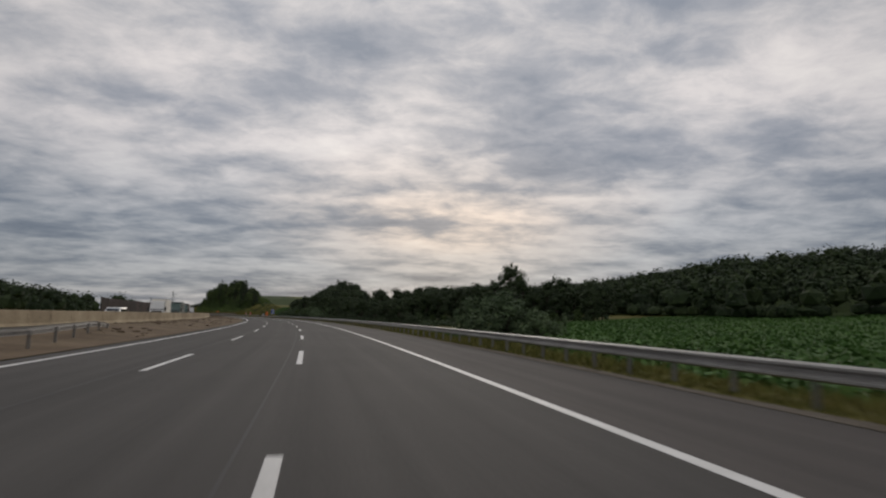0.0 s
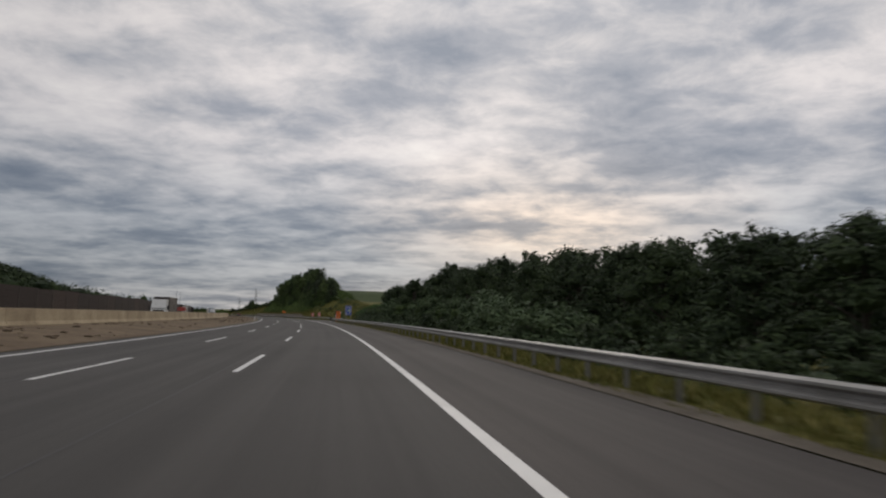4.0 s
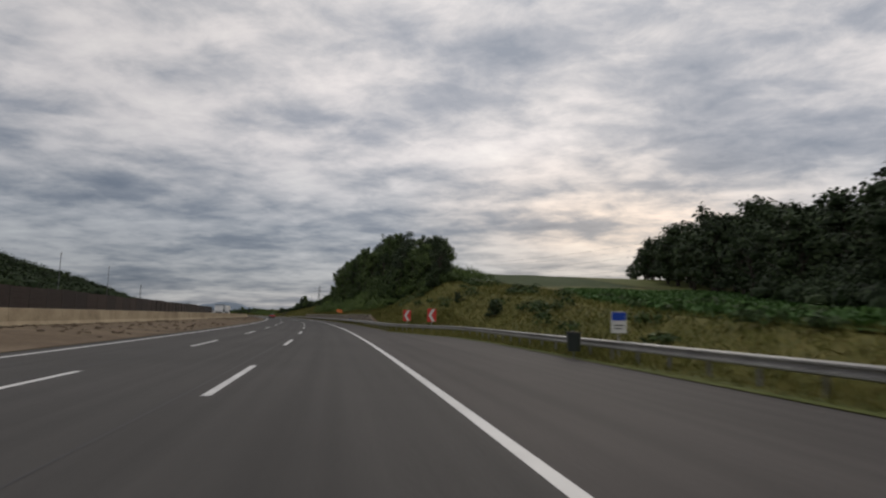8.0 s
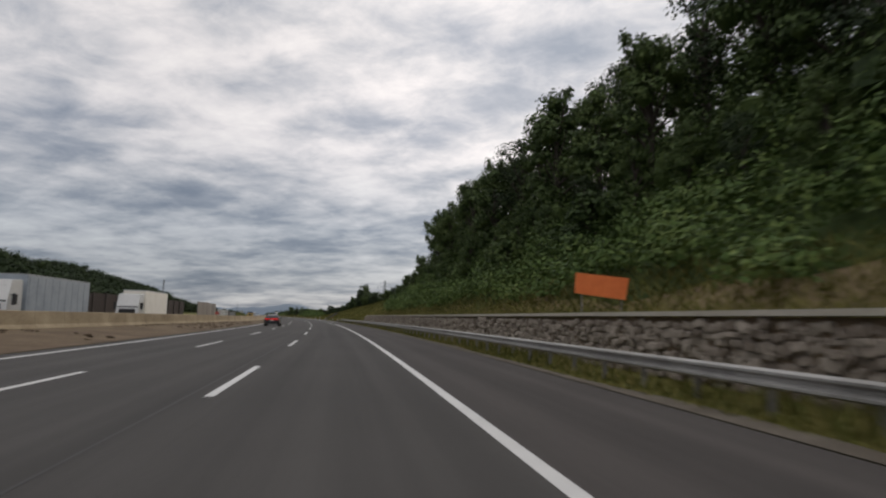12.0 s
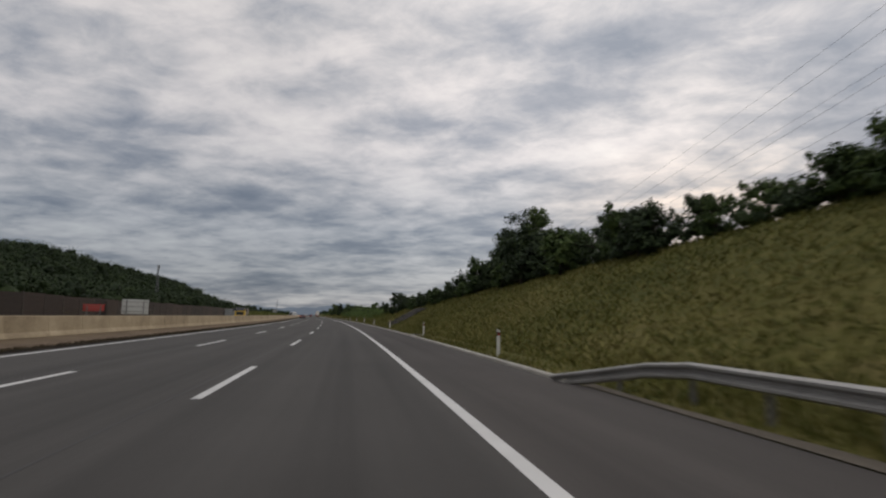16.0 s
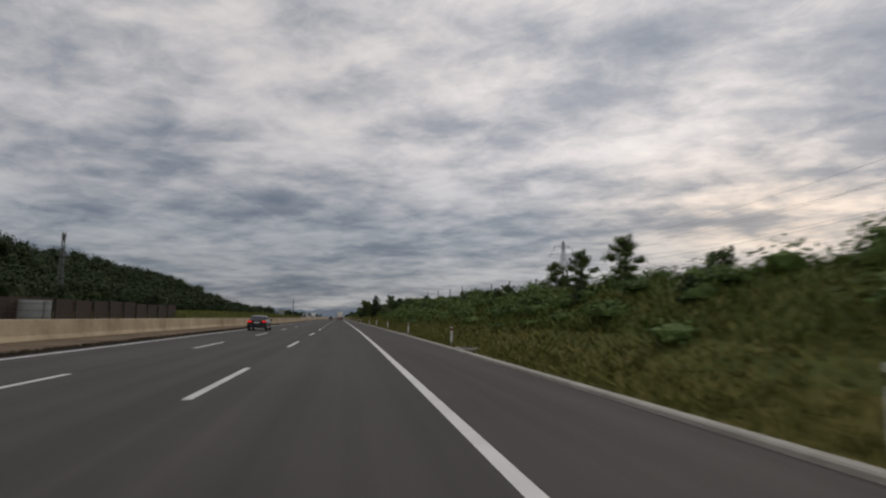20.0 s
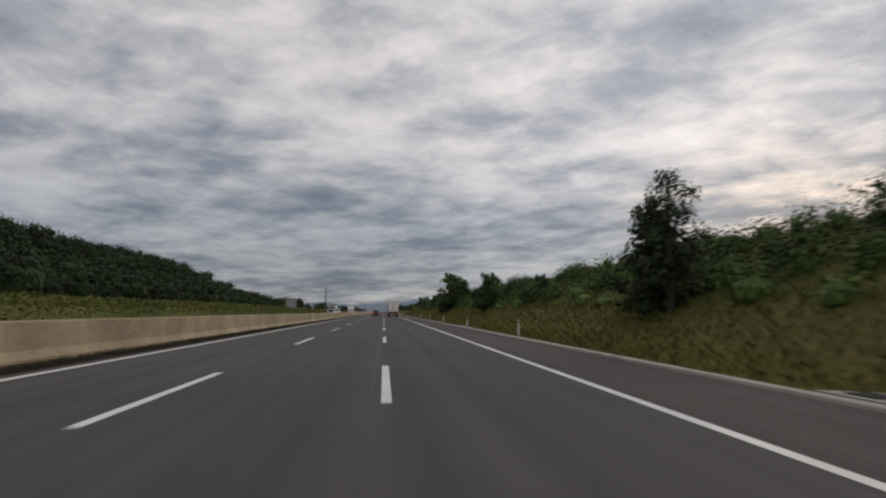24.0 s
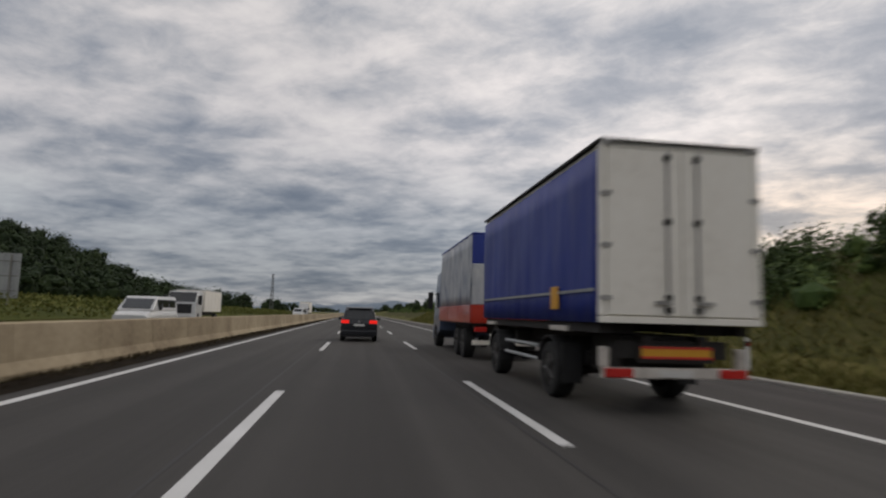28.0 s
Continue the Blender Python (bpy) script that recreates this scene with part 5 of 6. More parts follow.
for s, h in ((768, 1.9), (775, 1.7), (783, 1.9), (790, 1.8), (798, 1.7), (806, 1.9), (815, 1.8), (826, 1.8), (838, 1.9)):
    fence_post(s, -14.0, h)
litter = thing("litter_bin", on_road(316.7, -7.0, 0.0), "dark green litter bin in front of the lay-by guardrail", "litter bin")
part("post", tubes(((0, 0.02, -0.2), (0, 0.02, 1.05), 0.035), n=8), POST_STEEL, litter)
part("bucket", tubes(((0, 0, 0.28), (0, 0, 0.95), 0.24, 0.27), n=18), surface("dark_bin_plastic", [(0.012, 0.016, 0.014), (0.02, 0.026, 0.022), (0.03, 0.036, 0.032)], 0.55), litter)
part("rim", tubes(((0, 0, 0.952), (0, 0, 1.0), 0.29, 0.285), n=18), BLACK, litter)


# ---------------------------------------------------------------- vehicles
GLASS = surface("tinted_glass", [(0.010, 0.012, 0.014), (0.014, 0.016, 0.019), (0.018, 0.021, 0.025)], 0.14, spec=0.6)
TYRE = surface("tyre_rubber", [(0.012, 0.012, 0.012), (0.02, 0.02, 0.02), (0.03, 0.029, 0.028)], 0.85, scale=3, fine=20, bump=0.3)
RIM = surface("alloy_rim", [(0.28, 0.28, 0.29), (0.36, 0.36, 0.37), (0.45, 0.45, 0.46)], 0.35, 0.8)
TAIL = surface("tail_lamp", [(0.34, 0.006, 0.008), (0.42, 0.008, 0.010), (0.48, 0.012, 0.012)], 0.25, emit=((1.0, 0.02, 0.012), 0.7))
TAIL_OFF = surface("tail_lamp_glass", [(0.40, 0.02, 0.018), (0.5, 0.03, 0.025), (0.55, 0.035, 0.03)], 0.25)
LAMP = surface("headlamp", [(0.55, 0.56, 0.57), (0.65, 0.66, 0.67), (0.75, 0.76, 0.77)], 0.2)
CHASSIS = surface("chassis_steel", [(0.018, 0.016, 0.015), (0.030, 0.027, 0.025), (0.048, 0.043, 0.040)], 0.75, scale=1.5, fine=8, bump=0.2)


def paint(name, c):
    return surface(name, [tuple(x * 0.85 for x in c), c, tuple(min(1, x * 1.12) for x in c)], 0.32, 0.15, scale=0.6, fine=5, coat=0.35)


RIM_DARK = surface("dull_truck_rim", [(0.05, 0.05, 0.05), (0.09, 0.088, 0.085), (0.14, 0.135, 0.13)], 0.6, 0.5, scale=3, fine=12)


def wheel(parent, x, y, r, w, dual=False):
    side = 1 if x > 0 else -1
    bm = bmesh.new()
    prof = [(r * 0.62, -w / 2), (r * 0.93, -w / 2), (r, -w / 2 + w * 0.16), (r, w / 2 - w * 0.16), (r * 0.93, w / 2), (r * 0.62, w / 2)]
    n = 24
    rings = [[bm.verts.new((x + b, y + a * math.cos(6.28318 * i / n), r + a * math.sin(6.28318 * i / n))) for a, b in prof] for i in range(n)]
    for i in range(n):
        p, q = rings[i], rings[(i + 1) % n]
        for k in range(len(prof)):
            l = (k + 1) % len(prof)
            bm.faces.new((p[k], p[l], q[l], q[k]))
    bmesh.ops.recalc_face_normals(bm, faces=bm.faces)
    t = part("wheel", bm, TYRE, parent, "black tyre", smooth=False)
    bm = bmesh.new()
    tube(bm, (x + side * (w / 2 - 0.07), y, r), (x + side * (w / 2 - 0.02), y, r), r * 0.62, r * 0.60, 24)
    for k in range(5):
        a = 1.2566 * k
        tube(bm, (x + side * (w / 2 - 0.015), y, r), (x + side * (w / 2 - 0.012), y + r * 0.56 * math.cos(a), r + r * 0.56 * math.sin(a)), r * 0.09, r * 0.07, 6)
    tube(bm, (x + side * (w / 2 - 0.03), y, r), (x + side * (w / 2 + 0.01), y, r), r * 0.14, r * 0.12, 10)
    part("rim", bm, RIM_DARK if r > 0.45 else RIM, t, "metal rim")
    return t


def shell(stations, material_name="body"):
    """A car body lofted along y: each station is y, half width, sill z, belt z, and the section is rounded."""
    bm = bmesh.new()
    rings = []
    for y, w, z0, z1 in stations:
        h = z1 - z0
        sec = [(0.0, z0), (0.80 * w, z0), (0.95 * w, z0 + 0.10 * h), (1.0 * w, z0 + 0.36 * h), (0.985 * w, z0 + 0.66 * h), (0.94 * w, z0 + 0.92 * h), (0.86 * w, z1), (0.0, z1 + 0.02)]
        pts = sec + [(-a, b) for a, b in sec[-2:0:-1]]
        rings.append([bm.verts.new((a, y, b)) for a, b in pts])
    for p, q in zip(rings[:-1], rings[1:]):
        for k in range(len(p)):
            l = (k + 1) % len(p)
            bm.faces.new((p[k], p[l], q[l], q[k]))
    bm.faces.new(rings[0])
    bm.faces.new(rings[-1][::-1])
    bmesh.ops.recalc_face_normals(bm, faces=bm.faces)
    return bm


def cabin(pts, w0, w1):
    """A greenhouse: side outline (y, z) from rear foot over the roof to front foot; half widths at foot and roof."""
    bm = bmesh.new()
    zs = [z for _, z in pts]
    lo, hi = min(zs), max(zs)
    L_, R_ = [], []
    for y, z in pts:
        w = w0 + (w1 - w0) * (z - lo) / (hi - lo)
        L_.append(bm.verts.new((-w, y, z)))
        R_.append(bm.verts.new((w, y, z)))
    for i in range(len(pts) - 1):
        bm.faces.new((L_[i], L_[i + 1], R_[i + 1], R_[i]))
    bm.faces.new(L_[::-1])
    bm.faces.new(R_)
    bm.faces.new((L_[0], R_[0], R_[-1], L_[-1]))
    bmesh.ops.recalc_face_normals(bm, faces=bm.faces)
    bmesh.ops.bevel(bm, geom=[e for e in bm.edges], offset=0.035, segments=2, affect="EDGES", profile=0.6)
    return bm


def minivan(m):
    c = thing("minivan", m, "black minivan with lit red tail lamps and dark glass", "car")
    body = paint("black_car_paint", (0.012, 0.013, 0.017))
    hw = 0.94
    part("body", shell([(0.0, 0.84, 0.42, 0.86), (0.04, 0.90, 0.33, 1.00), (0.5, hw, 0.26, 1.03), (2.4, hw, 0.24, 1.00), (3.5, hw, 0.26, 0.98), (4.3, 0.91, 0.28, 0.86), (4.72, 0.80, 0.33, 0.70), (4.82, 0.66, 0.40, 0.60)]), body, c)
    part("cabin", cabin([(0.05, 0.98), (0.22, 1.55), (0.45, 1.69), (1.2, 1.73), (2.3, 1.68), (2.75, 1.52), (3.75, 0.96)], 0.88, 0.66), body, c)
    part("rear_window", flat_poly([(-0.66, 1.10), (0.66, 1.10), (0.56, 1.56), (-0.56, 1.56)], -0.012, 0.0), GLASS, c, "dark rear window").matrix_basis = Matrix.Translation((0, 0.075, 0)) @ Matrix.Translation((0, 0, 1.1)) @ Matrix.Rotation(radians(-17), 4, "X") @ Matrix.Translation((0, 0, -1.1))
    for sx in (-1, 1):
        for a, b in ((0.42, 1.25), (1.33, 2.25), (2.33, 3.0)):
            w = bmesh.new()
            pts = [(a, 1.08), (b, 1.08), (b - (0.0 if b < 3 else 0.55), 1.56), (a + 0.05, 1.56)]
            v0 = [w.verts.new((sx * (0.885 - 0.30 * (z - 0.98)), y, z)) for y, z in pts]
            v1 = [w.verts.new((sx * (0.865 - 0.30 * (z - 0.98)), y, z)) for y, z in pts]
            w.faces.new(v0)
            w.faces.new(v1[::-1])
            for i in range(4):
                w.faces.new((v0[i], v0[(i + 1) % 4], v1[(i + 1) % 4], v1[i]))
            bmesh.ops.recalc_face_normals(w, faces=w.faces)
            part("side_window", w, GLASS, c, "dark side window")
        part("tail_lamp", boxes((min(sx * 0.50, sx * 0.88), max(sx * 0.50, sx * 0.88), -0.03, 0.06, 0.90, 1.06), bevel=0.025), TAIL, c, "lit red tail lamp")
        part("mirror", boxes((min(sx * 0.92, sx * 1.12), max(sx * 0.92, sx * 1.12), 2.95, 3.08, 1.02, 1.18), bevel=0.04), body, c)
        part("roof_rail", tubes(((sx * 0.60, 0.6, 1.73), (sx * 0.60, 2.4, 1.74), 0.02), n=6), RIM, c)
    part("bumper", boxes((-0.90, 0.90, -0.07, 0.22, 0.30, 0.56), bevel=0.05), body, c)
    part("skirt", boxes((-0.74, 0.74, -0.05, 0.12, 0.22, 0.32), bevel=0.02), BLACK, c)
    part("licence_plate", boxes((-0.26, 0.26, -0.045, -0.02, 0.76, 0.87)), WHITE, c, "white licence plate without characters")
    part("badge", tubes(((0, -0.02, 0.99), (0, 0.03, 0.99), 0.06), n=16), RIM, c, "round chrome badge")
    part("spoiler", boxes((-0.56, 0.56, 0.10, 0.40, 1.60, 1.66), bevel=0.02), body, c)
    for x in (-0.80, 0.80):
        for y in (0.95, 3.85):
            wheel(c, x, y, 0.34, 0.23)
    return c


minivan(on_road(1049.4, 6.5, 0.0))


def coupe(m):
    c = thing("fastback_car", m, "black fastback car with a full-width lit red tail lamp", "car")
    body = paint("graphite_paint", (0.020, 0.020, 0.023))
    part("body", shell([(0.0, 0.82, 0.44, 0.92), (0.05, 0.92, 0.36, 1.02), (0.6, 0.97, 0.26, 1.03), (2.5, 0.97, 0.24, 0.98), (3.8, 0.96, 0.26, 0.94), (4.5, 0.90, 0.28, 0.84), (4.85, 0.74, 0.36, 0.68)]), body, c)
    part("cabin", cabin([(0.10, 0.98), (0.55, 1.22), (1.4, 1.50), (2.1, 1.55), (2.6, 1.50), (3.7, 0.94)], 0.86, 0.60), BLACK, c, "black roof and glasshouse")
    part("rear_window", boxes((-0.55, 0.55, -0.02, 0.02, 0.0, 0.72), bevel=0.01), GLASS, c, "dark sloping rear window").matrix_basis = Matrix.Translation((0, 0.62, 1.27)) @ Matrix.Rotation(radians(-71), 4, "X")
    for sx in (-1, 1):
        part("side_window", boxes((min(sx * 0.70, sx * 0.79), max(sx * 0.70, sx * 0.79), 1.1, 2.6, 1.04, 1.34), bevel=0.03), GLASS, c, "dark side window")
        part("mirror", boxes((min(sx * 0.92, sx * 1.10), max(sx * 0.92, sx * 1.10), 2.8, 2.95, 0.98, 1.12), bevel=0.04), BLACK, c)
        part("exhaust", tubes(((sx * 0.6, -0.08, 0.36), (sx * 0.6, 0.2, 0.36), 0.05), n=10), RIM, c)
    part("tail_lamp", boxes((-0.86, 0.86, -0.05, 0.06, 0.87, 0.95), bevel=0.02), TAIL, c, "full-width lit red tail lamp")
    part("bumper", boxes((-0.93, 0.93, -0.06, 0.25, 0.30, 0.62), bevel=0.06), BLACK, c, "black rear bumper")
    part("licence_plate", boxes((-0.26, 0.26, -0.075, -0.055, 0.68, 0.79)), WHITE, c, "white licence plate without characters")
    part("spoiler", boxes((-0.62, 0.62, -0.02, 0.25, 1.05, 1.09), bevel=0.015), body, c)
    for x in (-0.84, 0.84):
        for y in (0.95, 3.85):
            wheel(c, x, y, 0.36, 0.26)
    return c


coupe(on_road(519.0, 9.15, 0.0))



def sedan(m):
    c = thing("saloon_car", m, "black saloon car with lit red tail lamps", "car")
    body = paint("deep_black_paint", (0.010, 0.010, 0.012))
    part("body", shell([(0.0, 0.78, 0.44, 0.88), (0.05, 0.88, 0.36, 0.98), (0.7, 0.92, 0.26, 1.00), (2.5, 0.93, 0.24, 0.96), (3.7, 0.92, 0.26, 0.92), (4.4, 0.87, 0.28, 0.80), (4.72, 0.72, 0.36, 0.66)]), body, c)
    part("cabin", cabin([(0.62, 0.95), (1.22, 1.36), (1.7, 1.44), (2.4, 1.43), (2.75, 1.36), (3.6, 0.92)], 0.83, 0.58), body, c)
    part("rear_window", boxes((-0.54, 0.54, -0.02, 0.02, 0.0, 0.52), bevel=0.01), GLASS, c, "dark sloping rear window").matrix_basis = Matrix.Translation((0, 0.78, 1.05)) @ Matrix.Rotation(radians(-55), 4, "X")
    for sx in (-1, 1):
        for a, b in ((1.15, 1.95), (2.05, 2.85)):
            part("side_window", boxes((min(sx * 0.66, sx * 0.755), max(sx * 0.66, sx * 0.755), a, b, 1.02, 1.28), bevel=0.03), GLASS, c, "dark side window")
        part("tail_lamp", boxes((min(sx * 0.46, sx * 0.86), max(sx * 0.46, sx * 0.86), -0.03, 0.10, 0.80, 0.92), bevel=0.025), TAIL, c, "lit red tail lamp")
        part("mirror", boxes((min(sx * 0.90, sx * 1.07), max(sx * 0.90, sx * 1.07), 2.85, 2.98, 0.96, 1.10), bevel=0.04), body, c)
        part("exhaust", tubes(((sx * 0.55, -0.07, 0.34), (sx * 0.55, 0.2, 0.34), 0.04), n=10), RIM, c)
    part("bumper", boxes((-0.88, 0.88, -0.06, 0.25, 0.30, 0.58), bevel=0.06), body, c)
    part("licence_plate", boxes((-0.26, 0.26, -0.05, -0.03, 0.72, 0.83)), WHITE, c, "white licence plate without characters")
    for x in (-0.80, 0.80):
        for y in (0.95, 3.75):
            wheel(c, x, y, 0.33, 0.23)
    return c


sedan(on_road(786.0, 9.7, 0.0))

TARP_BLUE = surface("blue_tarpaulin", [(0.009, 0.023, 0.18), (0.013, 0.032, 0.23), (0.019, 0.043, 0.29)], 0.5, scale=0.5, fine=2.5, bump=0.5, stretch=(1, 2, 0.4))
TARP_GREY = surface("grey_tarpaulin", [(0.09, 0.12, 0.24), (0.42, 0.44, 0.47), (0.66, 0.66, 0.65)], 0.55, scale=0.9, fine=2.2, bump=0.8, stretch=(1, 2.2, 0.6))
BOX_WHITE = surface("white_box_body", [(0.70, 0.665, 0.585), (0.80, 0.765, 0.685), (0.84, 0.81, 0.735)], 0.5, scale=0.7, fine=5)
DIRTY_WHITE = surface("grimy_white_steel", [(0.34, 0.30, 0.26), (0.54, 0.50, 0.45), (0.70, 0.67, 0.61)], 0.65, scale=2.5, fine=9, bump=0.1)
YELLOW = surface("yellow_marker", [(0.55, 0.26, 0.02), (0.66, 0.33, 0.03), (0.72, 0.38, 0.05)], 0.5)
TRUCK_RED = paint("truck_red_paint", (0.50, 0.045, 0.025))


def curtain(x, y0, y1, z0, z1, side, waves, lean=0.0, deep=0.018):
    """A tarpaulin side with shallow vertical folds and a scalloped hem."""
    bm = bmesh.new()
    nx, nz = waves * 4, 6
    grid = []
    for i in range(nx + 1):
        col = []
        for k in range(nz + 1):
            q = i / nx
            z = z0 + (z1 - z0) * k / nz
            d = deep * math.sin(q * waves * 6.283 + lean * k) * (1 - (0.6 if not lean else 0.2) * k / nz) + 0.01 * math.sin(q * 23 + k)
            col.append(bm.verts.new((x + side * d, y0 + (y1 - y0) * q, z)))
        grid.append(col)
    for i in range(nx):
        for k in range(nz):
            bm.faces.new((grid[i][k], grid[i + 1][k], grid[i + 1][k + 1], grid[i][k + 1]))
    ex = bmesh.ops.extrude_face_region(bm, geom=list(bm.faces))
    for v in ex["geom"]:
        if isinstance(v, bmesh.types.BMVert):
            v.co.x -= side * 0.03
    bmesh.ops.recalc_face_normals(bm, faces=bm.faces)
    return bm


def arc_band(x, y, z, r, half):
    """A curved mudguard over a wheel."""
    bm = bmesh.new()
    rings = []
    for k in range(13):
        a = math.pi * (0.06 + 0.88 * k / 12)
        rings.append([bm.verts.new((x + dx, y + q * math.cos(a), z + q * math.sin(a))) for dx, q in ((-half, r), (half, r), (half, r + 0.03), (-half, r + 0.03))])
    for p, q in zip(rings[:-1], rings[1:]):
        for i in range(4):
            bm.faces.new((p[i], p[(i + 1) % 4], q[(i + 1) % 4], q[i]))
    bm.faces.new(rings[0][::-1])
    bm.faces.new(rings[-1])
    bmesh.ops.recalc_face_normals(bm, faces=bm.faces)
    return bm


def trailer(m):
    t = thing("box_trailer", m, "two-axle trailer with a blue curtain side and white rear doors", "trailer")
    W, z0, z1, L_ = 1.28, 1.56, 4.06, 8.3
    part("box_frame", boxes((-W + 0.08, W - 0.08, 0.02, L_, z0 - 0.16, z0), (-W + 0.05, W - 0.05, 0.02, L_, z1 - 0.02, z1 + 0.04), (-W + 0.05, W - 0.05, L_ - 0.08, L_, z0, z1 - 0.02),
                            (-W + 0.03, W - 0.03, 0.06, 0.1, z0, z1 - 0.02), bevel=0.01), BOX_WHITE, t)
    for side in (-1, 1):
        part("curtain", curtain(side * W, 0.10, L_ - 0.02, z0 - 0.18, z1 - 0.06, side, 11, 0.0, 0.010), TARP_BLUE, t, "blue curtain side", smooth=True)
        part("strap_line", boxes((min(side * (W + 0.03), side * (W + 0.045)), max(side * (W + 0.03), side * (W + 0.045)), 0.15, L_ - 0.1, z0 + 0.28, z0 + 0.33)), SIGN_BACK, t, "pale strap along the curtain")
        part("side_marker", boxes((min(side * (W + 0.03), side * (W + 0.05)), max(side * (W + 0.03), side * (W + 0.05)), 1.75, 2.15, z0 + 0.02, z0 + 0.42), bevel=0.01), YELLOW, t, "yellow marker plate")
        part("rear_post", boxes((min(side * W, side * (W - 0.09)), max(side * W, side * (W - 0.09)), -0.03, 0.12, z0 - 0.08, z1 + 0.02), bevel=0.015), BOX_WHITE, t)
        door = part("rear_door", boxes((min(side * 0.012, side * (W - 0.10)), max(side * 0.012, side * (W - 0.10)), -0.035, 0.02, z0 - 0.06, z1 - 0.05), bevel=0.008), BOX_WHITE, t, "white rear door")
        for x in (0.24,):
            part("lock_rod", tubes(((side * x, -0.06, z0 - 0.04), (side * x, -0.06, z1 - 0.08), 0.018), n=8), STEEL, door)
            for z in (z0 - 0.02, z0 + 0.16, z0 + 1.3, z1 - 0.22):
                part("rod_bracket", boxes((side * x - 0.05, side * x + 0.05, -0.085, -0.036, z, z + 0.09), bevel=0.008), CHASSIS, door)
            part("lock_handle", boxes((min(side * (x - 0.04), side * (x + 0.22)), max(side * (x - 0.04), side * (x + 0.22)), -0.095, -0.065, z0 + 0.10, z0 + 0.16), bevel=0.008), STEEL, door)
        for k in range(4):
            z = z0 + 0.15 + k * 0.78
            part("hinge", boxes((min(side * (W - 0.16), side * (W + 0.01)), max(side * (W - 0.16), side * (W + 0.01)), -0.05, -0.031, z, z + 0.07)), STEEL, t)
        part("frame_beam", boxes((side * 0.45 - 0.07, side * 0.45 + 0.07, 0.2, L_ - 0.3, 0.92, 1.20), bevel=0.01), CHASSIS, t)
        for y in (2.45, 6.8):
            arc = arc_band(side * 1.08, y, 0.5, 0.59, 0.20)
            part("mudguard", arc, BLACK, t, "black mudguard")
        part("side_rail", boxes((min(side * 1.02, side * 1.20), max(side * 1.02, side * 1.20), 0.2, L_ - 0.1, 1.22, 1.37), bevel=0.012), CHASSIS, t, "dark steel side rail")
        for k in range(8):
            part("floor_bearer", boxes((min(side * 0.5, side * 1.02), max(side * 0.5, side * 1.02), 0.5 + k * 1.02, 0.58 + k * 1.02, 1.21, 1.36)), CHASSIS, t)
        part("tail_lamp", boxes((min(side * 0.70, side * 1.14), max(side * 0.70, side * 1.14), -0.10, -0.064, 0.575, 0.715), bevel=0.015), TAIL_OFF, t, "red tail lamp")
        part("lamp_mount", boxes((min(side * 1.04, side * 1.17), max(side * 1.04, side * 1.17), -0.02, 0.12, 0.723, 1.02), bevel=0.02), DIRTY_WHITE, t)
    part("roof_edge", boxes((-W - 0.02, W + 0.02, -0.04, L_ + 0.02, z1 + 0.042, z1 + 0.09), bevel=0.015), CHASSIS, t, "dark roof edge")
    part("rear_sill", boxes((-W, W, -0.05, 0.15, z0 - 0.18, z0 - 0.085), bevel=0.01), BOX_WHITE, t)
    for y in (0.3, 2.2, 6.0, 7.2):
        part("cross_member", boxes((-0.9, 0.9, y, y + 0.25, 0.85, 1.12), bevel=0.01), CHASSIS, t)
    for y in (1.5, 6.9):
        part("side_bracket", boxes((-1.29, -1.03, y, y + 0.85, 1.21, 1.30), bevel=0.02), DIRTY_WHITE, t, "pale steel bracket")
    part("bumper", boxes((-1.16, 1.16, -0.06, 0.06, 0.56, 0.72), bevel=0.02), DIRTY_WHITE, t, "dirty white rear bumper")
    part("marker_plate", boxes((-0.56, 0.56, -0.085, -0.062, 0.86, 1.04)), YELLOW, t, "yellow and red reflective plate")
    part("marker_border", boxes((-0.56, 0.56, -0.092, -0.086, 0.86, 0.895), (-0.56, 0.56, -0.092, -0.086, 1.005, 1.04)), RED, t)
    part("plate_carrier", boxes((-0.6, 0.6, -0.06, -0.02, 0.80, 1.06)), CHASSIS, t)
    part("licence_plate", boxes((-0.26, 0.26, -0.075, -0.062, 0.585, 0.695)), WHITE, t, "white licence plate without characters")
    part("underframe_box", boxes((-0.72, 0.72, 0.55, 1.7, 0.58, 1.19), bevel=0.03), CHASSIS, t, "dark box under the frame")
    for side in (-1, 1):
        part("mud_flap", boxes((min(side * 0.9, side * 1.24), max(side * 0.9, side * 1.24), 1.72, 1.75, 0.32, 1.0)), BLACK, t, "black mud flap")
    for c in t.children:
        if c.name.split(".")[0] in ("bumper", "tail_lamp", "lamp_mount", "marker_plate", "marker_border", "plate_carrier", "licence_plate"):
            c.matrix_basis = Matrix.Translation((0, 0.25, 0))
    part("axle", tubes(((-1.0, 2.45, 0.5), (1.0, 2.45, 0.5), 0.08), n=10), CHASSIS, t)
    part("axle", tubes(((-1.0, 6.8, 0.5), (1.0, 6.8, 0.5), 0.08), n=10), CHASSIS, t)
    for x in (-1.08, 1.08):
        for y in (2.45, 6.8):
            wheel(t, x, y, 0.50, 0.36)
    part("drawbar", tubes(((-0.4, 7.2, 0.75), (0, 9.7, 0.7), 0.06), ((0.4, 7.2, 0.75), (0, 9.7, 0.7), 0.06), n=8), CHASSIS, t)
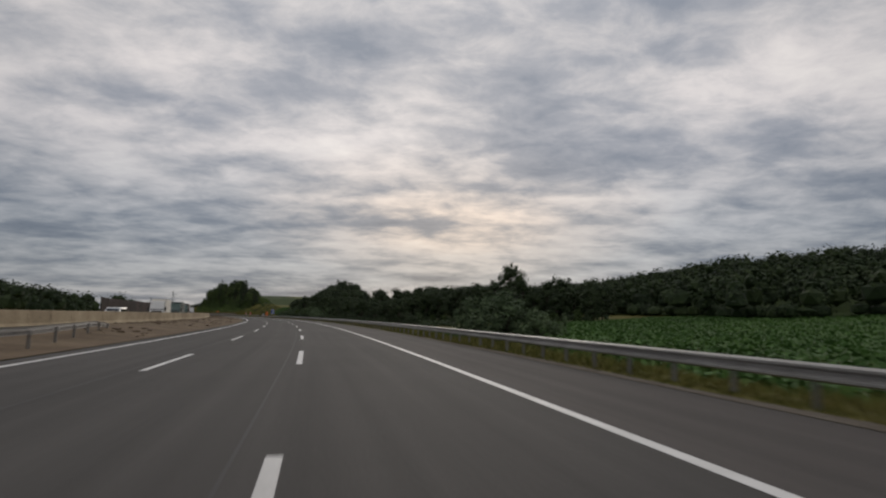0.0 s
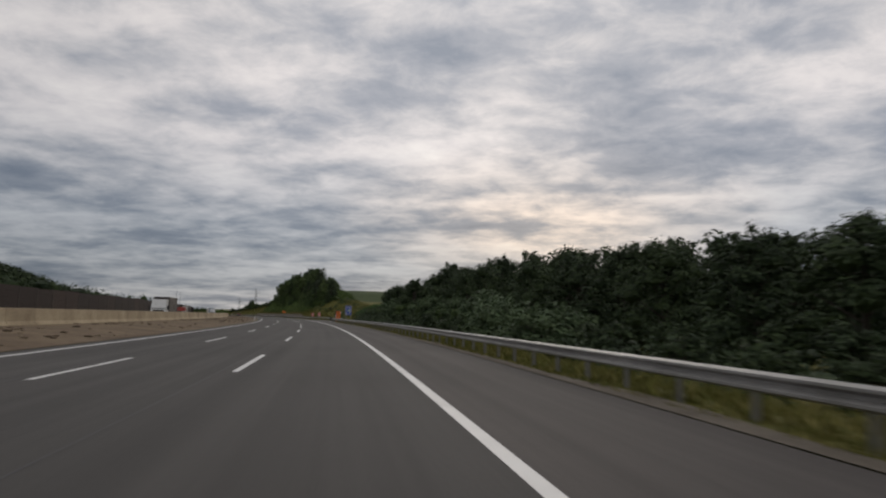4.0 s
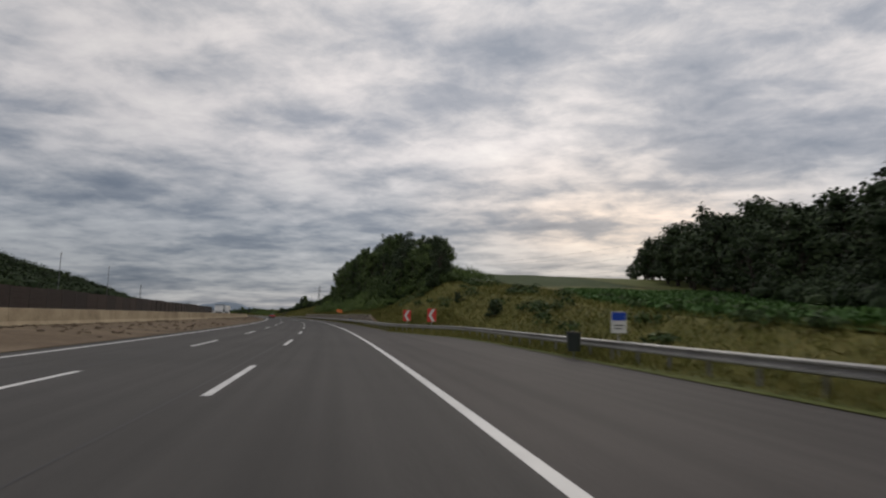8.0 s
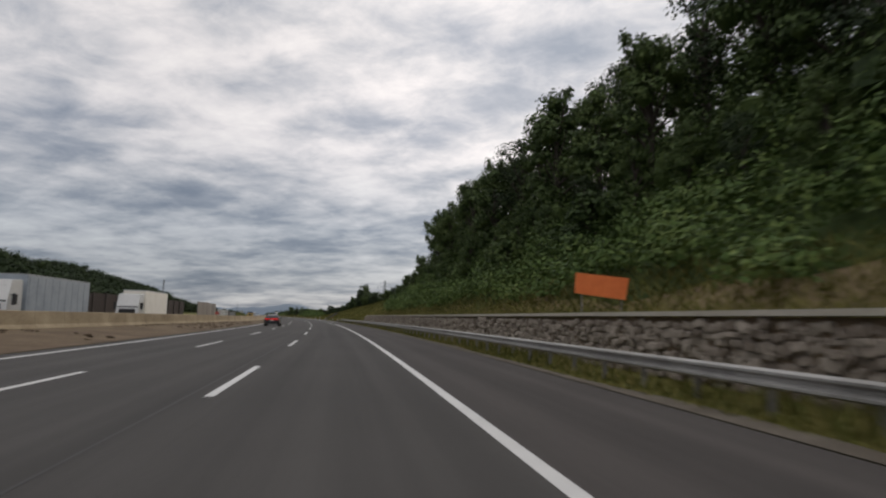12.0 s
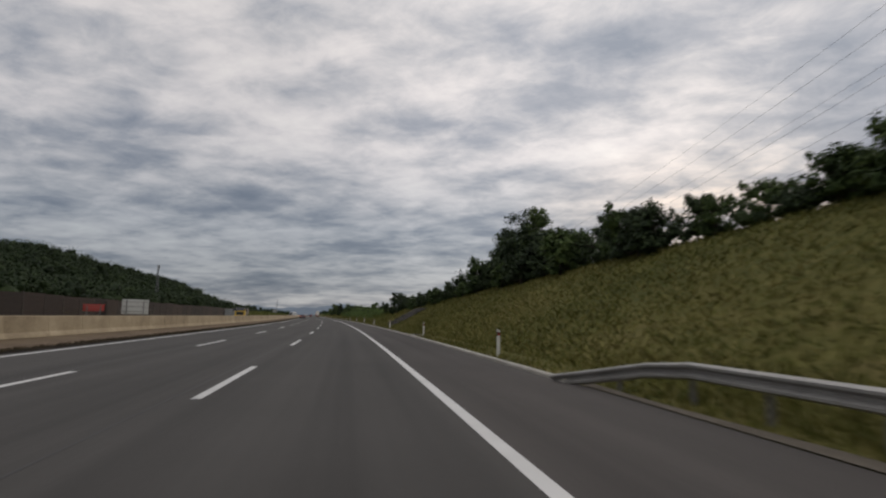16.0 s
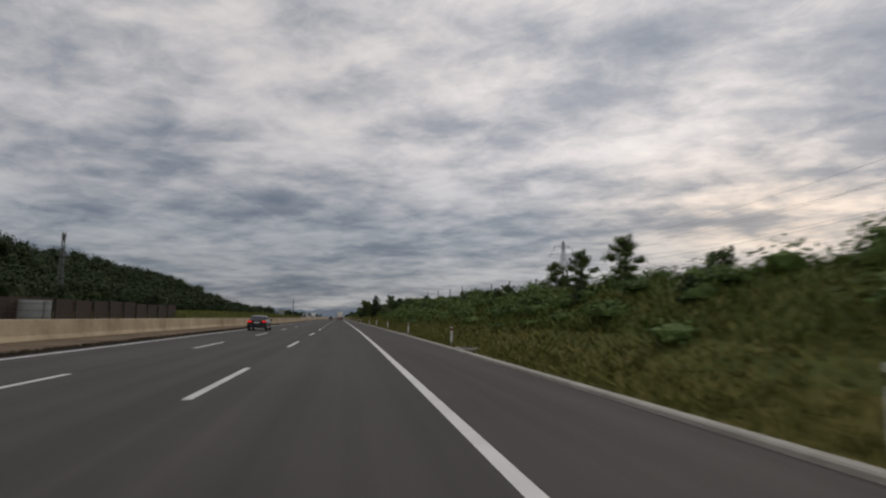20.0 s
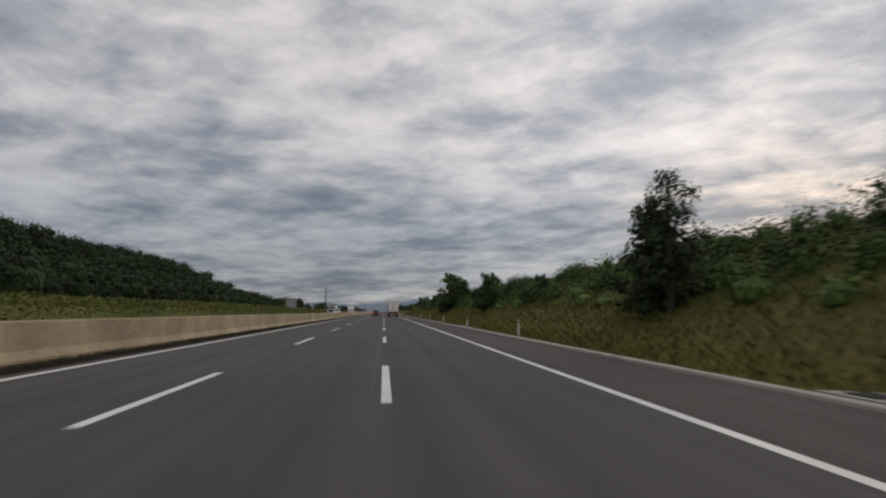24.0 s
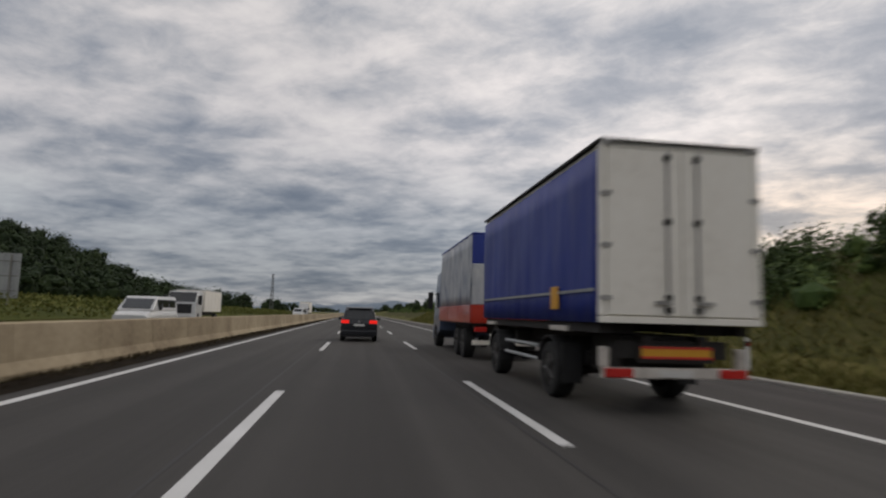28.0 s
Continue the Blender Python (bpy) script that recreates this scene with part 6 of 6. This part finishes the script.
    part("side_guard", tubes(((-1.2, 3.3, 0.62), (-1.2, 5.9, 0.62), 0.04), ((-1.2, 3.3, 0.88), (-1.2, 5.9, 0.88), 0.04), ((1.2, 3.3, 0.62), (1.2, 5.9, 0.62), 0.04), n=6), SIGN_BACK, t)
    return t


trailer(on_road(1027.75, 1.78, 0.0))


def truck_cab(t, y0, W, top, colour, length=2.2):
    part("cab", cabin([(y0, 0.75), (y0 + 0.02, top - 0.1), (y0 + 0.25, top), (y0 + length - 0.65, top - 0.08), (y0 + length - 0.12, 1.9), (y0 + length, 1.1), (y0 + length - 0.02, 0.45), (y0 + 0.9, 0.45)], W, W - 0.06), colour, t)
    part("windscreen", boxes((-W + 0.12, W - 0.12, -0.015, 0.02, 0.0, 0.92), bevel=0.01), GLASS, t, "dark windscreen").matrix_basis = Matrix.Translation((0, y0 + length - 0.13, 1.92)) @ Matrix.Rotation(radians(25), 4, "X")
    part("bumper", boxes((-W, W, y0 + length - 0.2, y0 + length + 0.1, 0.35, 0.85), bevel=0.04), colour, t)
    part("grille", boxes((-W + 0.35, W - 0.35, y0 + length - 0.02, y0 + length + 0.03, 0.95, 1.75), bevel=0.02), BLACK, t, "black grille")
    for s_ in (-1, 1):
        part("side_window", boxes((min(s_ * (W - 0.03), s_ * (W + 0.01)), max(s_ * (W - 0.03), s_ * (W + 0.01)), y0 + 0.75, y0 + length - 0.75, 1.75, 2.45), bevel=0.015), GLASS, t, "dark side window")
        part("mirror", boxes((min(s_ * (W + 0.10), s_ * (W + 0.34)), max(s_ * (W + 0.10), s_ * (W + 0.34)), y0 + length - 0.5, y0 + length - 0.4, 1.7, 2.5), bevel=0.03), BLACK, t, "black mirror")
        part("mirror_arm", tubes(((s_ * (W - 0.05), y0 + length - 0.45, 2.4), (s_ * (W + 0.2), y0 + length - 0.45, 2.4), 0.02), n=6), BLACK, t)
        part("headlamp", boxes((min(s_ * (W - 0.42), s_ * (W - 0.06)), max(s_ * (W - 0.42), s_ * (W - 0.06)), y0 + length + 0.09, y0 + length + 0.12, 0.52, 0.76), bevel=0.01), LAMP, t, "clear headlamp")


def rigid_truck(m):
    t = thing("lorry", m, "lorry with a grey and blue tarpaulin over a red drop-side body", "truck")
    W, L_ = 1.26, 7.4
    part("load_bed", boxes((-W, W, 0, L_, 1.15, 1.32), bevel=0.015), CHASSIS, t)
    for s_ in (-1, 1):
        for k in range(3):
            y0 = 0.03 + k * L_ / 3
            part("drop_side", boxes((min(s_ * W, s_ * (W + 0.04)), max(s_ * W, s_ * (W + 0.04)), y0, y0 + L_ / 3 - 0.04, 1.20, 1.78), bevel=0.012), TRUCK_RED, t, "red drop side")
        part("tarpaulin_side", curtain(s_ * W, 0.06, L_ - 0.05, 1.76, 4.06, s_, 7, 0.9, 0.05), TARP_GREY, t, "creased grey and blue tarpaulin", smooth=True)
        part("frame_beam", boxes((s_ * 0.42 - 0.06, s_ * 0.42 + 0.06, 0, L_ + 2.8, 0.85, 1.13), bevel=0.01), CHASSIS, t)
        part("tail_lamp", boxes((min(s_ * 0.75, s_ * 1.15), max(s_ * 0.75, s_ * 1.15), -0.06, 0.0, 0.92, 1.08), bevel=0.015), TAIL_OFF, t, "red tail lamp")
        part("mudguard", tubes(((s_ * 1.05, 1.2, 1.08), (s_ * 1.05, 3.6, 1.08), 0.05), n=6), BLACK, t)
    part("tailgate", boxes((-W, W, -0.04, 0.0, 1.20, 1.78), bevel=0.012), TRUCK_RED, t, "red tailgate")
    part("tarpaulin_rear", boxes((-W, W, -0.02, 0.03, 1.79, 3.10), bevel=0.02), TARP_GREY, t, "grey lower rear tarpaulin")
    part("rear_flap", boxes((-W - 0.01, W + 0.01, -0.035, 0.03, 3.11, 4.05), bevel=0.02), TARP_BLUE, t, "dark blue upper rear flap")
    part("tarpaulin_top", boxes((-W - 0.01, W + 0.01, -0.03, L_, 4.06, 4.14), bevel=0.03), TARP_BLUE, t, "dark blue tarpaulin top")
    part("rear_bar", boxes((-1.2, 1.2, 0.05, 0.15, 0.5, 0.65), bevel=0.015), BOX_WHITE, t)
    truck_cab(t, L_ + 0.4, 1.22, 3.4, paint("blue_grey_cab", (0.10, 0.13, 0.20)))
    for x in (-1.06, 1.06):
        for y in (1.7, 3.05, L_ + 1.6):
            wheel(t, x, y, 0.50, 0.36)
    return t


rigid_truck(on_road(1038.3, 1.72, 0.0))


def box_lorry(m, length, box_mat, cab_mat, label, curtain_mat=None, top=3.95):
    """A lorry of the opposite traffic; its front points along y."""
    t = thing("lorry", m, label, "truck", "lorries of the opposite traffic")
    W = 1.25
    part("box_body", boxes((-W, W, 0, length, 1.1, top), bevel=0.03), box_mat, t)
    part("roof", boxes((-W - 0.02, W + 0.02, -0.02, length + 0.02, top + 0.01, top + 0.07), bevel=0.01), SIGN_BACK, t)
    for k in range(int(length / 1.3)):
        for s_ in (-1, 1):
            part("side_panel", boxes((min(s_ * W, s_ * (W + 0.025)), max(s_ * W, s_ * (W + 0.025)), 0.08 + 1.3 * k, 1.3 + 1.3 * k, 1.2, top - 0.1), bevel=0.008), curtain_mat or box_mat, t)
    part("frame", boxes((-0.5, 0.5, 0.2, length + 2.3, 0.75, 1.09), bevel=0.015), CHASSIS, t)
    truck_cab(t, length + 0.45, 1.22, min(3.55, top - 0.1), cab_mat)
    ys = [1.6, 2.9, length - 1.8, length + 1.9] if length > 9 else [1.8, length + 1.8]
    for x in (-1.06, 1.06):
        for y in ys:
            wheel(t, x, y, 0.5, 0.34)
    return t


def facing(s, u):
    return on_road(s, u, 0.02, 180)


CAB_WHITE = paint("white_cab_paint", (0.55, 0.55, 0.54))
CAB_GREEN = paint("dark_green_cab", (0.05, 0.09, 0.08))
CAB_YELLOW = paint("yellow_cab_paint", (0.62, 0.40, 0.04))
GREEN_BOX = surface("dark_green_tarpaulin", [(0.03, 0.05, 0.045), (0.045, 0.07, 0.062), (0.06, 0.09, 0.08)], 0.6, scale=0.6, fine=3, bump=0.4)
DARK_BOX = surface("dark_brown_load", [(0.025, 0.018, 0.016), (0.04, 0.03, 0.026), (0.06, 0.045, 0.04)], 0.7, scale=0.8, fine=4, bump=0.4)
box_lorry(facing(132, 27.5), 7.0, BOX_WHITE, CAB_WHITE, "white box lorry on the opposite carriageway")
box_lorry(facing(170, 28.0), 11.5, GREEN_BOX, CAB_GREEN, "dark green curtain-side lorry on the opposite carriageway")
box_lorry(facing(196, 28.0), 12.5, DARK_BOX, CAB_GREEN, "dark brown lorry on the opposite carriageway")
box_lorry(facing(268, 27.5), 8.0, DARK_BOX, CAB_WHITE, "lorry with a white cab and dark load on the opposite carriageway")
box_lorry(facing(500, 25.5), 12.0, surface("pale_blue_curtain", [(0.22, 0.26, 0.30), (0.30, 0.34, 0.38), (0.36, 0.40, 0.44)], 0.6, scale=0.6, fine=3), CAB_WHITE, "pale blue grey curtain-side lorry on the opposite carriageway")
box_lorry(facing(528, 25.0), 11.0, BOX_WHITE, CAB_WHITE, "white articulated lorry on the opposite carriageway")
box_lorry(facing(742, 23.5), 4.5, PALE_WALL, CAB_YELLOW, "low lorry with a yellow cab on the opposite carriageway", top=2.5)
box_lorry(facing(1082, 21.5), 6.5, BOX_WHITE, CAB_WHITE, "small white box lorry behind the concrete wall", top=3.0)
box_lorry(facing(1200, 21.5), 11.0, BOX_WHITE, CAB_WHITE, "far white lorry on the opposite carriageway")


def van(m, label):
    t = thing("van", m, label, "van", "vans of the opposite traffic")
    part("body", shell([(0.0, 0.86, 0.5, 1.2), (0.06, 0.93, 0.35, 1.3), (3.6, 0.95, 0.33, 1.28), (4.6, 0.92, 0.35, 1.15), (5.0, 0.80, 0.4, 0.95)]), CAB_WHITE, t)
    part("cabin", cabin([(0.04, 1.26), (0.10, 1.95), (0.3, 2.02), (3.3, 1.98), (4.35, 1.22)], 0.90, 0.78), CAB_WHITE, t)
    part("windscreen", boxes((-0.72, 0.72, -0.02, 0.02, 0, 0.86), bevel=0.01), GLASS, t, "dark windscreen").matrix_basis = Matrix.Translation((0, 4.25, 1.32)) @ Matrix.Rotation(radians(53), 4, "X")
    for s_ in (-1, 1):
        for a, b in ((0.4, 1.5), (1.65, 2.7), (2.85, 3.5)):
            part("side_window", boxes((min(s_ * 0.83, s_ * 0.89), max(s_ * 0.83, s_ * 0.89), a, b, 1.38, 1.82), bevel=0.02), GLASS, t, "dark side window")
        part("headlamp", boxes((min(s_ * 0.52, s_ * 0.84), max(s_ * 0.52, s_ * 0.84), 4.85, 4.99, 0.74, 0.92), bevel=0.03), LAMP, t)
        part("mirror", boxes((min(s_ * 0.93, s_ * 1.12), max(s_ * 0.93, s_ * 1.12), 3.5, 3.6, 1.25, 1.5), bevel=0.03), BLACK, t)
    part("bumper", boxes((-0.88, 0.88, 4.85, 5.08, 0.34, 0.62), bevel=0.04), BLACK, t)
    for x in (-0.8, 0.8):
        for y in (0.95, 4.1):
            wheel(t, x, y, 0.33, 0.22)
    return t


van(facing(1057.2, 18.2), "white passenger van behind the concrete wall")
van(facing(1142, 18.2), "far white van behind the concrete wall")
van(facing(88, 26.5), "white van on the opposite carriageway")

# ---------------------------------------------------------------- stone wall and riprap, piece by piece
def stone_mesh(name, seed, sx, sy, sz, material, rough=0.12):
    rg = np.random.default_rng(seed)
    v = SEED_V.copy()
    v = np.sign(v) * np.abs(v) ** 0.55
    v = v * (1 + rg.uniform(-rough, rough, v.shape)) * np.array([sx, sy, sz]) / 2
    return mesh_of(name, v, SEED_F.tolist(), material)


WALL_STONES = [stone_mesh("stone", 200 + k, 0.26, 0.22 + 0.05 * (k % 4), 0.19 + 0.03 * (k % 3), STONE, 0.30) for k in range(12)]
wall_line = knots([(380, -6.7), (395, -6.35), (555, -6.3), (566, -6.6)])
wall_stone = thing("stone_wall", Matrix.Identity(4), "rough grey brown stone retaining wall with a pale cap at the foot of the bank", "retaining wall", kind="structure")
child("backing", loft_road("backing", lambda s: [(float(wall_line(s)) + 0.02, -0.2), (float(wall_line(s)) + 0.0, max(0.05, float(gabion_z(s))) - 0.02), (float(wall_line(s)) - 0.7, max(0.05, float(gabion_z(s))) - 0.02), (float(wall_line(s)) - 0.7, -0.2)][::-1],
      384, 566, 3, SOIL, close=True), wall_stone, label="earth behind the stones")
child("cap", loft_road("cap", lambda s: [(float(wall_line(s)) + 0.16, float(gabion_z(s)) + 0.01), (float(wall_line(s)) + 0.16, float(gabion_z(s)) + 0.13), (float(wall_line(s)) - 0.55, float(gabion_z(s)) + 0.13), (float(wall_line(s)) - 0.55, float(gabion_z(s)) + 0.01)][::-1],
      396, 554, 3, CAP, close=True), wall_stone, label="pale concrete cap")
srng = np.random.default_rng(77)
V, F, at = [], [], 0
for row in range(9):
    s = 386 + 0.2 * (row % 2)
    while s < 564:
        z = 0.10 + 0.182 * row + srng.uniform(-0.06, 0.06)
        if z + 0.1 < float(gabion_z(s)):
            m = on_road(s + srng.uniform(-0.06, 0.06), float(wall_line(s)) + srng.uniform(-0.09, 0.09), z, srng.uniform(-20, 20)) @ Matrix.Rotation(srng.uniform(-0.35, 0.35), 4, "X") @ Matrix.Rotation(radians(180) * srng.integers(2), 4, "Z")
            me = WALL_STONES[int(srng.integers(12))]
            if 442 <= s < 450:
                child("stone", me, wall_stone, m)
            else:
                q = np.array(m)[:3, :3] @ np.array([v.co[:] for v in me.vertices]).T
                V.append(q.T + np.array(m.translation))
                F += (SEED_F + at).tolist()
                at += len(SEED_V)
        s += srng.uniform(0.19, 0.34)
rest = child("stones", mesh_of("stones", np.concatenate(V), F, STONE), wall_stone)
rest["kind"] = "stuff"

riprap = thing("rock_fill", Matrix.Identity(4), "dark grey broken rocks laid on the slope", "rocks", kind="structure")
ROCKS = [stone_mesh("rock", 300 + k, 0.32, 0.38, 0.26, ROCK, 0.3) for k in range(8)]
V, F, at, made = [], [], 0, 0
for s in np.arange(661, 684, 0.28):
    for v in np.arange(5.4, 9.8, 0.28):
        if s < 662.5 + 0.25 * max(0, v - 8) or s > 671 + 0.6 * (v - 5.2):
            continue
        m = on_road(s + srng.uniform(-0.12, 0.12), -(v + srng.uniform(-0.12, 0.12)), ground_z(s, -v) + srng.uniform(0.0, 0.1), srng.uniform(0, 360)) @ Matrix.Rotation(srng.uniform(-0.5, 0.5), 4, "X")
        me = ROCKS[int(srng.integers(8))]
        if 664 < s < 671 and v < 9.0 and made < 290:
            child("rock", me, riprap, m)
            made += 1
        else:
            q = np.array(m)[:3, :3] @ np.array([w.co[:] for w in me.vertices]).T
            V.append(q.T + np.array(m.translation))
            F += (SEED_F + at).tolist()
            at += len(SEED_V)
rest = child("rocks", mesh_of("rocks", np.concatenate(V), F, ROCK), riprap)
rest["kind"] = "stuff"

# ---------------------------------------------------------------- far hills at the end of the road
# the haze of distance is painted into the hills' pale blue base colour
PAINTED_HAZE = surface("haze_tinted_hill", [(0.17, 0.205, 0.25), (0.20, 0.24, 0.285), (0.23, 0.27, 0.31)], 1.0, scale=0.002, fine=0.01, spec=0.0)
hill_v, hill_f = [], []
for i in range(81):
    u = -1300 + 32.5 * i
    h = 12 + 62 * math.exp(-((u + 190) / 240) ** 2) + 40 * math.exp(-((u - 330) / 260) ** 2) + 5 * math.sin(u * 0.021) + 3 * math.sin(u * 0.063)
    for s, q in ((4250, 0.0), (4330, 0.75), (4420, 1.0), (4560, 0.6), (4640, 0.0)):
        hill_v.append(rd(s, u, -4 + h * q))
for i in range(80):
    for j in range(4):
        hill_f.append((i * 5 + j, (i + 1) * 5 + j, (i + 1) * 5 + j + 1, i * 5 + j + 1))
tagged(new("backdrop_hills", mesh_of("backdrop_hills", hill_v, hill_f, PAINTED_HAZE, smooth=True)), "far hills beyond the motorway, pale blue from haze painted into their colour", "hills", kind="structure")

# clods and rubble on the bare median
CLOD = surface("soil_clods", [(0.070, 0.052, 0.036), (0.110, 0.082, 0.056), (0.19, 0.15, 0.105)], 0.97, scale=0.8, fine=5, bump=0.8, per_island=0.6, spec=0.1)
CLODS = [stone_mesh("clod", 400 + k, 0.42, 0.55, 0.22, CLOD, 0.35) for k in range(6)]
V, F, at = [], [], 0
for k in range(2600):
    s = srng.uniform(-30, 575)
    w = float(wall_u(s))
    u = w - 0.4 - (w - 13.6) * srng.random() ** 1.7
    if math.sin(s * 0.19) + math.sin(s * 0.071 + 2) + srng.uniform(-0.8, 0.8) < -0.1:
        continue
    m = on_road(s, u, ground_z(s, u) + 0.05, srng.uniform(0, 360)) @ Matrix.Scale(srng.uniform(0.25, 0.8), 4)
    q = np.array(m)[:3, :3] @ np.array([v.co[:] for v in CLODS[k % 6].vertices]).T
    V.append(q.T + np.array(m.translation))
    F += (SEED_F + at).tolist()
    at += len(SEED_V)
tagged(new("soil_clods", mesh_of("soil_clods", np.concatenate(V), F, CLOD)), "brown clods and rubble strewn over the median soil", "rubble", kind="stuff")
